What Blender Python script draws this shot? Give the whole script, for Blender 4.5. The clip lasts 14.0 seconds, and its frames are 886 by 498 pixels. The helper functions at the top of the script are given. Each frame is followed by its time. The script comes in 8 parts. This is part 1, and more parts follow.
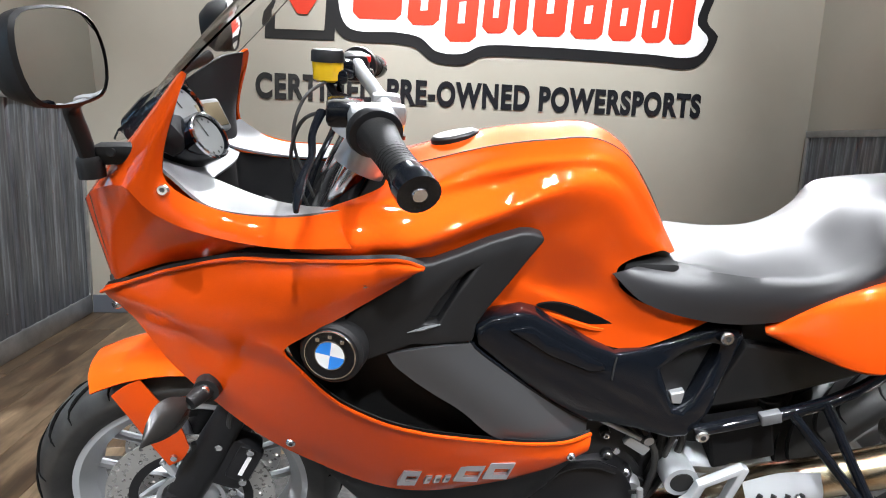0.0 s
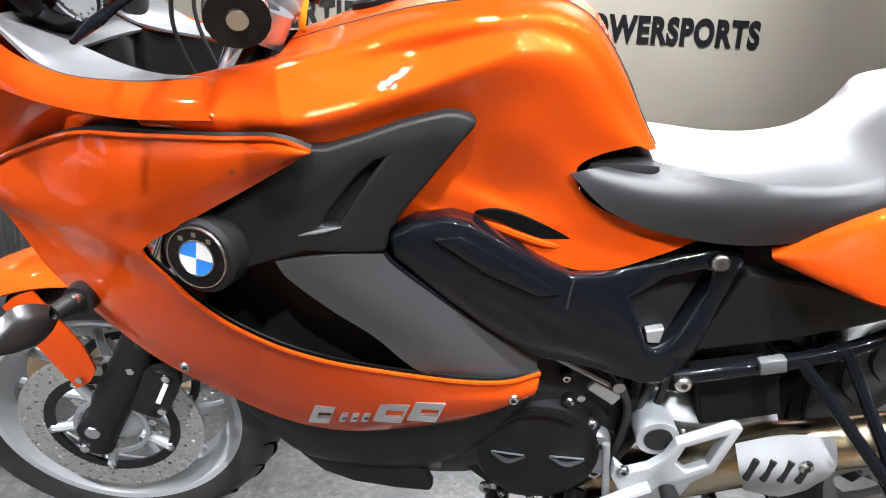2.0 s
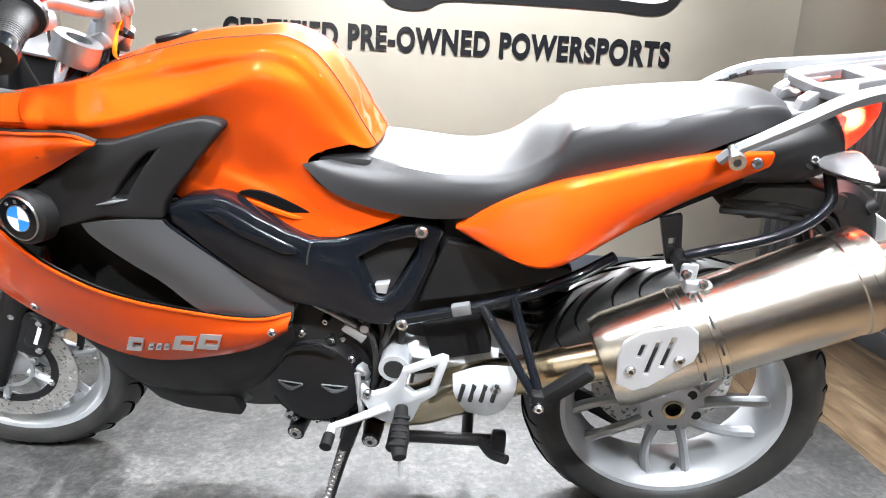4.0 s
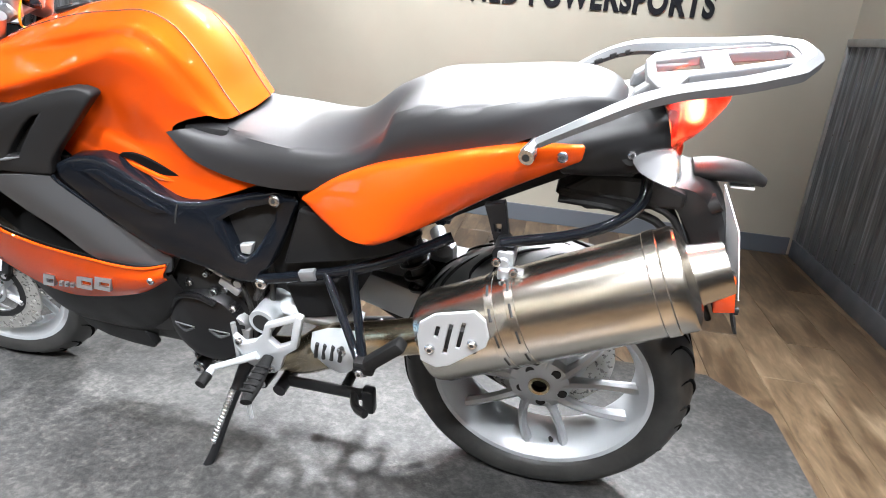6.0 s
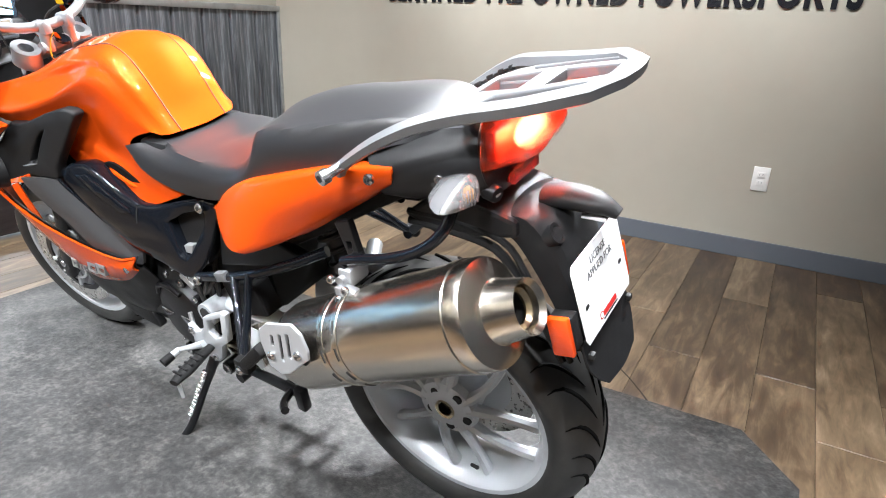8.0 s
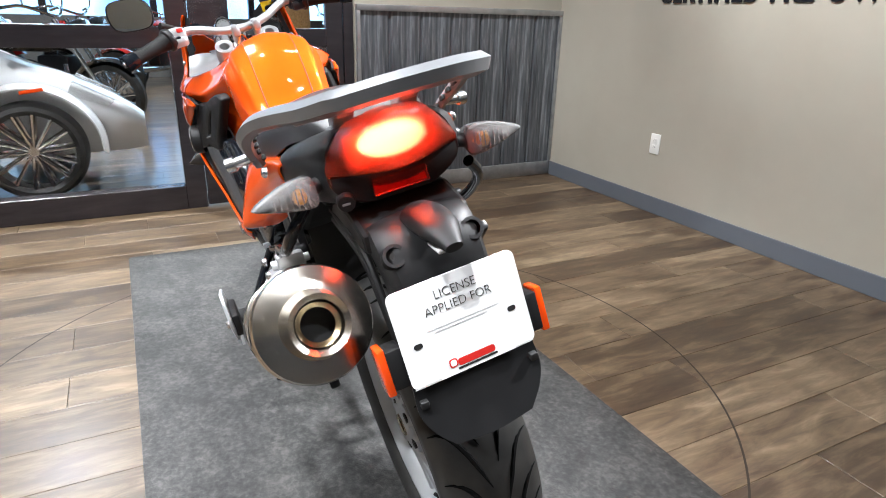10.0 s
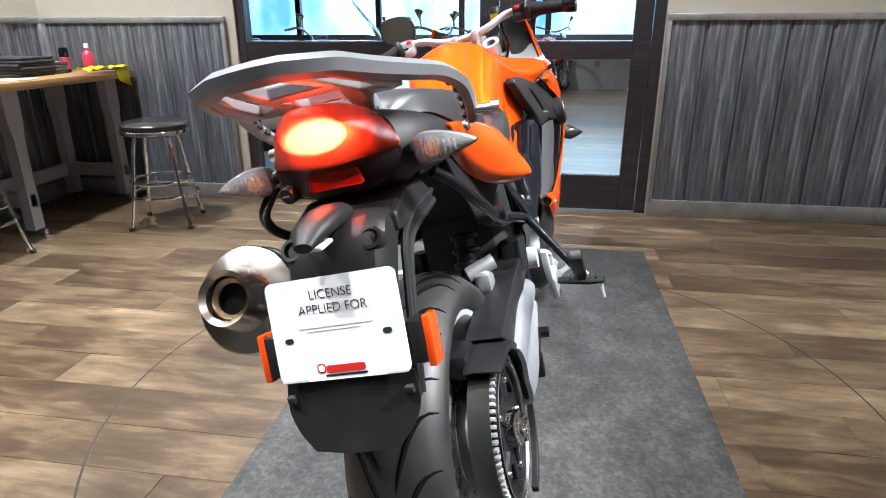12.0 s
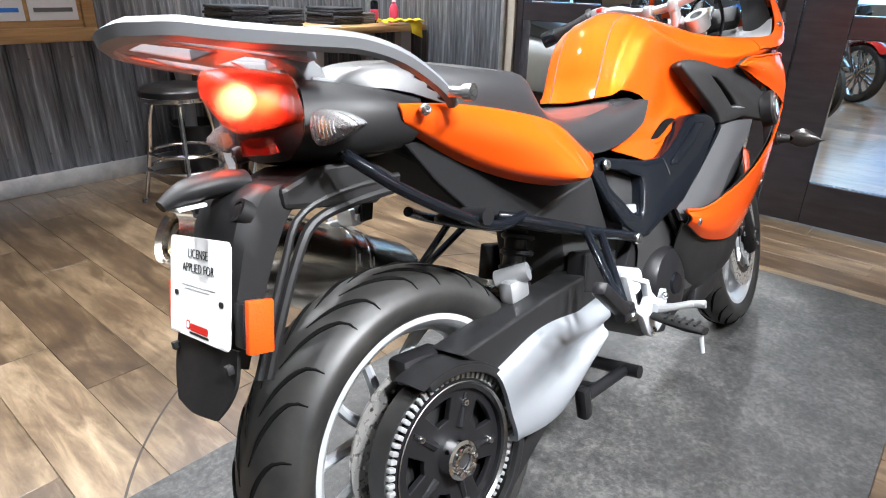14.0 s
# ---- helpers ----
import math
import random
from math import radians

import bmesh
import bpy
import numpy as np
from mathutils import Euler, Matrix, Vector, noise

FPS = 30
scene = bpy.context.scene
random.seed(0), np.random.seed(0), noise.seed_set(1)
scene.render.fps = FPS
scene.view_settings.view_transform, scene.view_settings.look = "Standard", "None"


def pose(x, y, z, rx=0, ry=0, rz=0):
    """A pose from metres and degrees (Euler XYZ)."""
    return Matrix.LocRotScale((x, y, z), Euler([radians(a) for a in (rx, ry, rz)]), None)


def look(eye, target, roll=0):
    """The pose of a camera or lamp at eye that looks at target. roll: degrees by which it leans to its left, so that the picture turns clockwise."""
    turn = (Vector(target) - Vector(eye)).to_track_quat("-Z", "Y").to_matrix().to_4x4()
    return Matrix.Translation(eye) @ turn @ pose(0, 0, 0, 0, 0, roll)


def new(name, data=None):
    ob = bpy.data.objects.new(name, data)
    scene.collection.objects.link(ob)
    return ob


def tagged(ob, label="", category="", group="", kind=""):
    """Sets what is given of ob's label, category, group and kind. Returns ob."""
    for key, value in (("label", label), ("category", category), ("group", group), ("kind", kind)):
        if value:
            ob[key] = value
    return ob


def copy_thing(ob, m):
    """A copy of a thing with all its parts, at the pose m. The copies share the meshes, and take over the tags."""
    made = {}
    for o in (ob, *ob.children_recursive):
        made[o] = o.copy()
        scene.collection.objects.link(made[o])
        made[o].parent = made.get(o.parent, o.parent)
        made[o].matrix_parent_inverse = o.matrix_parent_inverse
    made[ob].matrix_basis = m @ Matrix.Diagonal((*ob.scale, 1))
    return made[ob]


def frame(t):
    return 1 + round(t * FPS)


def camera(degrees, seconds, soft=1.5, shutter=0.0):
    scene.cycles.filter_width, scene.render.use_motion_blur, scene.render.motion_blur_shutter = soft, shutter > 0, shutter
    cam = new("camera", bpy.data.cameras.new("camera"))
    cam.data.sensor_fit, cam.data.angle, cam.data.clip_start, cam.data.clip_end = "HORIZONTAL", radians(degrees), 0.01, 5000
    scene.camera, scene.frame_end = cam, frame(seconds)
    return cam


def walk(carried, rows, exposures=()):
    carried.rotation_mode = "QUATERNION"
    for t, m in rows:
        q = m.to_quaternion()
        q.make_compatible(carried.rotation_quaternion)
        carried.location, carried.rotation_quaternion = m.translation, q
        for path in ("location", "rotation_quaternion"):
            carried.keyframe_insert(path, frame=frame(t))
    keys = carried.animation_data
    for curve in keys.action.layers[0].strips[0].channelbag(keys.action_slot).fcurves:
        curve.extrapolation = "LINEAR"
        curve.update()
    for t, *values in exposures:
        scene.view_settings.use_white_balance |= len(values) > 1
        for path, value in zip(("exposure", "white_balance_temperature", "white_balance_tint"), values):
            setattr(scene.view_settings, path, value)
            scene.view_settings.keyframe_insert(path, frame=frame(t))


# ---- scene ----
cam = camera(71.7, 14.0, soft=1.0)
PATH = [
    (0, (0.187, 0.482, 0.987), (0.391, 2.442, 0.65), 2.3),
    (0.5, (0.197, 0.6, 0.968), (0.331, 2.571, 0.655), 2.6),
    (1, (0.216, 0.646, 0.936), (0.274, 2.613, 0.578), 2.9),
    (1.5, (0.275, 0.653, 0.903), (0.31, 2.603, 0.462), 2.5),
    (2, (0.394, 0.64, 0.879), (0.42, 2.581, 0.398), 2.8),
    (2.5, (0.526, 0.616, 0.862), (0.54, 2.554, 0.37), 2.9),
    (3, (0.603, 0.583, 0.853), (0.644, 2.527, 0.388), 1.4),
    (3.5, (0.714, 0.467, 0.867), (0.713, 2.415, 0.418), 2.6),
    (4, (0.82, 0.35, 0.902), (0.81, 2.299, 0.453), 3.4),
    (4.2, (0.868, 0.331, 0.918), (0.878, 2.281, 0.473), 4.1),
    (6.3, (1.356, 0.385, 1.026), (0.984, 2.23, 0.35), 4.7),
    (6.5, (1.401, 0.418, 1.035), (0.989, 2.256, 0.361), 4.5),
    (7, (1.471, 0.463, 1.039), (0.936, 2.251, 0.321), 3.6),
    (7.5, (1.64, 0.521, 1.063), (0.898, 2.236, 0.351), 2.9),
    (7.7, (1.737, 0.541, 1.072), (0.919, 2.226, 0.372), 2.6),
    (9.8, (2.219, 1.083, 1.08), (0.644, 2.084, 0.361), 1.3),
    (10, (2.29, 1.142, 1.088), (0.629, 2.002, 0.378), 1.6),
    (10.5, (2.381, 1.267, 1.084), (0.626, 1.933, 0.393), -0.5),
    (11, (2.354, 1.442, 1.056), (0.551, 1.969, 0.37), -0.1),
    (11.5, (2.324, 1.608, 1.064), (0.456, 1.806, 0.378), -0.0),
    (12, (2.338, 1.782, 1.076), (0.481, 1.48, 0.396), -0.2),
    (12.5, (2.355, 1.962, 1.085), (0.589, 1.347, 0.377), 0.3),
    (13, (2.242, 2.092, 1.074), (0.495, 1.463, 0.33), 2.4),
    (13.5, (2.081, 2.2, 1.094), (0.407, 1.346, 0.41), 4.1),
    (14, (1.977, 2.265, 1.092), (0.588, 1.067, 0.296), 1.5),
]
walk(cam, [(t, look(eye, target, roll)) for t, eye, target, roll in PATH], exposures=[(0.0, -0.16), (1.0, -0.32), (2.0, 0.02), (3.0, 0.38), (4.0, 0.48), (6.5, 0.34), (7.5, 0.28), (10.0, -0.1), (11.5, -0.22), (12.5, -0.1), (13.0, -0.02), (13.5, -0.12), (14.0, -0.02)])

# ---- light ----
CEIL = 3.05
world = bpy.data.worlds.new("world")
world.use_nodes = True
world.node_tree.nodes["Background"].inputs[0].default_value = (0.55, 0.7, 1.0, 1)
world.node_tree.nodes["Background"].inputs[1].default_value = 0.4
scene.world = world

def aim_lamp(name, eye, target, power, size, blend=0.6, angle=80, colour=(0.95, 0.98, 1.03)):
    data = bpy.data.lights.new(name, "SPOT")
    data.energy, data.shadow_soft_size, data.spot_size, data.spot_blend, data.color = power, size, radians(angle), blend, colour
    ob = new(name, data)
    ob.matrix_world = look(eye, target)
    return ob


LZ = CEIL - 0.14
# eye, target, power, cone; some are unseen spots added to brighten one part
TRACK_FILL = [
    ((-0.6, 0.75, LZ), (-0.4, 1.4, 0), 120, 84), ((0.2, 0.65, LZ), (0.25, 1.15, 0), 110, 84), ((1.1, 0.65, LZ), (1.05, 1.15, 0), 330, 84), ((2.1, 0.6, LZ), (1.6, 1.2, 0), 330, 76),
    # the narrow 18 degree spot is an added fill on the front wheel
    ((-0.9, -0.5, LZ), (-0.2, 1.55, 0.06), 850, 18), ((0.4, -0.9, LZ), (0.75, 1.5, 0.3), 340, 42), ((1.7, -0.9, LZ), (1.35, 1.5, 0.3), 460, 48),
    ((2.6, 1.6, LZ), (1.5, 1.6, 0.5), 120, 58), ((1.7, 3.55, LZ), (1.25, 1.45, 0.6), 850, 42), ((1.0, 3.55, LZ), (0.85, 1.45, 0.6), 850, 42), ((0.2, 3.5, LZ), (0.3, 1.45, 0.6), 620, 42),
    # unseen narrow spot added to whiten the seat top
    ((1.05, 1.95, LZ), (1.02, 1.62, 0.85), 250, 27),
    ((-0.25, 2.6, LZ), (-0.25, 3.8, 1.7), 230, 80), ((0.85, 2.6, LZ), (0.9, 3.8, 1.9), 360, 74), ((1.95, 2.6, LZ), (2.0, 3.8, 1.9), 125, 74),
    ((0.9, -0.7, LZ), (0.6, -0.3, 0), 60, 110), ((-0.2, -0.7, LZ), (-1.2, -1.0, 0.9), 520, 100), ((-0.5, 2.0, LZ), (-1.12, 2.35, 0.75), 400, 86),
]
for eye, target, power, cone in TRACK_FILL:
    aim_lamp("track_lamp", eye, target, power, 0.035, angle=cone, blend=0.7)
# ---- materials ----
def material(name, colour, rough=0.5, metal=0.0, coat=0.0, spec=0.5, coat_rough=0.05):
    m = bpy.data.materials.new(name)
    m.use_nodes = True
    b = m.node_tree.nodes["Principled BSDF"]
    b.inputs["Base Color"].default_value = (*colour, 1)
    b.inputs["Roughness"].default_value = rough
    b.inputs["Metallic"].default_value = metal
    b.inputs["Coat Weight"].default_value = coat
    b.inputs["Coat Roughness"].default_value = coat_rough
    b.inputs["Specular IOR Level"].default_value = spec
    return m


def nd(m, kind, **values):
    n = m.node_tree.nodes.new(kind)
    for key, value in values.items():
        n.inputs[key].default_value = value
    return n


def link(m, a, b):
    m.node_tree.links.new(a, b)


def coords(m, scale=(1, 1, 1), space="Object"):
    tc = nd(m, "ShaderNodeTexCoord")
    mp = nd(m, "ShaderNodeMapping", Scale=scale)
    link(m, tc.outputs[space], mp.inputs["Vector"])
    return mp.outputs["Vector"]


def bsdf(m):
    return m.node_tree.nodes["Principled BSDF"]


def vary(m, colours, scale=20.0, detail=6.0, stretch=(1, 1, 1), low=0.3, high=0.7, distort=0.0, space="Object"):
    """Base colour from a noise ramp."""
    noise_node = nd(m, "ShaderNodeTexNoise", Scale=scale, Detail=detail, Roughness=0.6, Distortion=distort)
    link(m, coords(m, stretch, space), noise_node.inputs["Vector"])
    ramp = nd(m, "ShaderNodeValToRGB")
    ramp.color_ramp.elements[0].position, ramp.color_ramp.elements[1].position = low, high
    ramp.color_ramp.elements[0].color = (*colours[0], 1)
    ramp.color_ramp.elements[1].color = (*colours[-1], 1)
    for k, c in enumerate(colours[1:-1]):
        ramp.color_ramp.elements.new(low + (high - low) * (k + 1) / (len(colours) - 1)).color = (*c, 1)
    link(m, noise_node.outputs["Fac"], ramp.inputs["Fac"])
    link(m, ramp.outputs["Color"], bsdf(m).inputs["Base Color"])
    return ramp


def rough_noise(m, low, high, scale=30.0, stretch=(1, 1, 1)):
    noise_node = nd(m, "ShaderNodeTexNoise", Scale=scale, Detail=4.0)
    link(m, coords(m, stretch), noise_node.inputs["Vector"])
    rng = nd(m, "ShaderNodeMapRange")
    rng.inputs["From Min"].default_value, rng.inputs["From Max"].default_value = 0.3, 0.7
    rng.inputs["To Min"].default_value, rng.inputs["To Max"].default_value = low, high
    link(m, noise_node.outputs["Fac"], rng.inputs["Value"])
    link(m, rng.outputs["Result"], bsdf(m).inputs["Roughness"])


def bump(m, scale, strength, distance=0.002, detail=3.0, stretch=(1, 1, 1)):
    noise_node = nd(m, "ShaderNodeTexNoise", Scale=scale, Detail=detail)
    link(m, coords(m, stretch), noise_node.inputs["Vector"])
    b = nd(m, "ShaderNodeBump", Strength=strength, Distance=distance)
    link(m, noise_node.outputs["Fac"], b.inputs["Height"])
    link(m, b.outputs["Normal"], bsdf(m).inputs["Normal"])


orange = material("orange_paint", (0.55, 0.065, 0.002), 0.48, 0.26, 0.9, 0.0, 0.03)
bsdf(orange).inputs["Coat IOR"].default_value = 1.4
vary(orange, [(0.48, 0.05, 0.003), (0.64, 0.07, 0.005)], 1500.0, 2.0)
plastic = material("black_plastic", (0.0095, 0.0095, 0.01), 0.48, spec=0.28)
bump(plastic, 900, 0.25, 0.0006)
rough_noise(plastic, 0.4, 0.58, 12)
# blacker copy of the black plastic, shade under the tail put into its colour
shaded_black = material("shaded_black_plastic", (0.007, 0.007, 0.0075), 0.72, spec=0.14)
bump(shaded_black, 600, 0.25, 0.0006)
grey_panel = material("satin_grey_panel", (0.055, 0.0565, 0.06), 0.43, 0.3, spec=0.55)
bump(grey_panel, 1200, 0.2, 0.0005)
gloss_black = material("gloss_black", (0.004, 0.005, 0.007), 0.12, 0.0, 0.0, 0.35)
rough_noise(gloss_black, 0.06, 0.13, 8)
black_metal = material("black_metal", (0.009, 0.009, 0.01), 0.36, 0.1, spec=0.3)
bump(black_metal, 300, 0.25, 0.0006)
silver = material("silver_paint", (0.45, 0.47, 0.49), 0.36, 0.35, 0.2)
rough_noise(silver, 0.3, 0.46, 25)
cast_metal = material("cast_aluminium", (0.42, 0.43, 0.44), 0.38, 0.75)
bump(cast_metal, 250, 0.3, 0.0006)
rack_grey = material("rack_grey", (0.135, 0.14, 0.146), 0.42, 0.2)
bump(rack_grey, 700, 0.2, 0.0005)
chrome = material("chrome", (0.75, 0.75, 0.76), 0.1, 1.0)
steel = material("bolt_steel", (0.6, 0.6, 0.61), 0.25, 1.0)
stainless = material("brushed_steel", (0.56, 0.52, 0.46), 0.26, 1.0)
rough_noise(stainless, 0.2, 0.25, 30, (1, 3, 3))
pipe_metal = material("heat_tinted_pipe", (0.5, 0.4, 0.26), 0.25, 1.0)
vary(pipe_metal, [(0.3, 0.2, 0.11), (0.55, 0.45, 0.3), (0.6, 0.55, 0.45)], 14, 3)
vinyl = material("seat_vinyl", (0.013, 0.013, 0.0142), 0.42, 0.0, 0.0, 0.5)
bump(vinyl, 700, 0.15, 0.0006)
rubber = material("tyre_rubber", (0.015, 0.015, 0.015), 0.48)
vary(rubber, [(0.01, 0.01, 0.01), (0.027, 0.026, 0.024)], 18, 5)
bump(rubber, 160, 0.2, 0.0008)
groove = material("tread_groove", (0.003, 0.003, 0.003), 1.0, spec=0.1)
trim_grey = material("cockpit_trim_grey", (0.17, 0.17, 0.175), 0.36, 0.2)
bump(trim_grey, 1200, 0.2, 0.0005)
# black for shade in gaps, bores and voids; also a few black parts
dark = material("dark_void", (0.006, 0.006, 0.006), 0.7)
rubber_grip = material("grip_rubber", (0.006, 0.006, 0.006), 0.62, spec=0.2)
bump(rubber_grip, 700, 0.5, 0.001)
white_plate = material("plate_white", (0.82, 0.82, 0.82), 0.6, spec=0.3)
ink = material("print_ink", (0.015, 0.015, 0.015), 0.5)
print_grey = material("print_grey", (0.55, 0.55, 0.55), 0.5)
red_print = material("red_print", (0.55, 0.02, 0.015), 0.45)
white_print = material("white_print", (0.8, 0.8, 0.8), 0.45)
blue_print = material("blue_print", (0.02, 0.22, 0.72), 0.35, 0, 0.5)
badge_white = material("badge_white", (0.78, 0.78, 0.78), 0.3, 0, 0.5)
amber = material("amber_reflector", (0.8, 0.068, 0.005), 0.18, 0.0, 0.6)
bump(amber, 260, 0.5, 0.002)
yellow_fluid = material("yellow_fluid_cup", (0.62, 0.4, 0.01), 0.12, 0, 0.5)
disc_steel = material("disc_steel", (0.42, 0.41, 0.39), 0.4, 0.7)
arm_silver = material("swing_arm_silver", (0.25, 0.265, 0.285), 0.34, 0.45, 0.2)
rough_noise(arm_silver, 0.28, 0.42, 25)
rough_noise(disc_steel, 0.22, 0.4, 90)


def clear(name, colour, rough=0.02, ior=1.45, weight=1.0):
    m = material(name, colour, rough)
    bsdf(m).inputs["Transmission Weight"].default_value = weight
    bsdf(m).inputs["IOR"].default_value = ior
    return m


screen_glass = clear("clear_windscreen", (0.97, 0.98, 0.99), 0.0, 1.22)
pane_glass = clear("window_glass", (0.96, 0.97, 0.97), 0.0, 1.1)
lens_clear = clear("clear_lens", (0.95, 0.95, 0.94), 0.1, 1.3, 0.8)
bump(lens_clear, 300, 0.8, 0.003)
red_lens = clear("red_lens", (0.88, 0.1, 0.045), 0.24, 1.3, 0.95)
bump(red_lens, 500, 0.45, 0.002)
mirror_glass = material("mirror_glass", (0.85, 0.86, 0.87), 0.01, 1.0)


def glow(name, colour, strength):
    m = bpy.data.materials.new(name)
    m.use_nodes = True
    b = bsdf(m)
    b.inputs["Base Color"].default_value = (*colour, 1)
    b.inputs["Emission Color"].default_value = (*colour, 1)
    b.inputs["Emission Strength"].default_value = strength
    return m


tail_glow = glow("tail_lamp_glow", (1.0, 0.92, 0.82), 320.0)

wall_paint = material("taupe_wall_paint", (0.37, 0.345, 0.285), 0.42)
vary(wall_paint, [(0.355, 0.33, 0.272), (0.385, 0.36, 0.3)], 2.5, 8)
bump(wall_paint, 140, 0.18, 0.001)
ceiling_paint = material("ceiling_dark_paint", (0.16, 0.155, 0.15), 0.8)
vary(ceiling_paint, [(0.14, 0.135, 0.13), (0.18, 0.175, 0.17)], 5, 4)
base_trim = material("grey_vinyl_base", (0.1, 0.113, 0.132), 0.35)
rough_noise(base_trim, 0.35, 0.55, 10)
frame_paint = material("charcoal_frame", (0.035, 0.032, 0.036), 0.27, 0.6, spec=0.6)
vary(frame_paint, [(0.05, 0.045, 0.051), (0.074, 0.067, 0.075)], 5, 6, (1, 1, 6))
tin = material("weathered_corrugated_metal", (0.12, 0.12, 0.125), 0.42, 0.45)
vary(tin, [(0.055, 0.061, 0.07), (0.15, 0.163, 0.182), (0.4, 0.435, 0.475)], 5, 10, (10, 10, 0.6), 0.32, 0.78)
rough_noise(tin, 0.3, 0.6, 16, (1, 1, 0.3))
tin_cap = material("galvanised_cap", (0.42, 0.43, 0.44), 0.4, 0.8)
vary(tin_cap, [(0.33, 0.34, 0.35), (0.5, 0.51, 0.52)], 12, 6)

plank_wood = material("vinyl_plank", (0.16, 0.1, 0.06), 0.36)


def plank_nodes(m):
    """Plank colour: grain along the board, blotches, and a tone of its own for each board."""
    info = nd(m, "ShaderNodeObjectInfo")
    tc = nd(m, "ShaderNodeTexCoord")
    shift = nd(m, "ShaderNodeVectorMath")
    shift.operation = "MULTIPLY_ADD"
    link(m, info.outputs["Random"], shift.inputs[0])
    shift.inputs[1].default_value = (31, 17, 5)
    link(m, tc.outputs["Object"], shift.inputs[2])
    fine = nd(m, "ShaderNodeMapping", Scale=(26, 4.5, 1))
    broad = nd(m, "ShaderNodeMapping", Scale=(7, 2.6, 1))
    for mp in (fine, broad):
        link(m, shift.outputs[0], mp.inputs["Vector"])
    g = nd(m, "ShaderNodeTexNoise", Scale=1.0, Detail=8.0, Roughness=0.65, Distortion=0.6)
    link(m, fine.outputs[0], g.inputs["Vector"])
    c = nd(m, "ShaderNodeTexNoise", Scale=1.0, Detail=5.0, Roughness=0.6, Distortion=1.2)
    link(m, broad.outputs[0], c.inputs["Vector"])
    mixv = nd(m, "ShaderNodeMath")
    mixv.operation = "ADD"
    half = nd(m, "ShaderNodeMath")
    half.operation = "MULTIPLY"
    half.inputs[1].default_value = 0.55
    link(m, g.outputs["Fac"], half.inputs[0])
    link(m, half.outputs[0], mixv.inputs[0])
    part_c = nd(m, "ShaderNodeMath")
    part_c.operation = "MULTIPLY"
    part_c.inputs[1].default_value = 0.5
    link(m, c.outputs["Fac"], part_c.inputs[0])
    link(m, part_c.outputs[0], mixv.inputs[1])
    tone = nd(m, "ShaderNodeMath")
    tone.operation = "MULTIPLY_ADD"
    link(m, info.outputs["Random"], tone.inputs[0])
    tone.inputs[1].default_value = 0.16
    link(m, mixv.outputs[0], tone.inputs[2])
    ramp = nd(m, "ShaderNodeValToRGB")
    e = ramp.color_ramp.elements
    e[0].position, e[0].color = 0.42, (0.037, 0.023, 0.014, 1)
    e[1].position, e[1].color = 0.84, (0.28, 0.208, 0.132, 1)
    e.new(0.54).color = (0.068, 0.043, 0.024, 1)
    e.new(0.68).color = (0.148, 0.102, 0.06, 1)
    link(m, tone.outputs[0], ramp.inputs["Fac"])
    link(m, ramp.outputs["Color"], bsdf(m).inputs["Base Color"])
    b = nd(m, "ShaderNodeBump", Strength=0.25, Distance=0.0012)
    link(m, g.outputs["Fac"], b.inputs["Height"])
    link(m, b.outputs["Normal"], bsdf(m).inputs["Normal"])
    rng = nd(m, "ShaderNodeMapRange")
    rng.inputs["To Min"].default_value, rng.inputs["To Max"].default_value = 0.26, 0.48
    link(m, c.outputs["Fac"], rng.inputs["Value"])
    link(m, rng.outputs["Result"], bsdf(m).inputs["Roughness"])


plank_nodes(plank_wood)
mat_rubber = material("mottled_mat", (0.06, 0.06, 0.06), 0.62, spec=0.5)


def mat_nodes(m):
    """Fine speckle and broad scuffed patches."""
    fine = nd(m, "ShaderNodeTexNoise", Scale=65.0, Detail=12.0, Roughness=0.65, Distortion=0.3)
    broad = nd(m, "ShaderNodeTexNoise", Scale=7.0, Detail=7.0, Roughness=0.7, Distortion=0.5)
    v = coords(m)
    link(m, v, fine.inputs["Vector"])
    link(m, v, broad.inputs["Vector"])
    mixer = nd(m, "ShaderNodeMath")
    mixer.operation = "MULTIPLY_ADD"
    mixer.inputs[1].default_value = 0.9
    link(m, broad.outputs["Fac"], mixer.inputs[0])
    shift = nd(m, "ShaderNodeMath")
    shift.operation = "SUBTRACT"
    shift.inputs[1].default_value = 0.45
    link(m, fine.outputs["Fac"], shift.inputs[0])
    link(m, shift.outputs[0], mixer.inputs[2])
    ramp = nd(m, "ShaderNodeValToRGB")
    el = ramp.color_ramp.elements
    el[0].position, el[0].color = 0.34, (0.016, 0.016, 0.0155, 1)
    el[1].position, el[1].color = 0.74, (0.078, 0.076, 0.07, 1)
    el.new(0.52).color = (0.036, 0.0355, 0.0345, 1)
    link(m, mixer.outputs[0], ramp.inputs["Fac"])
    link(m, ramp.outputs["Color"], bsdf(m).inputs["Base Color"])


mat_nodes(mat_rubber)
bump(mat_rubber, 220, 0.5, 0.002)
seam_dark = material("floor_seam", (0.03, 0.022, 0.016), 0.7)
butcher = material("butcher_block", (0.42, 0.24, 0.1), 0.38)
vary(butcher, [(0.32, 0.17, 0.065), (0.52, 0.32, 0.14)], 3, 6, (1, 14, 14))
leg_grey = material("grey_leg_paint", (0.33, 0.34, 0.35), 0.45)
rough_noise(leg_grey, 0.38, 0.55, 8)
cushion = material("black_cushion", (0.015, 0.015, 0.016), 0.28, spec=0.7)
denim = material("folded_denim", (0.03, 0.034, 0.042), 0.9)
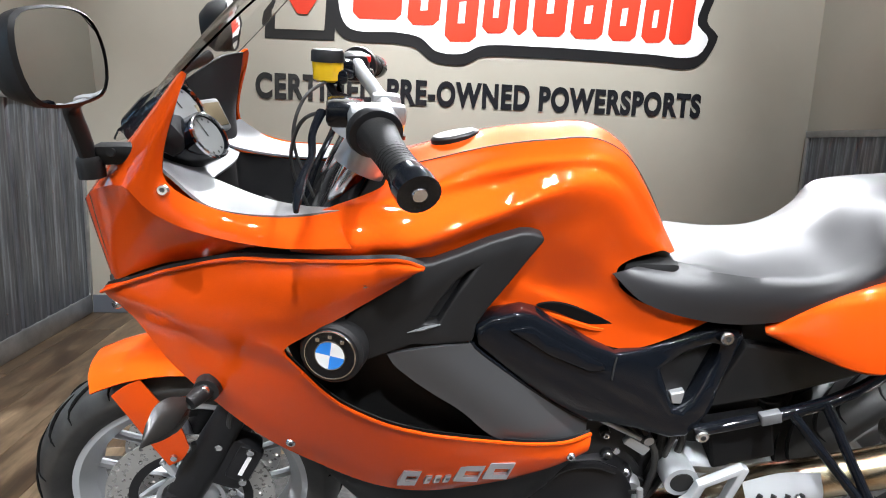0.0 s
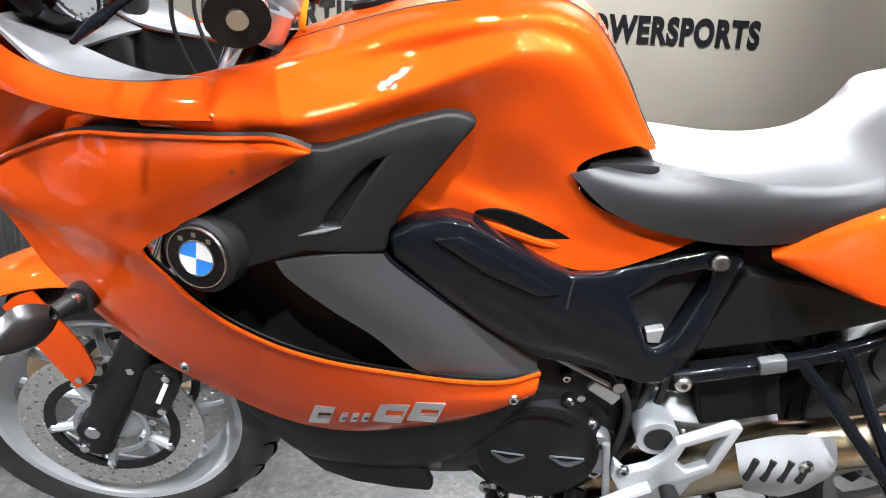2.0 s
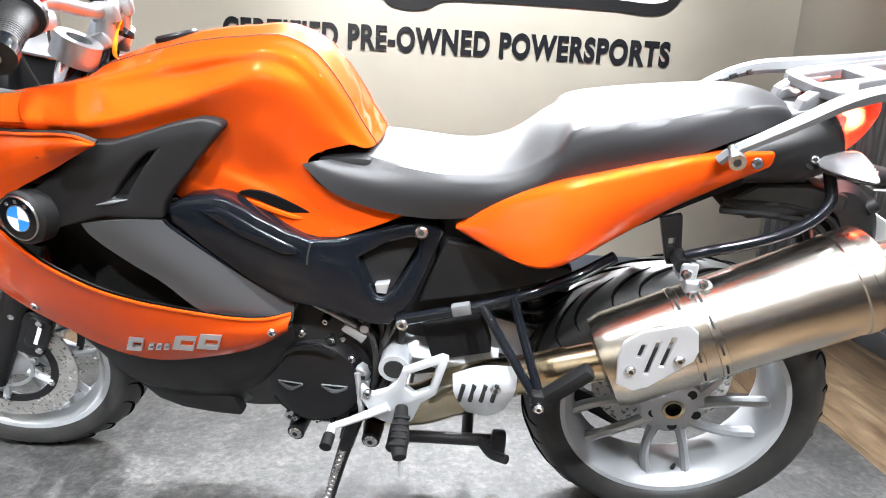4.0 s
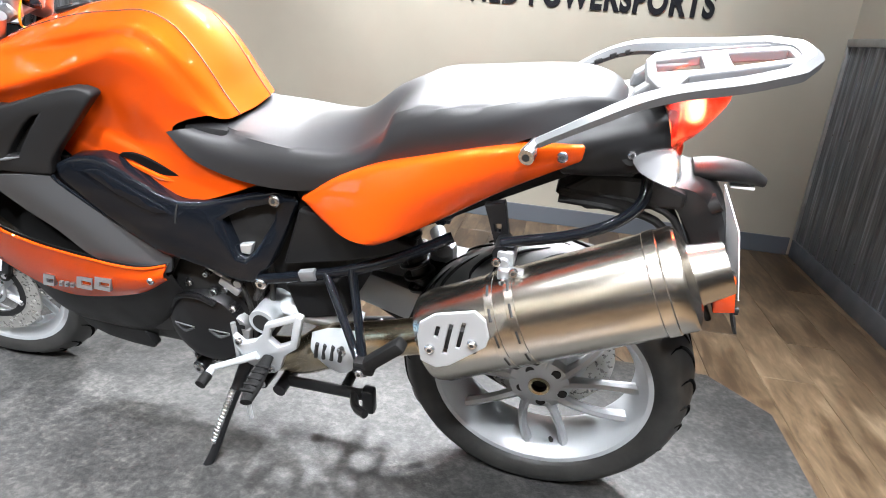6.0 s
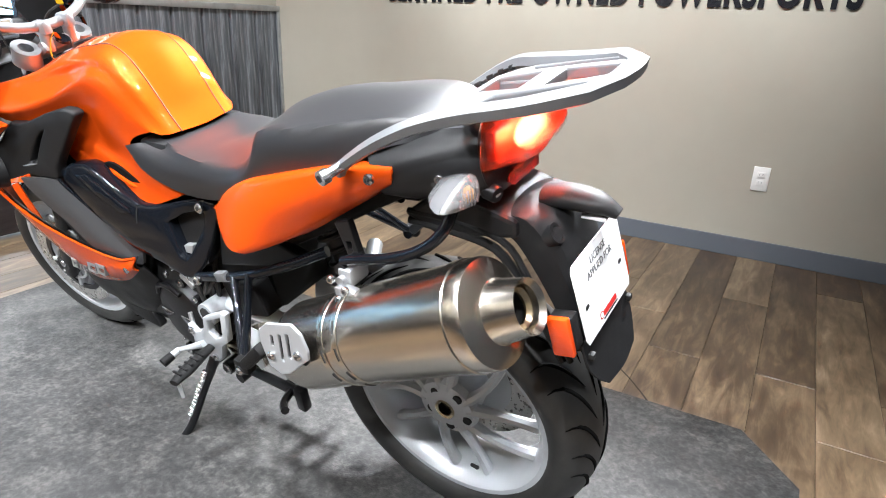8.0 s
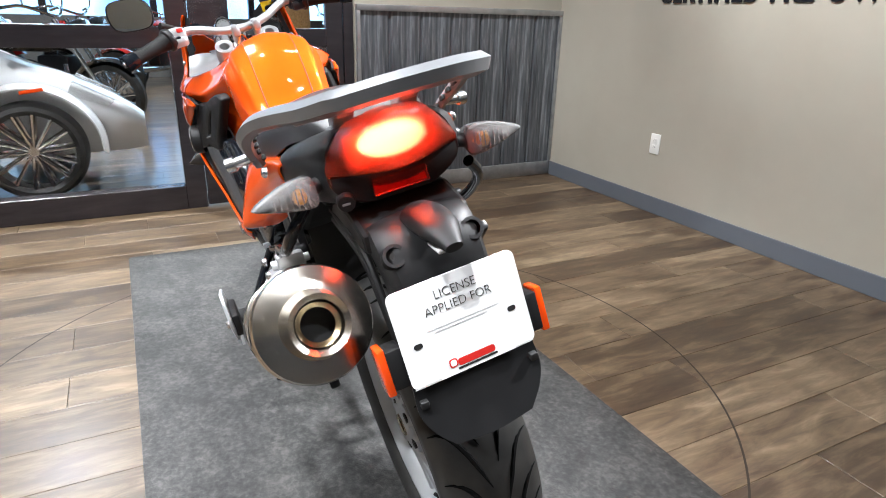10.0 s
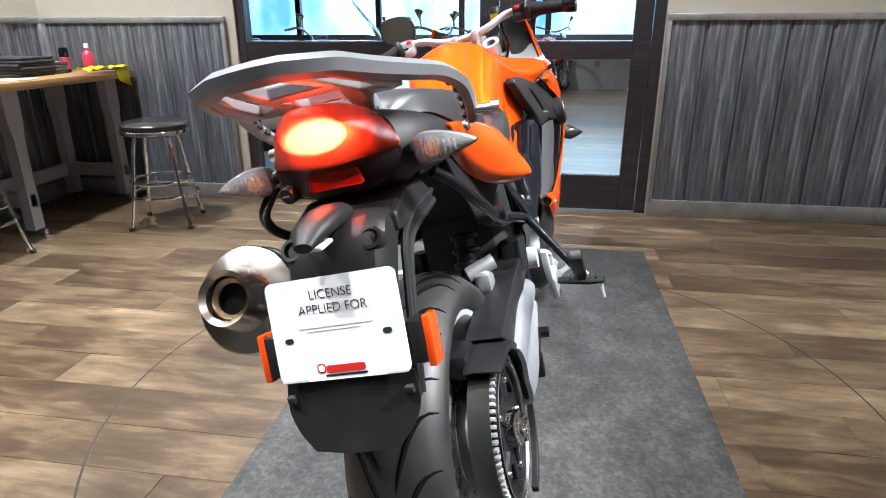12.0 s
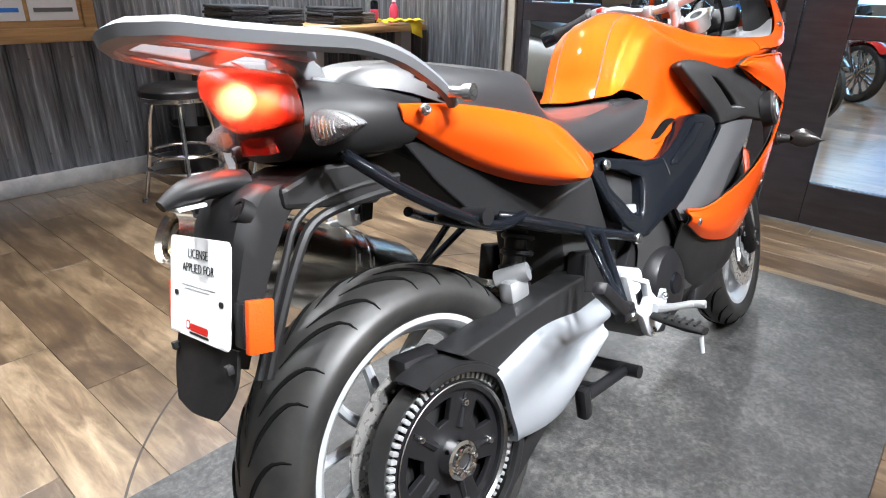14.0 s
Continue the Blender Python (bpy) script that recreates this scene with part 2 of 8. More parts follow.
vary(denim, [(0.02, 0.023, 0.03), (0.045, 0.05, 0.06)], 60, 4)
paper = material("paper", (0.75, 0.76, 0.78), 0.7)
pink = material("pink_bottle", (0.55, 0.05, 0.1), 0.35)
yellow_cloth = material("yellow_cloth", (0.62, 0.5, 0.02), 0.85)
white_body = material("pearl_white_paint", (0.74, 0.75, 0.76), 0.25, 0.0, 0.8)
outlet_white = material("outlet_white", (0.78, 0.77, 0.74), 0.4)

# ---- geometry helpers ----
def spline(points, count, closed=False):
    """Points on a smooth curve through the given ones, evenly by chord length."""
    p = np.array(points, float)
    if len(p) == 2 and not closed:
        return [p[0] + (p[1] - p[0]) * k / (count - 1) for k in range(count)]
    if closed:
        p = np.vstack([p, p[:1]])
    chord = np.r_[0, np.cumsum(np.maximum(np.linalg.norm(np.diff(p, axis=0), axis=1), 1e-6))]
    n = len(p)
    tang = np.zeros_like(p)
    for i in range(n):
        a, b = (i - 1, i + 1)
        if closed:
            a, b = (n - 2 if i == 0 else i - 1), (1 if i == n - 1 else i + 1)
            da = chord[-1] - chord[-2] if i == 0 else chord[i] - chord[i - 1]
            db = chord[1] if i == n - 1 else chord[i + 1] - chord[i]
            tang[i] = (p[b] - p[a]) / (da + db)
        elif i == 0 or i == n - 1:
            j = 0 if i == 0 else n - 2
            tang[i] = (p[j + 1] - p[j]) / (chord[j + 1] - chord[j])
        else:
            tang[i] = (p[b] - p[a]) / (chord[b] - chord[a])
    out = []
    last = count if closed else count - 1
    for k in range(count):
        s = chord[-1] * k / last
        i = min(int(np.searchsorted(chord, s, side="right")) - 1, n - 2)
        h = chord[i + 1] - chord[i]
        u = (s - chord[i]) / h
        out.append((2 * u**3 - 3 * u**2 + 1) * p[i] + (u**3 - 2 * u**2 + u) * h * tang[i] + (3 * u**2 - 2 * u**3) * p[i + 1] + (u**3 - u**2) * h * tang[i + 1])
    return out


def grid_mesh(rows, close_u=False, close_v=False):
    bm = bmesh.new()
    vs = [[bm.verts.new(q) for q in row] for row in rows]
    nr, nc = len(vs), len(vs[0])
    for i in range(nr if close_v else nr - 1):
        for j in range(nc if close_u else nc - 1):
            f = (vs[i][j], vs[i][(j + 1) % nc], vs[(i + 1) % nr][(j + 1) % nc], vs[(i + 1) % nr][j])
            bm.faces.new(f)
    bmesh.ops.recalc_face_normals(bm, faces=bm.faces)
    return bm


def skin(rails, nu=28, nv=4, thick=0.004, flip=False):
    """A smooth sheet through the rails, with a thickness."""
    along = [spline(r, nu) for r in rails]
    cols = [spline([r[k] for r in along], nv * (len(rails) - 1) + 1) for k in range(nu)]
    bm = grid_mesh(cols)
    if thick:
        bmesh.ops.solidify(bm, geom=bm.faces[:], thickness=thick)
        bmesh.ops.recalc_face_normals(bm, faces=bm.faces)
    return bm


def mirror_y(rails):
    return [[(x, -y, z) for x, y, z in r] for r in rails]


def sweep(points, radius, count=24, sides=10, flat=1.0, closed=False, caps=True, smooth=True):
    """A tube along a curve. radius: one number or a list, spread along the curve. flat: height of the section over its width."""
    path = spline(points, count, closed) if smooth else [np.array(q, float) for q in points]
    count = len(path)
    radii = [radius] * count if isinstance(radius, (int, float)) else np.interp(np.linspace(0, 1, count), np.linspace(0, 1, len(radius)), radius)
    rows, ref = [], None
    for k in range(count):
        a = path[(k - 1) % count] if closed else path[max(k - 1, 0)]
        b = path[(k + 1) % count] if closed else path[min(k + 1, count - 1)]
        d = Vector(b - a).normalized()
        if ref is None:
            ref = Vector((0, 0, 1)) if abs(d.z) < 0.9 else Vector((1, 0, 0))
        side = d.cross(ref).normalized()
        ref = side.cross(d).normalized()
        rows.append([Vector(path[k]) + float(radii[k]) * (math.cos(2 * math.pi * j / sides) * side + flat * math.sin(2 * math.pi * j / sides) * ref) for j in range(sides)])
    bm = grid_mesh(rows, close_u=True, close_v=closed)
    if caps and not closed:
        bm.verts.ensure_lookup_table()
        bm.faces.new([bm.verts[j] for j in range(sides)])
        bm.faces.new([bm.verts[(count - 1) * sides + j] for j in range(sides)])
    bmesh.ops.recalc_face_normals(bm, faces=bm.faces)
    return bm


def rod(a, b, r, r2=None, sides=16):
    return sweep([a, b], [r, r if r2 is None else r2], 2, sides, smooth=False)


def basis(axis):
    axis = Vector(axis).normalized()
    u = axis.orthogonal().normalized()
    return u, axis.cross(u).normalized(), axis


def lathe(profile, origin, axis, sides=48, closed=True, jitter=None):
    """A body of revolution: (radius, height along the axis) pairs."""
    u, v, w = basis(axis)
    o = Vector(origin)
    rows = [[o + r * (math.cos(2 * math.pi * k / sides) * u + math.sin(2 * math.pi * k / sides) * v) + h * w for k in range(sides)] for r, h in profile]
    return grid_mesh(rows, close_u=True, close_v=closed)


def box(centre, size, bevel=0.004, turn=None, segments=2):
    bm = bmesh.new()
    bmesh.ops.create_cube(bm, size=1)
    bmesh.ops.scale(bm, vec=size, verts=bm.verts)
    if bevel:
        bmesh.ops.bevel(bm, geom=bm.edges[:], offset=min(bevel, min(size) * 0.45), segments=segments, affect="EDGES", profile=0.5)
    m = Matrix.Translation(centre) @ (turn.to_4x4() if turn else Matrix())
    bmesh.ops.transform(bm, matrix=m, verts=bm.verts)
    return bm


def slab(outline, y0, y1, holes=(), bevel=0.0, plane="xz", round_to=0):
    """A flat piece cut along an outline in a plane, with holes, from y0 to y1."""
    bm = bmesh.new()
    edges = []
    loops = [outline, *holes]
    if round_to:
        loops = [[tuple(q) for q in spline(lp, round_to, closed=True)] for lp in loops]
    put = {"xz": lambda a, b, c: (a, c, b), "xy": lambda a, b, c: (a, b, c), "yz": lambda a, b, c: (c, a, b)}[plane]
    for loop in loops:
        vs = [bm.verts.new(put(q[0], q[1], y0)) for q in loop]
        edges += [bm.edges.new((vs[k], vs[(k + 1) % len(vs)])) for k in range(len(vs))]
    bmesh.ops.triangle_fill(bm, use_beauty=True, use_dissolve=True, edges=edges)
    got = bmesh.ops.extrude_face_region(bm, geom=bm.faces[:])
    shift = Vector(put(0, 0, y1 - y0))
    bmesh.ops.translate(bm, vec=shift, verts=[g for g in got["geom"] if isinstance(g, bmesh.types.BMVert)])
    bmesh.ops.recalc_face_normals(bm, faces=bm.faces)
    if bevel:
        rim = [e for e in bm.edges if len(e.link_faces) == 2 and e.calc_face_angle(0) > 0.9]
        bmesh.ops.bevel(bm, geom=rim, offset=bevel, segments=2, affect="EDGES", profile=0.5)
    return bm


def joined(*bms):
    out = bmesh.new()
    tmp = bpy.data.meshes.new("tmp")
    for b in bms:
        b.to_mesh(tmp)
        out.from_mesh(tmp)
        b.free()
    bpy.data.meshes.remove(tmp)
    return out


def moved(bm, m):
    bmesh.ops.transform(bm, matrix=m, verts=bm.verts)
    return bm


def bend(bm, fn):
    for v in bm.verts:
        v.co = Vector(fn(*v.co))
    return bm


def mesh_of(name, bm, mat, smooth=True, angle=35):
    me = bpy.data.meshes.new(name)
    bm.to_mesh(me)
    bm.free()
    me.materials.append(mat)
    if smooth:
        me.polygons.foreach_set("use_smooth", [True] * len(me.polygons))
        me.set_sharp_from_angle(angle=radians(angle))
    return me


def part(name, bm, mat, parent=None, label="", smooth=True, angle=35):
    ob = new(name, mesh_of(name, bm, mat, smooth, angle))
    if parent:
        ob.parent = parent
    return tagged(ob, label)


def thing(name, label, category, at=None, group="", kind=""):
    ob = new(name)
    ob.empty_display_size = 0.1
    if at is not None:
        ob.matrix_world = at
    return tagged(ob, label, category, group, kind)


def lettering(words, size, depth, mat, name, parent, place, narrow=1.0, spacing=1.0, align="LEFT", fat=0.0, shear=0.0):
    """Raised letters in the built-in font, as a mesh."""
    cu = bpy.data.curves.new(name, "FONT")
    cu.body, cu.size, cu.extrude, cu.align_x, cu.space_character, cu.offset, cu.shear = words, size, depth, align, spacing, fat, shear
    tmp = bpy.data.objects.new(name, cu)
    scene.collection.objects.link(tmp)
    dg = bpy.context.evaluated_depsgraph_get()
    me = bpy.data.meshes.new_from_object(tmp.evaluated_get(dg))
    bpy.data.objects.remove(tmp)
    bpy.data.curves.remove(cu)
    me.transform(place @ Matrix.Diagonal((narrow, 1, 1, 1)))
    me.materials.clear()
    me.materials.append(mat)
    ob = new(name, me)
    if parent:
        ob.parent = parent
    return ob

# ---- the room ----
WALL_Y, LEFT_X, RIGHT_X, BACK_Y = 3.92, -1.4, 2.665, -1.45
turn_f = radians(-90)
FRONT = Matrix.Translation((LEFT_X, WALL_Y, 0)) @ Matrix.Rotation(turn_f, 4, "Z")  # x along the front wall, y into the room


def structure(name, bm, mat, label, category="wall", smooth=False):
    ob = part(name, bm, mat, None, label, smooth)
    return tagged(ob, label, category, kind="structure")


wall_north = structure("wall_north", box(((LEFT_X + RIGHT_X) / 2, WALL_Y + 0.06, CEIL / 2), (RIGHT_X - LEFT_X + 0.24, 0.12, CEIL), 0), wall_paint, "matt taupe painted wall with dark lettering")
structure("wall_east", box((RIGHT_X + 0.06, (WALL_Y + BACK_Y) / 2, CEIL / 2), (0.12, WALL_Y - BACK_Y, CEIL), 0), wall_paint, "matt taupe painted side wall above grey wainscot")
structure("wall_south", box(((LEFT_X + RIGHT_X) / 2, BACK_Y - 0.06, CEIL / 2), (RIGHT_X - LEFT_X + 0.24, 0.12, CEIL), 0), wall_paint, "taupe painted wall behind the bar table")
structure("ceiling", box((0.6, 1.1, CEIL + 0.05), (5.4, 6.2, 0.1), 0), ceiling_paint, "dark painted ceiling over the display room", "ceiling")

STORE_A, STORE_B, FRONT_END, HEAD = 1.5, 4.03, WALL_Y - BACK_Y, 2.15


def front_piece(u0, u1, z0, z1, thick=0.14):
    return moved(box(((u0 + u1) / 2, -thick / 2, (z0 + z1) / 2), (u1 - u0, thick, z1 - z0), 0), FRONT)


structure("wall_west", joined(front_piece(0.0, STORE_A, 0, CEIL), front_piece(STORE_B, FRONT_END, 0, CEIL), front_piece(STORE_A, STORE_B, HEAD, CEIL)), wall_paint, "taupe painted front wall round the glazed storefront")

# baseboards
structure("baseboard", box(((LEFT_X + RIGHT_X) / 2, WALL_Y - 0.006, 0.05), (RIGHT_X - LEFT_X - 0.06, 0.012, 0.1), 0.003), base_trim, "dark blue-grey vinyl baseboard under the lettered wall", "baseboard")

# corrugated wainscot
WAINS = 1.108


def sheet_mesh(width, height):
    prof = [(0.0, 0.0), (0.006, 0.003), (0.012, 0.011), (0.05, 0.014), (0.092, 0.0115), (0.1, 0.009), (0.108, 0.0115), (0.15, 0.014), (0.188, 0.011), (0.194, 0.003), (0.2, 0.0)]
    rows = [[(a * width / 0.2, b, z) for a, b in prof] for z in np.linspace(0.1, height, 4)]
    bm = grid_mesh(rows)
    return mesh_of("corrugated_sheet", bm, tin, True, 25)


def wainscot(name, place, length, top):
    count = max(1, round(length / 0.2))
    me = sheet_mesh(length / count, top)
    holder = new(name)
    holder.matrix_world = place
    tagged(holder, "weathered grey corrugated metal wainscot with galvanised cap", "wainscot", kind="structure")
    for k in range(count):
        o = new("corrugated_sheet", me)
        o.parent = holder
        o.location = (k * length / count, 0.004, 0)
    part("cap_trim", box((length / 2, 0.014, top + 0.018), (length, 0.034, 0.036), 0.004), tin_cap, holder, "galvanised steel cap rail")
    part("base_trim", box((length / 2, 0.012, 0.05), (length, 0.026, 0.1), 0.004), base_trim if "east" in name else tin_cap, holder)
    for e in (0.012, length - 0.012):
        part("end_trim", box((e, 0.015, top / 2 + 0.05), (0.024, 0.03, top - 0.1), 0.003), tin_cap, holder)
    for k in range(count):
        for z in (0.2, top * 0.62):
            part("screw", lathe([(0.0, 0.004), (0.004, 0.003), (0.005, 0.0)], (k * length / count + 0.1 * length / count / 0.2, 0.014, z), (0, 1, 0), 8, False), steel, holder)
    return holder


wainscot("wainscot_west", FRONT, STORE_A - 0.004, WAINS)
wainscot("wainscot_west_far", FRONT @ Matrix.Translation((STORE_B + 0.06, 0, 0)), FRONT_END - STORE_B - 0.09, WAINS)
wainscot("wainscot_east", Matrix.Translation((RIGHT_X, BACK_Y + 0.03, 0)) @ Matrix.Rotation(radians(90), 4, "Z"), WALL_Y - BACK_Y - 0.06, WAINS)
wainscot("wainscot_south", Matrix.Translation((LEFT_X + 0.03, BACK_Y, 0)), RIGHT_X - LEFT_X - 0.06, WAINS)

# storefront: charcoal frame, a door leaf and fixed panes
def store_box(u0, u1, z0, z1, thick=0.1, mid=-0.07):
    return moved(box(((u0 + u1) / 2, mid, (z0 + z1) / 2), (u1 - u0, thick, z1 - z0), 0.005), FRONT)


store = thing("window_1", "charcoal framed glass storefront with fixed panes", "window", kind="structure")
for nm, a in (("jamb", (STORE_A, STORE_A + 0.06, 0, HEAD)), ("jamb", (STORE_B - 0.05, STORE_B, 0, HEAD)), ("mullion", (2.42, 2.53, 0, HEAD)), ("head", (STORE_A + 0.06, STORE_B - 0.05, HEAD - 0.08, HEAD)),
              ("sill_rail", (2.53, STORE_B - 0.05, 0.0, 0.135)), ("mid_rail", (2.53, STORE_B - 0.05, 0.89, 1.0))):
    part(nm, store_box(*a), frame_paint, store, smooth=False)
for a in ((2.53, STORE_B - 0.05, 0.135, 0.89), (2.53, STORE_B - 0.05, 1.0, HEAD - 0.08)):
    pane = part("pane", store_box(*a, thick=0.006), pane_glass, store, "clear glass pane", smooth=False)
    pane.visible_shadow = False
door = thing("door_1", "closed charcoal glass door beside the corrugated wainscot", "door", kind="structure")
for nm, a in (("stile", (STORE_A + 0.065, 1.665, 0.012, HEAD - 0.085)), ("stile", (2.21, 2.415, 0.012, HEAD - 0.085)), ("bottom_rail", (1.665, 2.21, 0.012, 0.225)), ("lock_rail", (1.665, 2.21, 0.9, 1.0)), ("top_rail", (1.665, 2.21, HEAD - 0.2, HEAD - 0.085))):
    part(nm, store_box(*a, thick=0.045, mid=-0.05), frame_paint, door, smooth=False)
for a in ((1.665, 2.21, 0.225, 0.9), (1.665, 2.21, 1.0, HEAD - 0.2)):
    pane = part("pane", store_box(*a, thick=0.006, mid=-0.05), pane_glass, door, "clear glass door pane", smooth=False)
    pane.visible_shadow = False

# floor
floor = structure("floor", box(((LEFT_X + RIGHT_X) / 2, (WALL_Y + BACK_Y) / 2, -0.06), (RIGHT_X - LEFT_X + 0.2, WALL_Y - BACK_Y + 0.1, 0.11), 0), seam_dark, "brown wood-look vinyl plank floor", "floor")
mat_holder = thing("floor_mat", "mottled charcoal rubber mat with clipped corners under the motorcycle", "mat")
part("mat_sheet", slab([(-0.7, 2.315), (1.89, 2.315), (2.043, 2.125), (2.043, 1.245), (1.89, 1.055), (-0.71, 1.058)], 0.0, 0.005, bevel=0.001, plane="xy"), mat_rubber, mat_holder, smooth=False)
ring = sweep([(0.69 + 1.14 * math.cos(a), 1.665 + 1.14 * math.sin(a), 0.0) for a in np.linspace(0, 2 * math.pi, 73)[:-1]], 0.0032, 144, 4, 0.15, closed=True)
structure("floor_seam", ring, seam_dark, "thin dark circular seam cut in the floor planks", "seam", True)

# outlets
for ox in (-0.37, 1.75):
    o = thing("wall_outlet", "white duplex power outlet on the taupe wall", "outlet", Matrix.Translation((ox, WALL_Y, 0.412)), "wall outlets")
    part("cover_plate", box((0, -0.003, 0), (0.074, 0.006, 0.118), 0.003), outlet_white, o)
    for dz in (-0.02, 0.02):
        s = part("socket", box((0, -0.0065, dz), (0.034, 0.003, 0.028), 0.002), outlet_white, o)
        for dx in (-0.007, 0.007):
            part("slot", box((dx, -0.0084, dz + 0.002), (0.002, 0.001, 0.009), 0), ink, s)

# wall lettering
letter_vinyl = material("gloss_letter_vinyl", (0.012, 0.013, 0.016), 0.22)
sign = thing("wall_lettering", "raised black lettering and a red wordmark shape on the wall", "sign", kind="structure")
words = lettering("CERTIFIED PRE-OWNED POWERSPORTS", 0.17, 0.003, letter_vinyl, "letters", sign, Matrix(), fat=0.0075, spacing=1.13)
lo = np.array([v.co[:] for v in words.data.vertices])
fit_m = Matrix.Translation((-0.49, 0, 0)) @ Matrix.Diagonal((2.48 / np.ptp(lo[:, 0]), 0.137 / np.ptp(lo[:, 1]), 1, 1)) @ Matrix.Translation((-lo[:, 0].min(), -lo[:, 1].min(), 0))
words.data.transform(Matrix.Translation((0, 0, 1.188)) @ Matrix.Translation((0, WALL_Y - 0.004, 0)) @ Matrix.Rotation(radians(90), 4, "X") @ fit_m)


def on_wall(pts):
    return [(1.062 * x - 0.058, 1.073 * z + 0.072) for x, z in pts]


def mark(outline, y, mat, name, round_to=60):
    return part(name, slab(on_wall(outline), WALL_Y - y, WALL_Y - y + 0.003, round_to=round_to), mat, sign, smooth=False)


def swell(pts, k):
    c = np.mean(np.array(pts), axis=0)
    out = []
    for i, q in enumerate(pts):
        a, b = np.array(pts[i - 1]), np.array(pts[(i + 1) % len(pts)])
        t = b - a
        nrm = np.array([t[1], -t[0]]) / max(np.hypot(*t), 1e-6)
        if nrm @ (np.array(q) - c) < 0:
            nrm = -nrm
        out.append(tuple(np.array(q) + k * nrm))
    return out


glyph_glossy = [(0.06, 1.43), (0.3, 1.42), (0.42, 1.40), (0.5, 1.34), (0.62, 1.335), (0.72, 1.38), (1.0, 1.39), (1.3, 1.39), (1.6, 1.385), (1.86, 1.385), (1.9, 1.44), (1.83, 1.52), (1.86, 1.68), (1.8, 1.82), (1.3, 1.92), (0.7, 1.93), (0.1, 1.88), (0.03, 1.65)]
sign_black = material("sign_gloss_black", (0.012, 0.012, 0.013), 0.3)
mark(swell(glyph_glossy, 0.085), 0.007, sign_black, "wordmark_outline", 150)
mark(swell(glyph_glossy, 0.03), 0.0105, white_print, "wordmark_border", 150)
sign_red = material("sign_red", (0.62, 0.045, 0.02), 0.28)
# wordmark drawn as plain blocks
BLOCKS = [(0.07, 1.445, 0.24, 0.42), (0.34, 1.43, 0.16, 0.25), (0.53, 1.36, 0.16, 0.32), (0.72, 1.41, 0.13, 0.27), (0.88, 1.41, 0.07, 0.42), (0.98, 1.41, 0.17, 0.4), (1.18, 1.41, 0.17, 0.27), (1.38, 1.41, 0.15, 0.27), (1.56, 1.41, 0.13, 0.27), (1.71, 1.41, 0.12, 0.36)]
for bx, bz, bw, bh in BLOCKS:
    r = 0.03
    out = [(bx + r, bz), (bx + bw - r, bz + 0.004), (bx + bw, bz + r), (bx + bw + 0.015, bz + bh - r), (bx + bw - r + 0.015, bz + bh), (bx + r + 0.015, bz + bh - 0.006), (bx + 0.012, bz + bh - r), (bx, bz + r)]
    hole = [(bx + bw * 0.4, bz + bh * 0.28), (bx + bw * 0.62, bz + bh * 0.29), (bx + bw * 0.66, bz + bh * 0.62), (bx + bw * 0.44, bz + bh * 0.6)]
    part("wordmark_block", slab(on_wall(out), WALL_Y - 0.014, WALL_Y - 0.011, [on_wall(hole)] if bw > 0.12 else (), round_to=0), sign_red, sign, smooth=False)
mark([(-0.36, 1.33), (-0.02, 1.335), (-0.0, 1.75), (-0.34, 1.76)], 0.0045, sign_black, "check_box", 0)
mark([(-0.31, 1.375), (-0.07, 1.38), (-0.05, 1.71), (-0.29, 1.715)], 0.009, wall_paint, "check_box_field", 0)
mark([(-0.27, 1.56), (-0.2, 1.45), (-0.15, 1.45), (0.06, 1.78), (-0.03, 1.74), (-0.17, 1.53), (-0.23, 1.6)], 0.018, sign_red, "check_stroke", 0)

# ---- the motorcycle: x to its rear from the rear axle, y to its right, z up ----
BIKE = Matrix.Translation((1.3385, 1.7, 0.004)) @ Matrix.Rotation(radians(-3.0), 4, "Z") @ Matrix.Rotation(radians(13.4), 4, "X")
bike = thing("motorcycle", "orange sport touring motorcycle leaning on its side stand on the mat", "motorcycle", BIKE)
STEER = Matrix.Translation((-1.609, 0, 0)) @ Matrix.Rotation(radians(7), 4, Vector((0.443, 0, 0.896))) @ Matrix.Translation((1.609, 0, 0))
SIDES = ((-1, "left"), (1, "right"))


def both(name, rails, mat, label="", **kw):
    """A panel on the left and its mirror image on the right."""
    return [part(name, skin(r, **kw), mat, bike, label) for r in (rails, mirror_y(rails))]


def bolt(centre, axis, r=0.008, parent=None, mat=None, socket=True):
    c, a = Vector(centre), Vector(axis).normalized()
    b = part("bolt", lathe([(0.0, 0.004), (r * 0.75, 0.004), (r, 0.001), (r, -0.004), (0, -0.004)], c, a, 16, False), mat or steel, parent or bike)
    if socket:
        part("socket", lathe([(0.0, 0.0046), (r * 0.42, 0.0046), (r * 0.42, 0.003)], c, a, 6, False), dark, b)
    return b


# -- wheels
def tyre_profile(R, rim, half):
    side = [(rim - 0.006, 0.62), (rim + 0.012, 0.86), (rim + 0.036, 0.99), (R - 0.036, 0.95), (R - 0.016, 0.68), (R - 0.004, 0.34), (R, 0.0)]
    left = [(r, -h * half) for r, h in side]
    return left + [(r, h * half) for r, h in reversed(side[:-1])]


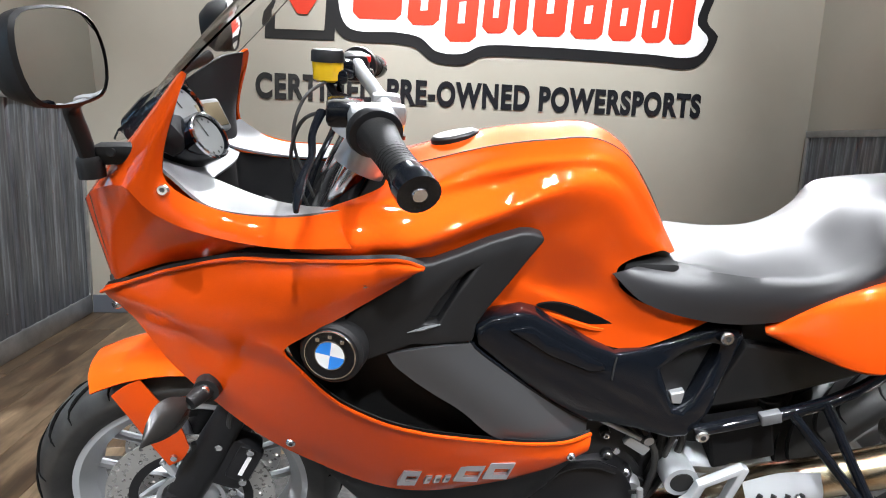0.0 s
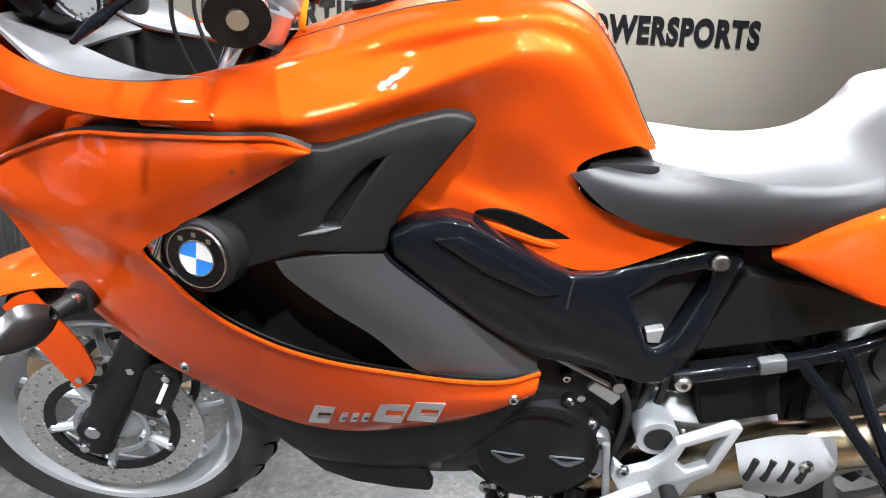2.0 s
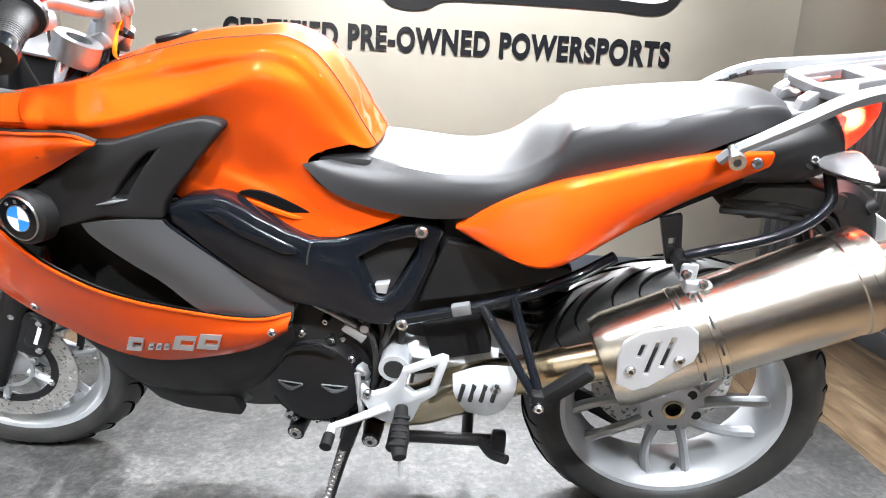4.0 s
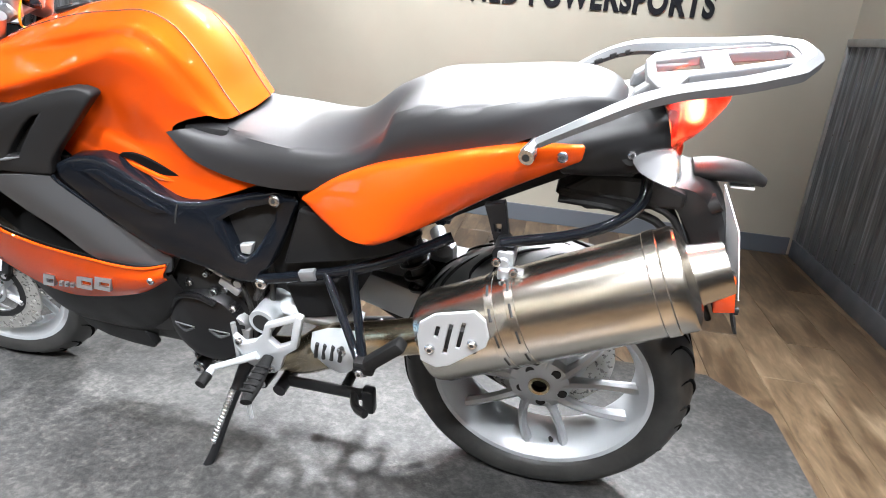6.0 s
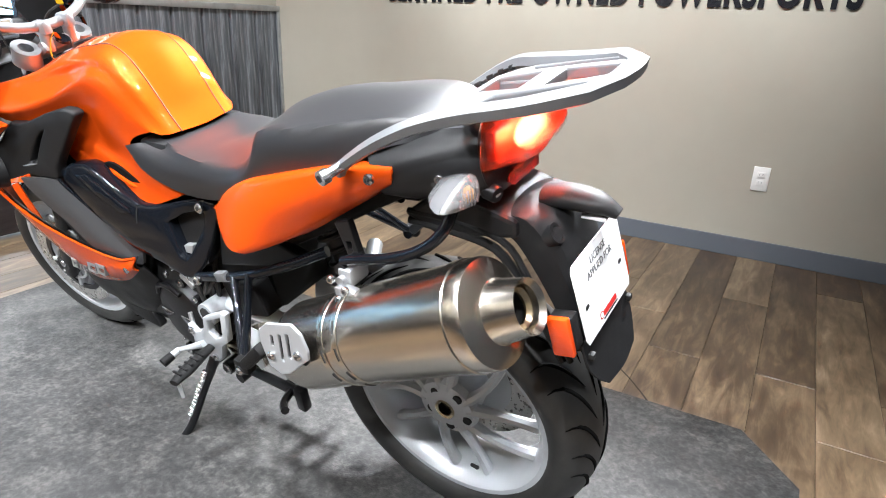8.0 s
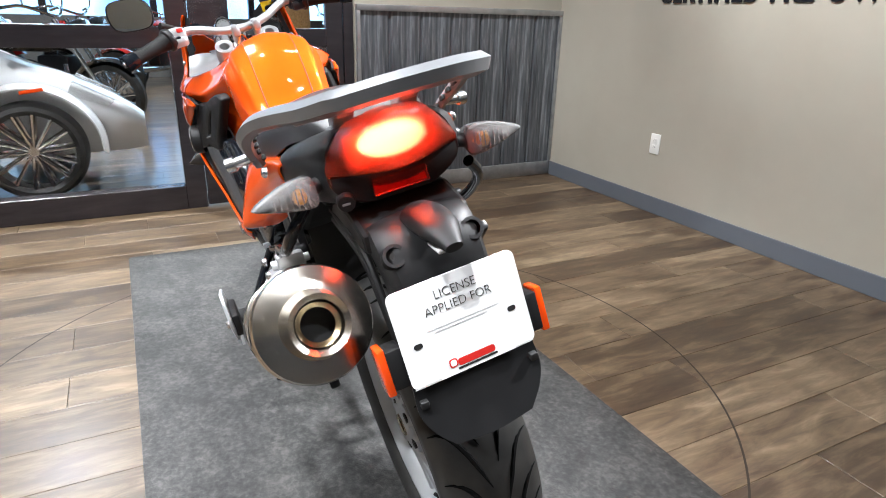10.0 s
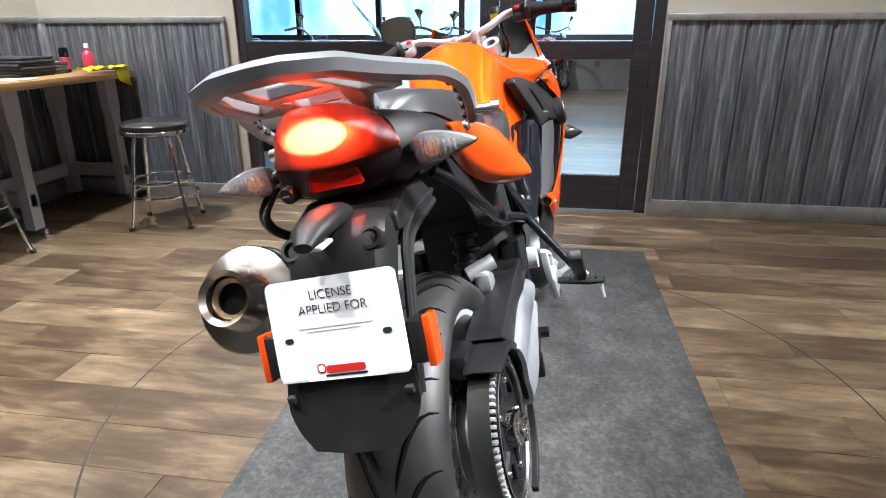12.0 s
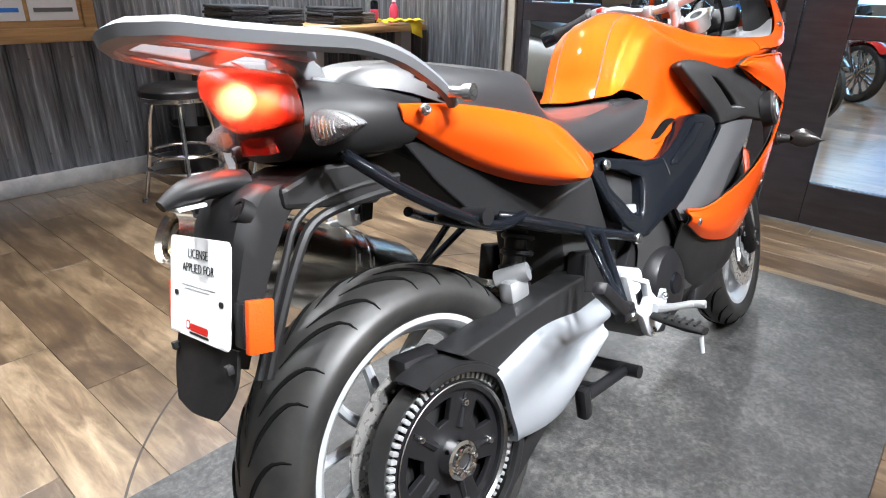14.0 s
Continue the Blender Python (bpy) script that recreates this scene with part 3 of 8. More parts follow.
def tyre(R, rim, half, c, m, parent, pairs):
    prof = tyre_profile(R, rim, half)
    ob = part("tyre", moved(lathe(prof, c, (0, 1, 0), 96), m), rubber, parent, "black road tyre with curved tread grooves", angle=60)
    tread = prof[2:-2]
    ys, rs = [p[1] for p in tread], [p[0] for p in tread]
    for k in range(pairs):
        for s in (-1, 1):
            a0 = 2 * math.pi * (k + (0.5 if s > 0 else 0)) / pairs
            pts = []
            for t in np.linspace(0, 1, 7):
                y = s * half * (0.12 + 0.76 * t)
                a = a0 + (0.34 * t + 0.12 * math.sin(t * 3.0)) * (1 if k % 2 else 0.85)
                r = np.interp(y, ys, rs) + 0.0002
                pts.append((c[0] + r * math.cos(a), c[1] + y, c[2] + r * math.sin(a)))
            part("tread_groove", moved(sweep(pts, [0.0008, 0.0042, 0.0044, 0.001], 10, 6), m), groove, ob)
    return ob


def rim_bm(rim, half, c):
    w = half * 0.78
    prof = [(rim + 0.006, -w), (rim + 0.006, -w + 0.006), (rim - 0.008, -w + 0.014), (rim - 0.022, -w * 0.5), (rim - 0.024, w * 0.5), (rim - 0.008, w - 0.014), (rim + 0.006, w - 0.006), (rim + 0.006, w),
            (rim - 0.006, w - 0.001), (rim - 0.019, w - 0.014), (rim - 0.031, w * 0.45), (rim - 0.03, -w * 0.45), (rim - 0.019, -w + 0.014), (rim - 0.006, -w + 0.001)]
    return lathe(prof, c, (0, 1, 0), 96)


def spoke(c, a0, a1, r0, r1, y0, y1, wide):
    pts = []
    for t in np.linspace(0, 1, 5):
        r, a = r0 + (r1 - r0) * t, a0 + (a1 - a0) * t
        pts.append((c[0] + r * math.cos(a), c[1] + y0 + (y1 - y0) * t, c[2] + r * math.sin(a)))
    return sweep(pts, [wide * 1.1, wide * 0.85, wide * 0.8, wide], 8, 8, 0.8)


def drilled_disc(name, r0, r1, c, y, m, parent, holes=36):
    def circ(r, n, cx=0.0, cz=0.0, ph=0.0):
        return [(c[0] + cx + r * math.cos(ph + 2 * math.pi * k / n), c[2] + cz + r * math.sin(ph + 2 * math.pi * k / n)) for k in range(n)]
    cut = [circ(r0, 40)]
    for k in range(holes):
        a, rr = 2 * math.pi * k / holes, r0 + (r1 - r0) * (0.3, 0.55, 0.8)[k % 3]
        cut.append(circ(0.0042, 6, rr * math.cos(a), rr * math.sin(a)))
    return part(name, moved(slab(circ(r1, 72), c[1] + y - 0.0025, c[1] + y + 0.0025, cut), m), disc_steel, parent, "drilled steel brake disc", smooth=False)


RC, FC, I4 = (-0.006, 0.0, 0.323), (-1.515, 0.0, 0.298), Matrix()
rear_wheel = part("rear_wheel", rim_bm(0.234, 0.088, RC), silver, bike, "silver cast wheel with paired spokes")
tyre(0.322, 0.234, 0.09, RC, I4, rear_wheel, 27)
for k in range(5):
    base = radians(72 * k + 20)
    for s in (-1, 1):
        part("spoke", spoke(RC, base + s * 0.2, base + s * 0.42 + 0.12, 0.05, 0.211, -0.05, -0.03, 0.0155), silver, rear_wheel)
part("hub", lathe([(0.018, -0.066), (0.03, -0.07), (0.066, -0.062), (0.072, -0.045), (0.06, -0.02), (0.045, 0.06), (0.018, 0.06)], RC, (0, 1, 0), 40, False), silver, rear_wheel, "silver wheel hub with bolt recesses")
part("hub_bore", lathe([(0.0, -0.052), (0.018, -0.052), (0.018, -0.067)], RC, (0, 1, 0), 24, False), dark, rear_wheel)
part("bore_ring", lathe([(0.017, -0.064), (0.017, -0.07), (0.023, -0.072), (0.024, -0.066)], RC, (0, 1, 0), 24, False), pipe_metal, rear_wheel)
for k in range(5):
    a = radians(72 * k + 56)
    part("bolt_recess", lathe([(0.0, -0.0665), (0.0105, -0.0668), (0.0115, -0.06)], (0.047 * math.cos(a), 0, RC[2] + 0.047 * math.sin(a)), (0, 1, 0), 16, False), dark, rear_wheel)
valve = part("valve_stem", rod((0.04, -0.035, 0.322 - 0.196), (0.036, -0.05, 0.322 - 0.172), 0.005, 0.004, 8), dark, rear_wheel)
drilled_disc("rear_brake_disc", 0.1, 0.158, RC, 0.045, I4, rear_wheel)
part("disc_carrier", lathe([(0.04, 0.039), (0.102, 0.041), (0.102, 0.049), (0.04, 0.051)], RC, (0, 1, 0), 36), cast_metal, rear_wheel)
caliper = part("rear_caliper", joined(box((-0.012, 0.062, 0.478), (0.1, 0.05, 0.05), 0.012, Matrix.Rotation(-0.1, 3, "Y")), box((-0.03, 0.085, 0.465), (0.055, 0.03, 0.04), 0.01), rod((-0.06, 0.075, 0.47), (-0.11, 0.08, 0.45), 0.008, sides=10)), black_metal, bike, "black rear brake caliper")
for q in ((-0.015, 0.102, 0.47), (-0.042, 0.102, 0.463)):
    bolt(q, (0, 1, 0), 0.006, caliper)

pulley = part("belt_pulley", joined(lathe([(0.126, 0.118), (0.149, 0.117), (0.15, 0.152), (0.145, 0.166), (0.128, 0.166), (0.124, 0.14)], RC, (0, 1, 0), 72), lathe([(0.03, 0.11), (0.046, 0.112), (0.052, 0.15), (0.03, 0.16)], RC, (0, 1, 0), 32)), black_metal, bike, "black belt pulley with open arms")
def kidney(a, r0, r1, half):
    out = [(RC[0] + r1 * math.cos(a + t), RC[2] + r1 * math.sin(a + t)) for t in np.linspace(-half, half, 7)]
    return out + [(RC[0] + r0 * math.cos(a + t), RC[2] + r0 * math.sin(a + t)) for t in np.linspace(half * 0.6, -half * 0.6, 5)]


face = [(RC[0] + 0.13 * math.cos(2 * math.pi * k / 60), RC[2] + 0.13 * math.sin(2 * math.pi * k / 60)) for k in range(60)]
part("pulley_face", slab(face, 0.146, 0.158, [kidney(radians(72 * k + 10), 0.072, 0.112, 0.3) for k in range(5)], bevel=0.002), black_metal, pulley, smooth=False)
part("pulley_back", lathe([(0.04, 0.118), (0.125, 0.118), (0.125, 0.124), (0.04, 0.124)], RC, (0, 1, 0), 48), dark, pulley)
for k in range(5):
    a = radians(72 * k + 46)
    bolt((RC[0] + 0.1 * math.cos(a), 0.162, RC[2] + 0.1 * math.sin(a)), (0, 1, 0), 0.0075, pulley)
    part("face_web", rod((RC[0] + 0.055 * math.cos(a), 0.157, RC[2] + 0.055 * math.sin(a)), (RC[0] + 0.118 * math.cos(a), 0.155, RC[2] + 0.118 * math.sin(a)), 0.009, 0.006, 8), black_metal, pulley)
part("drive_belt", lathe([(0.155, 0.118), (0.163, 0.118), (0.163, 0.158), (0.155, 0.158)], RC, (0, 1, 0), 72), rubber, pulley)
part("pulley_rim", lathe([(0.129, 0.157), (0.133, 0.157), (0.143, 0.17), (0.141, 0.171)], RC, (0, 1, 0), 72), steel, pulley)
tooth_silver = material("tooth_silver", (0.4, 0.41, 0.42), 0.35, 0.5)
tooth_me = mesh_of("tooth", box((0, 0, 0), (0.013, 0.012, 0.0078), 0.0015), tooth_silver)
for k in range(70):
    a = 2 * math.pi * k / 70
    o = new("tooth", tooth_me)
    o.parent = pulley
    o.matrix_local = Matrix.Translation((RC[0] + 0.1425 * math.cos(a), 0.161, RC[2] + 0.1425 * math.sin(a))) @ Matrix.Rotation(-a, 4, "Y")
shrink_xz = Matrix.Translation(RC) @ Matrix.Diagonal((0.93, 1, 0.93, 1)) @ Matrix.Translation((-RC[0], 0, -RC[2]))
for piece in (pulley, *pulley.children_recursive):
    if piece.data != tooth_me:
        piece.data.transform(shrink_xz)
axle_nut = part("axle_nut", lathe([(0.0, 0.182), (0.015, 0.182), (0.016, 0.189), (0.026, 0.189), (0.028, 0.184), (0.034, 0.182), (0.035, 0.16)], RC, (0, 1, 0), 24, False), chrome, bike, "bright steel axle nut", angle=25)
for k in range(8):
    a = 2 * math.pi * k / 8
    part("nut_castle", box((RC[0] + 0.022 * math.cos(a), 0.1905, RC[2] + 0.022 * math.sin(a)), (0.009, 0.005, 0.009), 0.0015, Matrix.Rotation(-a, 3, "Y")), chrome, axle_nut)
part("nut_bore", lathe([(0.0, 0.1835), (0.014, 0.1835), (0.015, 0.182)], RC, (0, 1, 0), 6, False), dark, axle_nut)

# -- swing arm and belt guard on the right
part("swing_arm", skin([[(-0.49, 0.11, 0.45), (-0.4, 0.115, 0.466), (-0.26, 0.12, 0.474), (-0.115, 0.12, 0.446)], [(-0.488, 0.148, 0.432), (-0.4, 0.152, 0.448), (-0.252, 0.157, 0.463), (-0.112, 0.155, 0.436)],
                       [(-0.484, 0.158, 0.412), (-0.4, 0.164, 0.418), (-0.256, 0.167, 0.425), (-0.118, 0.163, 0.405)], [(-0.478, 0.142, 0.392), (-0.4, 0.138, 0.382), (-0.268, 0.145, 0.365), (-0.13, 0.16, 0.352)], [(-0.474, 0.156, 0.374), (-0.41, 0.158, 0.35), (-0.274, 0.16, 0.308), (-0.138, 0.16, 0.31)],
                       [(-0.47, 0.148, 0.362), (-0.412, 0.15, 0.335), (-0.276, 0.152, 0.275), (-0.142, 0.152, 0.287)], [(-0.46, 0.1, 0.36), (-0.41, 0.1, 0.33), (-0.276, 0.1, 0.27), (-0.142, 0.1, 0.283)]], 24, 4, 0.01), arm_silver, bike, "silver cast single-sided swing arm")
part("swing_arm_core", box((-0.32, 0.08, 0.37), (0.34, 0.05, 0.1), 0.02, Matrix.Rotation(radians(16), 3, "Y")), cast_metal, bike)
guard = part("belt_guard", slab([(-0.47, 0.524), (-0.28, 0.518), (-0.1, 0.505), (-0.04, 0.5), (-0.112, 0.436), (-0.28, 0.446), (-0.48, 0.462)], 0.1, 0.18, bevel=0.005), plastic, bike, "black plastic belt guard", smooth=False)
arc = [(0.168 * math.cos(a), RC[2] + 0.168 * math.sin(a)) for a in np.linspace(radians(75), radians(262), 24)]
inner = [(0.153 * math.cos(a), RC[2] + 0.153 * math.sin(a)) for a in np.linspace(radians(262), radians(75), 24)]
part("guard_hoop", slab(arc + inner, 0.172, 0.186, bevel=0.002), plastic, guard, smooth=False)
part("guard_top", skin([[(r * math.cos(a), y, RC[2] + r * math.sin(a)) for a in np.linspace(radians(70), radians(150), 8)] for r, y in ((0.162, 0.11), (0.172, 0.115), (0.174, 0.15), (0.17, 0.186))], 16, 3, 0.003), plastic, guard)
part("lower_guard", slab([(-0.45, 0.33), (-0.2, 0.19), (-0.05, 0.11), (-0.02, 0.15), (-0.2, 0.24), (-0.42, 0.37)], 0.13, 0.15, bevel=0.003), plastic, bike, smooth=False)

# -- front wheel, fork and fender, turned with the bars
front_wheel = part("front_wheel", moved(rim_bm(0.218, 0.06, FC), STEER), silver, bike, "silver cast front wheel with paired spokes")
tyre(0.298, 0.218, 0.06, FC, STEER, front_wheel, 22)
for k in range(5):
    base = radians(72 * k + 40)
    for s in (-1, 1):
        part("spoke", moved(spoke(FC, base + s * 0.2, base + s * 0.42 + 0.1, 0.045, 0.198, 0.0, 0.0, 0.0115), STEER), silver, front_wheel)
part("hub", moved(lathe([(0.015, -0.06), (0.035, -0.06), (0.05, -0.05), (0.045, 0.05), (0.035, 0.06), (0.015, 0.06)], FC, (0, 1, 0), 32, False), STEER), silver, front_wheel)
for s, side in SIDES:
    drilled_disc("front_brake_disc", 0.118, 0.16, FC, s * 0.062, STEER, front_wheel, 42)
    part("disc_carrier", moved(lathe([(0.1, s * 0.059), (0.118, s * 0.06), (0.118, s * 0.064), (0.1, s * 0.065)], FC, (0, 1, 0), 48), STEER), black_metal, front_wheel)
    part("sensor_ring", moved(lathe([(0.058, s * 0.066), (0.066, s * 0.066), (0.066, s * 0.07), (0.058, s * 0.07)], FC, (0, 1, 0), 48), STEER), cast_metal, front_wheel)
    for k in range(5):
        a = radians(72 * k + 40)
        part("disc_arm", moved(rod((FC[0] + 0.05 * math.cos(a), s * 0.058, FC[2] + 0.05 * math.sin(a)), (FC[0] + 0.108 * math.cos(a), s * 0.062, FC[2] + 0.108 * math.sin(a)), 0.009, sides=8), STEER), silver, front_wheel)
        part("disc_bolt", moved(lathe([(0.0, s * 0.004), (0.006, s * 0.004), (0.007, 0.0)], (FC[0] + 0.108 * math.cos(a), s * 0.066, FC[2] + 0.108 * math.sin(a)), (0, 1, 0), 10, False), STEER), steel, front_wheel)
ux, uz = 0.443, 0.896
for s, side in SIDES:
    y = s * 0.1
    low = part("fork_slider", moved(joined(sweep([(-1.525, y, 0.25), (-1.5, y, 0.31), (-1.42, y, 0.47), (-1.34, y, 0.63)], [0.03, 0.034, 0.029, 0.029], 14, 14, 1.0), rod((-1.514, y - 0.03, 0.302), (-1.514, y + 0.03, 0.302), 0.026, sides=18)), STEER), black_metal, bike, "black fork slider")
    part("axle_cap", moved(lathe([(0.0, s * 0.034), (0.012, s * 0.034), (0.014, s * 0.03), (0.014, 0)], (-1.514, y, 0.302), (0, 1, 0), 12, False), STEER), steel, low)
    part("pinch_bolt", moved(rod((-1.535, y - 0.02 * 1, 0.262), (-1.535, y + s * 0.034, 0.262), 0.008, sides=10), STEER), steel, low)
    part("fork_tube", moved(rod((-1.36, y, 0.6), (-1.165, y, 0.995), 0.0235, sides=24), STEER), chrome, bike, "chromed fork tube")
    cal = part("front_caliper", moved(joined(box((-1.405, s * 0.088, 0.395), (0.075, 0.06, 0.125), 0.016, Matrix.Rotation(radians(26), 3, "Y")), box((-1.385, s * 0.11, 0.4), (0.05, 0.03, 0.09), 0.012, Matrix.Rotation(radians(26), 3, "Y")), box((-1.45, s * 0.1, 0.43), (0.05, 0.03, 0.04), 0.008)), STEER), black_metal, bike, "black four-piston brake caliper")
    for q in ((-1.39, 0.36), (-1.37, 0.435), (-1.425, 0.45), (-1.41, 0.335)):
        part("bolt", moved(lathe([(0.0, s * 0.006), (0.007, s * 0.006), (0.008, 0.0)], (q[0], s * 0.125, q[1]), (0, 1, 0), 10, False), STEER), steel, cal)
    part("caliper_print", moved(box((-1.383, s * 0.1255, 0.4), (0.008, 0.002, 0.05), 0, Matrix.Rotation(radians(26), 3, "Y")), STEER), badge_white, cal)
    part("brake_hose", moved(sweep([(-1.4, s * 0.11, 0.46), (-1.4, s * 0.13, 0.52), (-1.36, s * 0.12, 0.6), (-1.3, s * 0.1, 0.72)], 0.005, 14, 8), STEER), rubber, bike)
fender_rails = []
for k in range(7):
    y = -0.075 + 0.15 * k / 6
    r = 0.336 - 0.028 * (abs(y) / 0.075) ** 2.5
    fender_rails.append([(FC[0] + r * math.cos(a), y * (0.55 if a > 2.2 else 1), FC[2] + r * math.sin(a)) for a in np.linspace(radians(116), radians(52), 8)])
fender = part("front_fender", moved(skin(fender_rails, 24, 3, 0.004), STEER), orange, bike, "glossy orange front fender")
for s, side in SIDES:
    part("fender_side", moved(skin([[(-1.614, s * 0.08, 0.572), (-1.585, s * 0.086, 0.515), (-1.566, s * 0.09, 0.476), (-1.535, s * 0.094, 0.415)], [(-1.59, s * 0.078, 0.59), (-1.56, s * 0.088, 0.535), (-1.535, s * 0.093, 0.485), (-1.51, s * 0.096, 0.43)], [(-1.565, s * 0.072, 0.598), (-1.53, s * 0.084, 0.545), (-1.505, s * 0.09, 0.5), (-1.495, s * 0.094, 0.455)]], 12, 3, 0.004), STEER), orange, fender)
    part("bolt", moved(lathe([(0.0, s * 0.005), (0.006, s * 0.005), (0.007, 0)], (-1.522, s * 0.099, 0.44), (0, 1, 0), 10, False), STEER), steel, fender)

# -- triple clamp, handlebar and controls
clamp = part("top_clamp", moved(joined(box((-1.15, 0, 1.0), (0.07, 0.14, 0.03), 0.01, Matrix.Rotation(radians(-26), 3, "Y")), *[lathe([(0.02, 0.026), (0.037, 0.026), (0.039, -0.016), (0.02, -0.014)], (-1.165, s * 0.1, 0.995), (ux, 0, uz), 28) for s in (-1, 1)]), STEER), cast_metal, bike, "silver cast top fork clamp")
part("lower_clamp", moved(box((-1.255, 0, 0.82), (0.08, 0.26, 0.035), 0.012, Matrix.Rotation(radians(-26), 3, "Y")), STEER), black_metal, bike)
bar_pts = [(-1.12, -0.4, 1.054), (-1.15, -0.3, 1.075), (-1.16, -0.2, 1.09), (-1.135, -0.1, 1.065), (-1.125, 0, 1.055), (-1.135, 0.1, 1.065), (-1.16, 0.2, 1.09), (-1.15, 0.3, 1.075), (-1.12, 0.4, 1.054)]
bar = part("handlebar", moved(sweep(bar_pts, 0.0125, 40, 14), STEER), cast_metal, bike, "bare silver handlebar")
for s, side in SIDES:
    part("riser", moved(joined(rod((-1.13, s * 0.045, 1.0), (-1.122, s * 0.045, 1.045), 0.017, sides=16), box((-1.122, s * 0.045, 1.055), (0.045, 0.032, 0.034), 0.008)), STEER), cast_metal, bar)
    ga, gb = Vector((-1.156, s * 0.265, 1.08)), Vector((-1.128, s * 0.372, 1.06))
    g = part("grip", moved(sweep([ga, ga.lerp(gb, 0.06), ga.lerp(gb, 0.12), gb], [0.027, 0.0215, 0.0195, 0.02], 16, 20), STEER), rubber_grip, bar, "black ribbed rubber grip")
    gd = (gb - ga).normalized()
    for k in range(12):
        part("grip_rib", moved(lathe([(0.0195, -0.0018), (0.0203, -0.001), (0.0203, 0.001), (0.0195, 0.0018)], ga.lerp(gb, 0.24 + 0.06 * k), gd, 20), STEER), rubber_grip, g)
    part("grip_flange", moved(lathe([(0.015, -0.012), (0.033, -0.011), (0.035, -0.004), (0.033, 0.004), (0.024, 0.008), (0.015, 0.008)], ga, gd, 28), STEER), black_metal, g)
    part("bar_end", moved(sweep([gb, gb + Vector((0.001, s * 0.004, -0.0005)), gb + Vector((0.009, s * 0.038, -0.007))], [0.0215, 0.0245, 0.024], 10, 20), STEER), gloss_black, bar, "gloss black bar end weight")
    tip = gb + Vector((0.009, s * 0.038, -0.007))
    part("bar_end_screw", moved(lathe([(0.0, 0.003), (0.008, 0.003), (0.009, 0)], tip, (0.24, s, -0.18), 12, False), STEER), steel, bar)
    sw = part("switchgear", moved(joined(box((-1.163, s * 0.235, 1.083), (0.05, 0.055, 0.052), 0.014), box((-1.145, s * 0.235, 1.068), (0.03, 0.05, 0.03), 0.01)), STEER), cast_metal if s < 0 else black_metal, bar, "switch block with a red button")
    part("red_switch", moved(box((-1.143, s * 0.225, 1.1), (0.014, 0.018, 0.012), 0.003), STEER), red_print, sw)
    part("switch_rocker", moved(box((-1.137, s * 0.24, 1.078), (0.01, 0.02, 0.014), 0.003), STEER), gloss_black, sw)
    if s < 0:
        lev_bm = sweep([(-1.2, -0.2, 1.075), (-1.205, -0.25, 1.055), (-1.2, -0.29, 1.038), (-1.203, -0.35, 1.022), (-1.2, -0.402, 1.01), (-1.198, -0.415, 1.007)], [0.007, 0.0052, 0.0048, 0.0045, 0.0068, 0.003], 24, 10, 0.8)
    else:
        lev_bm = moved(sweep([(-1.195, 0.22, 1.08), (-1.225, 0.28, 1.075), (-1.215, 0.35, 1.065), (-1.195, 0.405, 1.055)], [0.009, 0.007, 0.0065, 0.008], 16, 10, 0.7), STEER)
    lev = part("lever", lev_bm, gloss_black, bar, "black hand lever")
    part("lever_perch", moved(joined(box((-1.19, s * 0.19, 1.088), (0.05, 0.07, 0.03), 0.008), box((-1.195, s * 0.15, 1.08), (0.035, 0.05, 0.025), 0.008)), STEER), gloss_black, bar)
    part("control_cable", moved(sweep([(-1.2, s * 0.14, 1.08), (-1.25, s * 0.09, 1.05), (-1.27, s * 0.07, 0.98), (-1.24, s * 0.06, 0.88)], 0.003, 20, 8), STEER), rubber, bar)
    if s > 0:
        part("brake_line", moved(sweep([(-1.19, s * 0.16, 1.07), (-1.2, s * 0.17, 0.99), (-1.235, s * 0.13, 0.92), (-1.26, s * 0.11, 0.84)], 0.0055, 20, 8), STEER), gloss_black, bar)
cup_at = Vector((-1.225, 0.129, 1.078))
cup = part("fluid_cup", lathe([(0.0, 0.0), (0.02, 0.0), (0.025, 0.004), (0.026, 0.034), (0.0, 0.034)], cup_at, (0, 0, 1), 28, False), yellow_fluid, bar, "translucent cup of yellow brake fluid")
part("cup_lid", lathe([(0.0, 0.054), (0.024, 0.054), (0.027, 0.05), (0.028, 0.034), (0.0, 0.034)], cup_at, (0, 0, 1), 28, False), plastic, cup, "black screw lid")
part("cup_bracket", sweep([cup_at, cup_at + Vector((0.01, 0.0, -0.02)), cup_at + Vector((0.03, 0.02, -0.03))], 0.007, 8, 8), black_metal, cup)
part("key_tag", moved(sweep([(-1.115, -0.01, 1.02), (-1.105, -0.03, 1.04), (-1.11, -0.05, 1.02), (-1.115, -0.06, 0.985), (-1.11, -0.045, 0.975)], 0.006, 16, 6, 0.25), STEER), material("orange_tag", (0.85, 0.3, 0.01), 0.5), bike, "orange key tag loop")
part("clamp_badge", moved(joined(lathe([(0.0, 0.006), (0.02, 0.006), (0.022, 0.0)], (-1.115, 0.0, 1.015), (ux, 0, uz), 28, False)), STEER), gloss_black, bike)

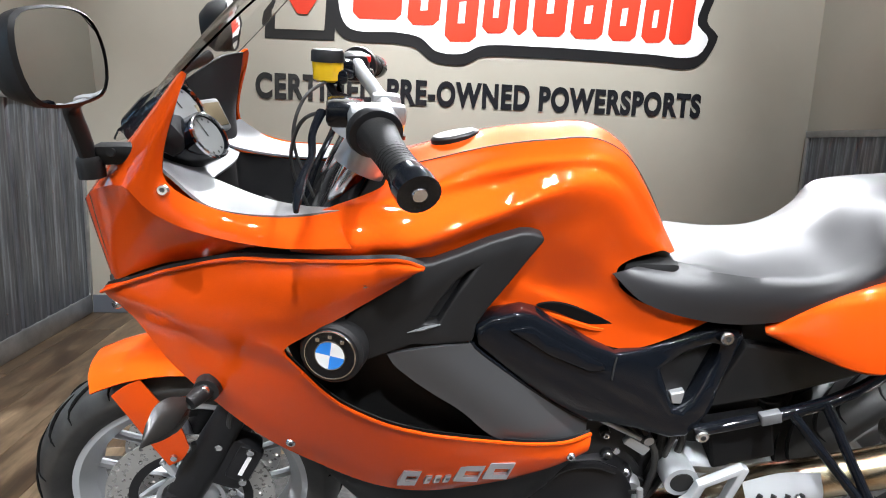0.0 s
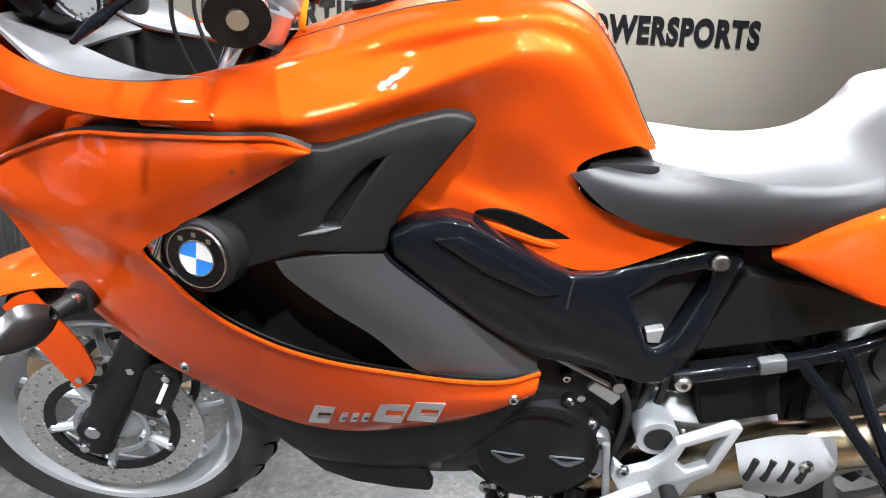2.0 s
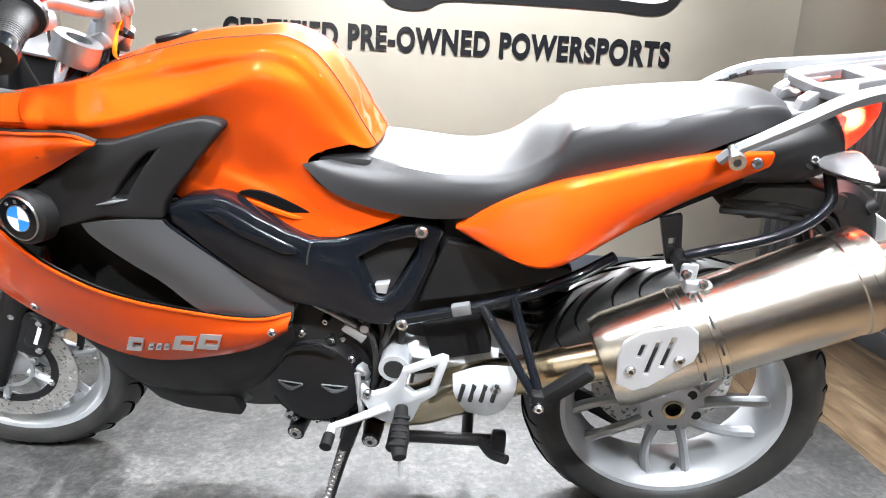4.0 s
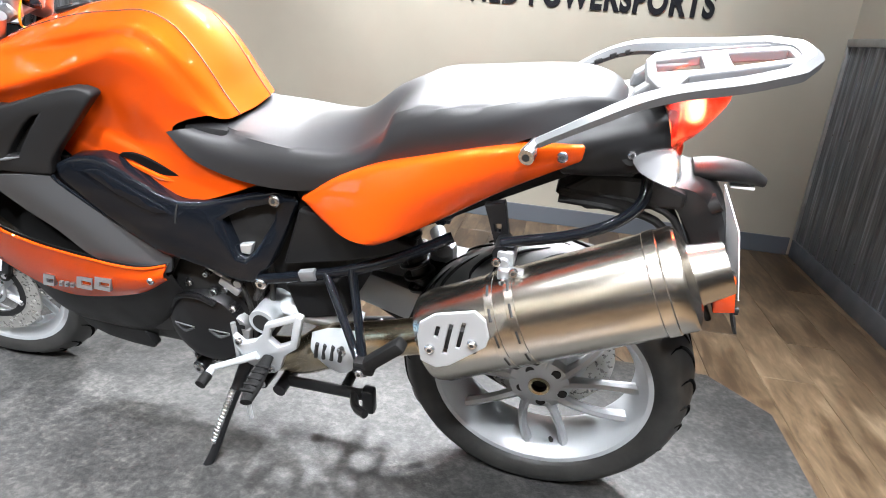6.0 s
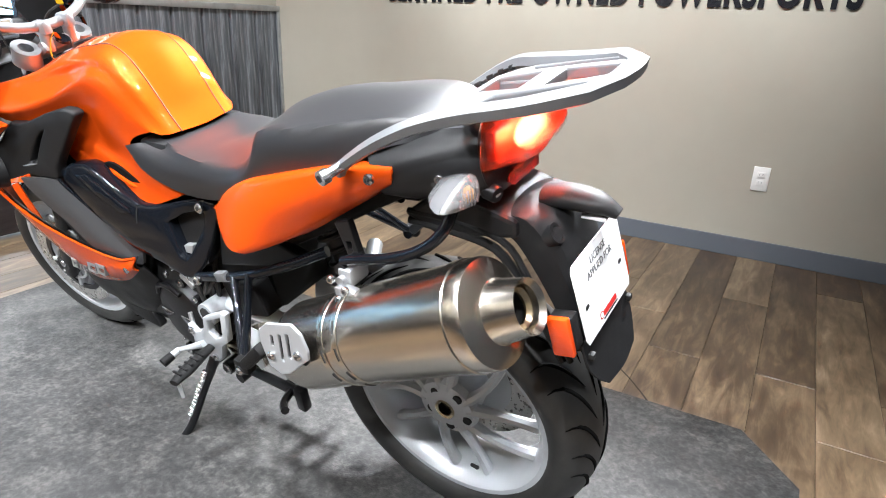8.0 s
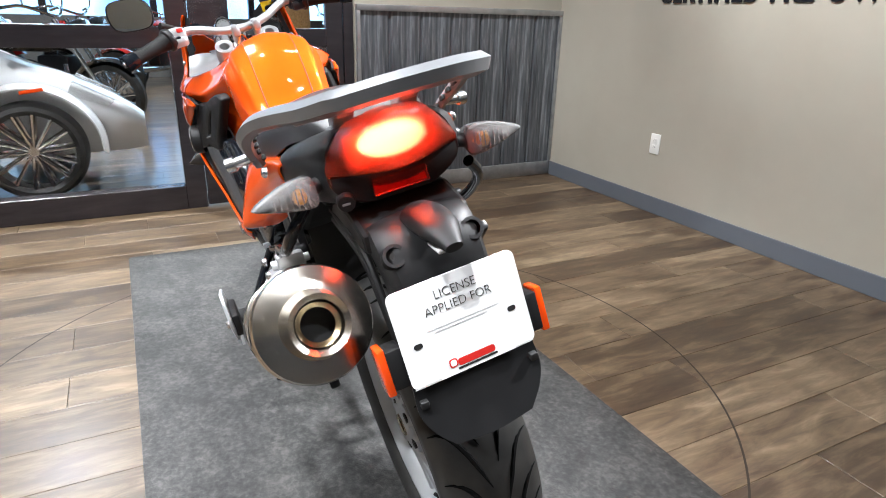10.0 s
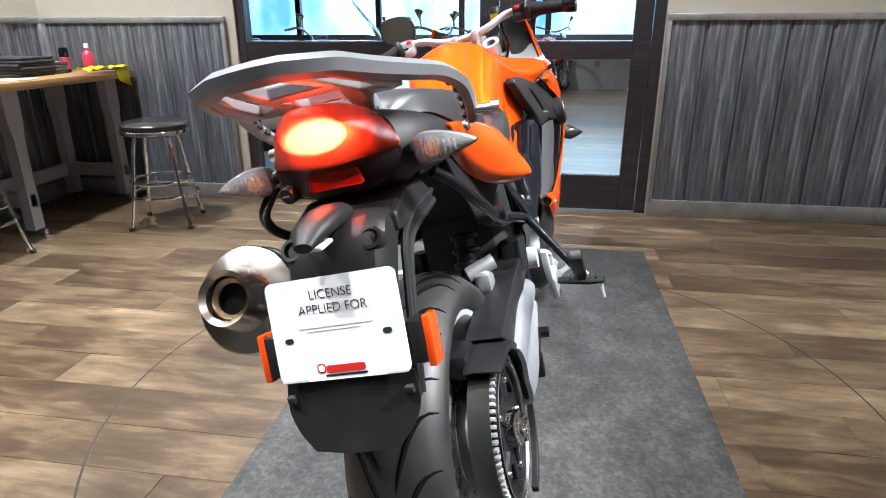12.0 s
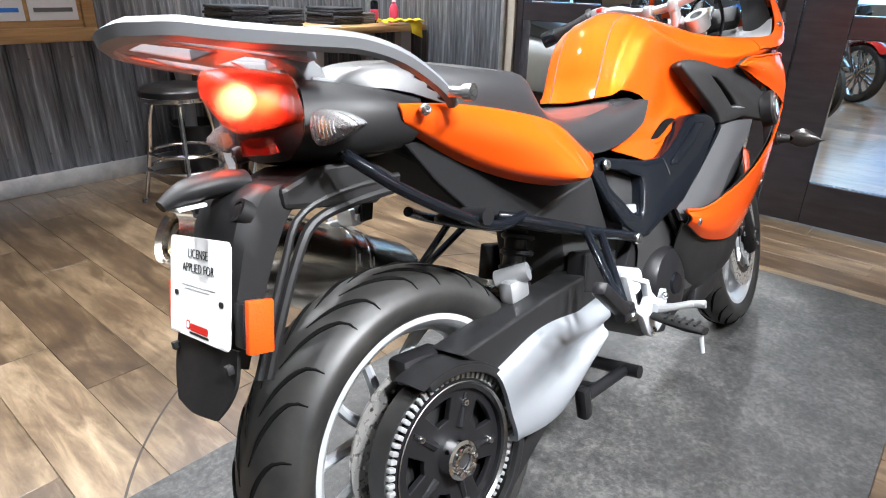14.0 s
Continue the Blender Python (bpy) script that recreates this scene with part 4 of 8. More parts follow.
# -- upper fairing, tank and side covers
# rim, ridge and lower edge of the fairing, from the nose backwards
stations = [
    [(-1.5, 0, 1.0), (-1.585, 0, 0.9), (-1.57, 0, 0.775)],
    [(-1.485, -0.1, 1.01), (-1.562, -0.118, 0.915), (-1.55, -0.098, 0.782)],
    [(-1.44, -0.165, 1.05), (-1.515, -0.197, 0.95), (-1.522, -0.165, 0.79)],
    [(-1.372, -0.207, 1.118), (-1.45, -0.25, 0.97), (-1.478, -0.192, 0.815)],
    [(-1.402, -0.24, 0.985), (-1.418, -0.26, 0.938), (-1.43, -0.212, 0.838)],
    [(-1.343, -0.251, 0.946), (-1.357, -0.275, 0.918), (-1.37, -0.232, 0.86)],
    [(-1.255, -0.255, 0.938), (-1.252, -0.29, 0.908), (-1.268, -0.25, 0.891)],
    [(-1.175, -0.235, 0.943), (-1.155, -0.28, 0.909), (-1.15, -0.262, 0.901)],
]
for r in (stations, mirror_y(stations)):
    rows = []
    for rim_p, ridge_p, low_p in (np.array(q, float) for q in r):
        out = np.array((-0.004, 0.008 if ridge_p[1] > 0 else -0.008, 0.002))
        upper = [rim_p * (1 - t) + ridge_p * t + out * 0.5 * math.sin(math.pi * t) for t in np.linspace(0, 1, 8)]
        lower = [ridge_p * (1 - t) + low_p * t + out * 0.2 * math.sin(math.pi * t) for t in np.linspace(0, 1, 8)]
        rows.append(upper + lower[1:])
    cols = [spline([row[k] for row in rows], 54) for k in range(15)]
    bm = grid_mesh(cols)
    bmesh.ops.solidify(bm, geom=bm.faces[:], thickness=0.004)
    bmesh.ops.recalc_face_normals(bm, faces=bm.faces)
    fairing = part("upper_fairing", bm, orange, bike, "glossy metallic orange upper fairing", angle=28)

tank_top = [(-1.12, 0, 0.975), (-1.06, 0, 1.0), (-0.95, 0, 1.032), (-0.835, 0, 1.04), (-0.765, 0, 1.012), (-0.7, 0, 0.945), (-0.645, 0, 0.852)]
tank_seam = [(-1.12, -0.075, 0.968), (-1.06, -0.085, 0.99), (-0.95, -0.09, 1.02), (-0.835, -0.09, 1.028), (-0.765, -0.088, 1.0), (-0.7, -0.085, 0.938), (-0.645, -0.08, 0.856)]
tank_shoulder = [(-1.127, -0.15, 0.956), (-1.06, -0.152, 0.975), (-0.95, -0.14, 1.0), (-0.83, -0.147, 1.006), (-0.76, -0.142, 0.979), (-0.695, -0.126, 0.921), (-0.65, -0.115, 0.857)]
tank_upper = [(-1.215, -0.238, 0.937), (-1.17, -0.232, 0.942), (-1.075, -0.194, 0.949), (-0.95, -0.155, 0.975), (-0.845, -0.162, 0.99), (-0.77, -0.158, 0.966), (-0.704, -0.14, 0.909), (-0.66, -0.13, 0.858)]
tank_edge = [(-1.23, -0.266, 0.923), (-1.17, -0.258, 0.929), (-1.075, -0.224, 0.925), (-0.965, -0.184, 0.948), (-0.86, -0.176, 0.979), (-0.787, -0.172, 0.966), (-0.72, -0.156, 0.907), (-0.669, -0.14, 0.862)]
tank_crease = [(-1.235, -0.281, 0.909), (-1.16, -0.274, 0.911), (-1.072, -0.243, 0.905), (-0.97, -0.2, 0.934), (-0.866, -0.183, 0.966), (-0.797, -0.179, 0.948), (-0.737, -0.166, 0.902), (-0.682, -0.15, 0.868)]
tank_mid = [(-1.235, -0.28, 0.905), (-1.157, -0.275, 0.905), (-1.06, -0.226, 0.885), (-0.96, -0.184, 0.9), (-0.885, -0.175, 0.905), (-0.82, -0.18, 0.89), (-0.752, -0.17, 0.844)]
tank_low = [(-1.235, -0.276, 0.9), (-1.155, -0.272, 0.898), (-1.05, -0.218, 0.872), (-0.94, -0.178, 0.84), (-0.88, -0.172, 0.825), (-0.82, -0.173, 0.812), (-0.742, -0.174, 0.806)]
tank_step = [(-1.235, -0.272, 0.897), (-1.154, -0.269, 0.894), (-1.045, -0.212, 0.86), (-0.955, -0.185, 0.8), (-0.87, -0.182, 0.795), (-0.78, -0.182, 0.766), (-0.68, -0.175, 0.774)]
tank_foot = [(-1.235, -0.268, 0.894), (-1.153, -0.266, 0.89), (-1.04, -0.21, 0.85), (-0.975, -0.192, 0.765), (-0.885, -0.19, 0.768), (-0.8, -0.19, 0.727), (-0.72, -0.186, 0.706), (-0.64, -0.176, 0.726), (-0.565, -0.155, 0.752)]
tank = part("fuel_tank", skin([tank_seam, tank_top, *mirror_y([tank_seam])], 40, 5, 0.004), orange, bike, "glossy metallic orange tank top")
tank_rails = [[(x, y + 0.002, z) for x, y, z in tank_seam], tank_shoulder, tank_upper, tank_edge, tank_crease, tank_mid, tank_low, tank_step, tank_foot]
for rails in (tank_rails, mirror_y(tank_rails)):
    part("tank_side", skin(rails, 56, 5, 0.0), orange, bike, "glossy metallic orange tank side panel", angle=75)
for s, side in SIDES:
    part("seam_strip", sweep([(x, s * -y, z - 0.0015) for x, y, z in tank_seam], 0.0022, 40, 6), dark, tank)
part("filler_cap", lathe([(0.0, 0.008), (0.032, 0.008), (0.037, 0.004), (0.038, -0.01)], (-1.02, 0, 1.013), (-0.25, 0, 1), 32, False), black_metal, tank)
for s, side in SIDES:
    vent = part("tank_vent", slab([(-0.88, 0.782), (-0.86, 0.788), (-0.833, 0.786), (-0.794, 0.773), (-0.749, 0.751), (-0.779, 0.749), (-0.818, 0.76), (-0.849, 0.773)], s * 0.11, s * 0.137, round_to=32), groove, bike, "black slot vent in the tank side", smooth=False)
    part("vent_lip", sweep([(-0.883, s * 0.132, 0.774), (-0.849, s * 0.136, 0.763), (-0.802, s * 0.138, 0.748), (-0.771, s * 0.137, 0.741), (-0.74, s * 0.13, 0.744)], [0.002, 0.0055, 0.006, 0.005, 0.002], 20, 8), orange, vent)


def fan(pairs, bulge=0.012):
    """Rails for a panel that runs along pairs of edge points, its middle pushed outwards."""
    a = [p for p, q in pairs]
    b = [q for p, q in pairs]
    mids = [tuple(np.array(p) * (1 - t) + np.array(q) * t + np.array((0, -bulge * 4 * t * (1 - t), 0))) for t in (0.33, 0.67) for p, q in pairs]
    n = len(pairs)
    return [a, mids[:n], mids[n:], b]


low_a = [((-1.06, -0.266, 0.882), (-1.06, -0.266, 0.878)), ((-1.09, -0.274, 0.895), (-1.085, -0.275, 0.862)), ((-1.15, -0.28, 0.893), (-1.125, -0.282, 0.835)), ((-1.23, -0.285, 0.891), (-1.185, -0.295, 0.797)), ((-1.305, -0.278, 0.886), (-1.238, -0.303, 0.764)),
         ((-1.39, -0.248, 0.853), (-1.246, -0.304, 0.754)), ((-1.48, -0.212, 0.811), (-1.243, -0.303, 0.744)), ((-1.535, -0.184, 0.781), (-1.236, -0.302, 0.735))]
low_b = [((-1.5, -0.178, 0.73), (-1.222, -0.3, 0.718)), ((-1.44, -0.205, 0.66), (-1.198, -0.296, 0.688)), ((-1.377, -0.222, 0.608), (-1.165, -0.288, 0.655)), ((-1.3, -0.228, 0.545), (-1.11, -0.278, 0.62)), ((-1.22, -0.228, 0.497), (-1.05, -0.268, 0.597)),
         ((-1.13, -0.228, 0.455), (-0.99, -0.262, 0.586)), ((-1.05, -0.228, 0.444), (-0.94, -0.257, 0.579)), ((-0.96, -0.228, 0.462), (-0.885, -0.251, 0.573)), ((-0.86, -0.227, 0.497), (-0.825, -0.243, 0.574)), ((-0.785, -0.224, 0.545), (-0.778, -0.228, 0.581))]
low_rails = fan(low_a + low_b)
both("fairing_liner", [[(x, y + 0.009, z + 0.002) for x, y, z in r] for r in low_rails], plastic, "black inside of the lower fairing", nu=72, nv=5, thick=0.002)
lows = both("lower_fairing", low_rails, orange, "glossy metallic orange lower fairing", nu=72, nv=5)
for s, side in SIDES:
    # black tube drawn for the shade in the gap between fairing panels
    part("fairing_gap", sweep([(-1.53, s * 0.145, 0.784), (-1.475, s * 0.172, 0.808), (-1.43, s * 0.19, 0.832), (-1.37, s * 0.212, 0.857), (-1.305, s * 0.238, 0.88), (-1.24, s * 0.248, 0.888), (-1.15, s * 0.24, 0.886)], 0.011, 24, 8), dark, bike)
    part("panel_fold", sweep([(p[0], -s * (p[1] - 0.003), p[2] - 0.002) for p, q in low_a], 0.0038, 40, 8, 0.8), orange, lows[0 if s < 0 else 1])
    part("panel_lip", sweep([(q[0], -s * (q[1] - 0.001), q[2] + 0.001) for p, q in low_b], 0.0032, 40, 8), orange, lows[0 if s < 0 else 1])

# model badge as slanted plain bars
for s, side in SIDES:
    if s < 0:
        for bx, bw, bh, hz in ((-1.075, 0.028, 0.03, 0.0), (-1.043, 0.009, 0.014, 0.006), (-1.028, 0.009, 0.014, 0.008), (-1.013, 0.009, 0.014, 0.01), (-0.982, 0.038, 0.034, 0.014), (-0.936, 0.038, 0.034, 0.022)):
            q = [(bx - bw / 2, 0.482 + hz), (bx + bw / 2, 0.4835 + hz), (bx + bw / 2 + bh * 0.35, 0.4835 + hz + bh), (bx - bw / 2 + bh * 0.35, 0.482 + hz + bh)]
            h = [(bx - bw * 0.2 + bh * 0.12, 0.482 + hz + bh * 0.3), (bx + bw * 0.42 + bh * 0.12, 0.483 + hz + bh * 0.3), (bx + bw * 0.42 + bh * 0.24, 0.483 + hz + bh * 0.68), (bx - bw * 0.2 + bh * 0.24, 0.482 + hz + bh * 0.68)]
            part("badge_bar", slab(q, -0.2575, -0.2465, [h]), cast_metal, lows[0], "slanted silver badge bar", smooth=False)

# side panels with the round badge
PANEL = [(-1.238, 0.754), (-1.19, 0.8), (-1.13, 0.85), (-1.099, 0.884), (-1.057, 0.882), (-1.015, 0.894), (-0.974, 0.908), (-0.945, 0.915), (-0.922, 0.92), (-0.905, 0.919), (-0.89, 0.914), (-0.883, 0.906), (-0.905, 0.88), (-0.932, 0.846), (-0.967, 0.804), (-0.984, 0.779), (-0.988, 0.752), (-1.04, 0.754), (-1.082, 0.758), (-1.12, 0.748), (-1.169, 0.735), (-1.2, 0.728), (-1.23, 0.738)]
NOTCH = [(-1.066, 0.789), (-1.047, 0.816), (-1.02, 0.85), (-1.002, 0.865), (-0.99, 0.869), (-1.01, 0.843), (-1.034, 0.806), (-1.044, 0.787)]



def panel_y(x, z):
    """How far out the black side panel stands."""
    return 0.072 - 0.242 * x - 0.14 * z



panels = []
for s, side in SIDES:
    pn = part("side_panel", bend(slab(PANEL, -0.03, 0.0, [NOTCH], bevel=0.005), lambda x, y, z: (x, s * (panel_y(x, z) + y), z)), plastic, bike, "matt black side panel behind the round badge", angle=50)
    # dark back gives the pocket its shade; grey strip paints its bright edge
    part("notch_back", bend(slab([(-1.075, 0.78), (-1.02, 0.86), (-0.985, 0.88), (-0.98, 0.87), (-1.035, 0.78)], -0.034, -0.024), lambda x, y, z: (x, s * (panel_y(x, z) + y), z)), dark, pn, smooth=False)
    part("notch_lip", sweep([(-1.09, s * (panel_y(-1.09, 0.778) - 0.001), 0.779), (-1.066, s * (panel_y(-1.066, 0.784) + 0.0005), 0.783), (-1.04, s * panel_y(-1.04, 0.786), 0.787)], [0.001, 0.0035, 0.001], 8, 6), rack_grey, pn)
    panels.append(pn)


def on_panel(pts, out=0.0):
    return [(x, -(panel_y(x, z) + out), z) for x, z in pts]


knee_l = on_panel([(-1.118, 0.746), (-1.106, 0.725), (-1.054, 0.677), (-1.003, 0.637), (-0.944, 0.58), (-0.898, 0.561)], -0.004)
knee_m = on_panel([(-1.05, 0.753), (-1.043, 0.734), (-0.99, 0.685), (-0.93, 0.638), (-0.87, 0.585), (-0.785, 0.551)], 0.004)
knee_r = on_panel([(-0.99, 0.75), (-0.983, 0.739), (-0.931, 0.694), (-0.864, 0.64), (-0.82, 0.608), (-0.779, 0.582)], -0.001)
both("knee_panel", [knee_l, knee_m, knee_r], grey_panel, "satin dark grey knee panel", nu=30, nv=8, thick=0.009)
for s, side in SIDES:
    part("knee_edge", sweep([(x, -s * (y + 0.004), z) for x, y, z in knee_r], 0.004, 30, 8), gloss_black, bike)
for s, side in SIDES:
    n = Vector((-0.18, s * 1, 0.08)).normalized()
    c = Vector((-1.197, s * 0.266, 0.764))
    pod = part("badge_pod", lathe([(0.056, -0.03), (0.054, 0.0), (0.048, 0.006), (0.0, 0.006)], c, n, 40, False), plastic, bike, "round black badge mount")
    part("badge_ring", lathe([(0.041, 0.006), (0.042, 0.0095), (0.0435, 0.0095), (0.0445, 0.006)], c, n, 48), steel, pod)
    part("badge_black", lathe([(0.0, 0.0085), (0.041, 0.0085), (0.0415, 0.006)], c, n, 48, False), gloss_black, pod)
    part("badge_inner_ring", lathe([(0.0245, 0.0085), (0.025, 0.0098), (0.026, 0.0098), (0.0265, 0.0085)], c, n, 40), steel, pod)
    u, v, w = basis(n)
    up = (Vector((0, 0, 1)) - n * n.z).normalized()
    rt = up.cross(n)
    for k in range(4):
        bmq = bmesh.new()
        a0 = math.pi / 2 * k - 0.12
        pts = [Vector((0, 0, 0))] + [0.0245 * (math.cos(a) * rt + math.sin(a) * up) for a in np.linspace(a0, a0 + math.pi / 2, 9)]
        bmq.faces.new([bmq.verts.new(c + n * 0.0092 + q) for q in pts])
        part("badge_quarter", bmq, blue_print if k % 2 else badge_white, pod, smooth=False)
    for a in (52, 90, 128):
        q = c + n * 0.0088 + 0.0335 * (math.cos(radians(a)) * rt + math.sin(radians(a)) * up)
        part("badge_mark", lathe([(0.0, 0.001), (0.0045, 0.001), (0.005, 0)], q, n, 4, False), steel, pod, smooth=False)
    shrink = Matrix.Translation(c - n * 0.004) @ Matrix.Scale(0.87, 4) @ Matrix.Translation(-c)
    for piece in (pod, *pod.children):
        piece.data.transform(shrink)

# belly and inner bodies
belly = [[(-1.22, -0.215, 0.503), (-1.13, -0.222, 0.462), (-1.05, -0.222, 0.45), (-0.95, -0.222, 0.47), (-0.86, -0.218, 0.505), (-0.785, -0.21, 0.55)], [(-1.2, -0.19, 0.43), (-1.12, -0.2, 0.36), (-1.03, -0.197, 0.35), (-0.93, -0.192, 0.36), (-0.85, -0.187, 0.41), (-0.79, -0.18, 0.48)],
         [(-1.16, -0.13, 0.35), (-1.09, -0.13, 0.3), (-1.0, -0.14, 0.285), (-0.92, -0.14, 0.29), (-0.88, -0.14, 0.35), (-0.84, -0.14, 0.4)]]
both("belly_pan", belly, plastic, "matt black belly pan", nu=22, nv=5)
for s, side in SIDES:
    part("belly_spoiler", slab([(-1.143, 0.35), (-1.127, 0.329), (-1.095, 0.297), (-1.046, 0.28), (-0.98, 0.275), (-0.925, 0.276), (-0.921, 0.287), (-0.938, 0.327), (-0.962, 0.331), (-1.0, 0.37), (-1.08, 0.4)], s * 0.15, s * 0.178, bevel=0.006), plastic, bike, "matt black belly spoiler")
part("belly_floor", box((-1.02, 0, 0.31), (0.22, 0.27, 0.03), 0.01), plastic, bike)
# black sheet put in for the shade inside the engine bay
part("inner_core", skin([[(-1.3, y, 0.8), (-1.15, y * 1.2, 0.84), (-0.95, y * 1.2, 0.82), (-0.7, y, 0.72)] if k % 2 == 0 else [(-1.15, y, 0.36), (-1.05, y * 1.2, 0.3), (-0.85, y * 1.2, 0.3), (-0.65, y, 0.4)] for k, y in ((0, -0.13), (1, -0.13))] + [[(-1.15, 0.13, 0.36), (-1.05, 0.156, 0.3), (-0.85, 0.156, 0.3), (-0.65, 0.13, 0.4)], [(-1.3, 0.13, 0.8), (-1.15, 0.156, 0.84), (-0.95, 0.156, 0.82), (-0.7, 0.13, 0.72)]], 16, 3, 0.0), dark, bike, "black sheet for the shade in the engine bay")
# black slabs stand in for the shaded void behind the knee panels
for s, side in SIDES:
    part("bay_wall", slab([(-1.27, 0.78), (-1.25, 0.62), (-1.1, 0.5), (-0.82, 0.5), (-0.76, 0.6), (-0.93, 0.77)], s * 0.15, s * 0.162, bevel=0.004), dark, bike, "black sheet for the shade behind the knee panel", smooth=False)
part("radiator", box((-1.22, 0, 0.6), (0.05, 0.34, 0.26), 0.01, Matrix.Rotation(radians(-18), 3, "Y")), black_metal, bike)

# frame covers
def cover_y(x, z):
    """How far out the gloss black frame cover stands: a slanted, slightly crowned face."""
    w = z - (0.6 - 0.45 * (x + 0.62))
    return 0.195 - 0.149 * x - 0.191 * z - 1.1 * min(w * w, 0.008)


def on_cover(bm, s):
    bmesh.ops.triangulate(bm, faces=bm.faces[:])
    bmesh.ops.subdivide_edges(bm, edges=[e for e in bm.edges if e.calc_length() > 0.03], cuts=3, use_grid_fill=True)
    return bend(bm, lambda x, y, z: (x, s * (cover_y(x, z) + y), z))


COVER = [(-0.986, 0.77), (-0.955, 0.785), (-0.909, 0.789), (-0.886, 0.783), (-0.84, 0.757), (-0.795, 0.732), (-0.746, 0.711), (-0.692, 0.714), (-0.62, 0.73), (-0.55, 0.746), (-0.516, 0.741), (-0.508, 0.725), (-0.53, 0.672), (-0.561, 0.595), (-0.6, 0.552), (-0.633, 0.552), (-0.69, 0.572), (-0.741, 0.586), (-0.79, 0.595), (-0.864, 0.645), (-0.931, 0.7), (-0.98, 0.742)]
WINDOW = [(-0.662, 0.679), (-0.608, 0.705), (-0.569, 0.715), (-0.552, 0.712), (-0.556, 0.684), (-0.596, 0.618), (-0.614, 0.602), (-0.63, 0.606)]
for s, side in SIDES:
    fr = part("frame_cover", on_cover(slab(COVER, -0.045, 0.0, [WINDOW], bevel=0.007), s), gloss_black, bike, "gloss black frame cover with a triangular window", angle=50)
    part("cover_insert", on_cover(slab([(-0.93, 0.766), (-0.895, 0.77), (-0.83, 0.733), (-0.77, 0.702), (-0.762, 0.69), (-0.79, 0.688), (-0.86, 0.72)], 0.0, 0.004, bevel=0.003), s), gloss_black, fr, angle=50)
    part("cover_seam", sweep([(-0.744, s * (cover_y(-0.744, 0.708) + 0.0005), 0.708), (-0.748, s * (cover_y(-0.748, 0.69) + 0.0005), 0.69), (-0.75, s * (cover_y(-0.75, 0.67) + 0.0005), 0.67)], 0.0018, 8, 6), dark, fr)
    part("window_back", on_cover(slab([(-0.675, 0.685), (-0.54, 0.725), (-0.615, 0.585)], -0.04, -0.03), s), plastic, fr, smooth=False)
    part("window_tab", on_cover(slab([(-0.632, 0.625), (-0.605, 0.628), (-0.61, 0.606), (-0.628, 0.608)], -0.03, -0.015, bevel=0.002), s), cast_metal, fr, smooth=False)
    bolt((-0.549, s * 0.139, 0.73), (0, s, 0.2), 0.012, fr)
    bt = part("battery_cover", slab([(-0.505, 0.714), (-0.43, 0.704), (-0.357, 0.694), (-0.272, 0.672), (-0.27, 0.66), (-0.333, 0.636), (-0.423, 0.606), (-0.555, 0.575)], s * 0.1, s * 0.128, bevel=0.006), plastic, bike, "matt black side cover", smooth=False)
    part("lower_box", slab([(-0.545, 0.542), (-0.43, 0.568), (-0.405, 0.488), (-0.52, 0.456)], s * 0.1, s * 0.148, bevel=0.006), shaded_black, bike, "matt black box under the frame tube", smooth=False)
tray = [(-0.52, 0.6), (-0.474, 0.62), (-0.3, 0.68), (-0.21, 0.728), (-0.11, 0.787), (0.0, 0.848), (0.1, 0.856), (0.1, 0.925), (-0.1, 0.9), (-0.35, 0.82), (-0.52, 0.76)]
part("under_tray", slab(tray, -0.11, 0.11, bevel=0.01), shaded_black, bike, "matt black tray under the seat", smooth=False)
# black block fills the shaded space under the seat
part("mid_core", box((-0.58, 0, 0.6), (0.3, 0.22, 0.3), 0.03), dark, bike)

# -- seat
seat_c = [(-0.653, 0, 0.853), (-0.57, 0, 0.85), (-0.504, 0, 0.852), (-0.406, 0, 0.882), (-0.33, 0, 0.938), (-0.256, 0, 0.966), (-0.142, 0, 0.985), (0.001, 0, 0.993), (0.058, 0, 0.978), (0.082, 0, 0.952)]
seat_e = [(-0.688, -0.085, 0.858), (-0.6, -0.115, 0.848), (-0.49, -0.125, 0.837), (-0.39, -0.13, 0.848), (-0.33, -0.132, 0.888), (-0.298, -0.132, 0.934), (-0.173, -0.13, 0.956), (-0.018, -0.1, 0.98), (0.044, -0.076, 0.974), (0.072, -0.059, 0.953)]
seat_f = [(x, y - 0.007, z - 0.009) for x, y, z in seat_e]
seat_m = [(-0.738, -0.126, 0.847), (-0.625, -0.14, 0.812), (-0.493, -0.142, 0.798), (-0.395, -0.147, 0.815), (-0.33, -0.149, 0.855), (-0.285, -0.149, 0.893), (-0.163, -0.144, 0.925), (-0.028, -0.114, 0.958), (0.039, -0.088, 0.957), (0.072, -0.064, 0.946)]
seat_b = [(-0.762, -0.133, 0.842), (-0.705, -0.144, 0.796), (-0.6, -0.145, 0.766), (-0.498, -0.14, 0.761), (-0.39, -0.145, 0.79), (-0.254, -0.147, 0.845), (-0.124, -0.14, 0.895), (-0.009, -0.116, 0.94), (0.044, -0.085, 0.945), (0.073, -0.058, 0.938)]
part("seat", skin([seat_b, seat_m, seat_f, seat_e, seat_c, *mirror_y([seat_e]), *mirror_y([seat_f]), *mirror_y([seat_m]), *mirror_y([seat_b])], 56, 6, 0.004), vinyl, bike, "dark grey vinyl two-level seat")

part("seat_nose", box((-0.69, 0, 0.83), (0.1, 0.23, 0.05), 0.014), plastic, bike, "black seat nose under the tank")

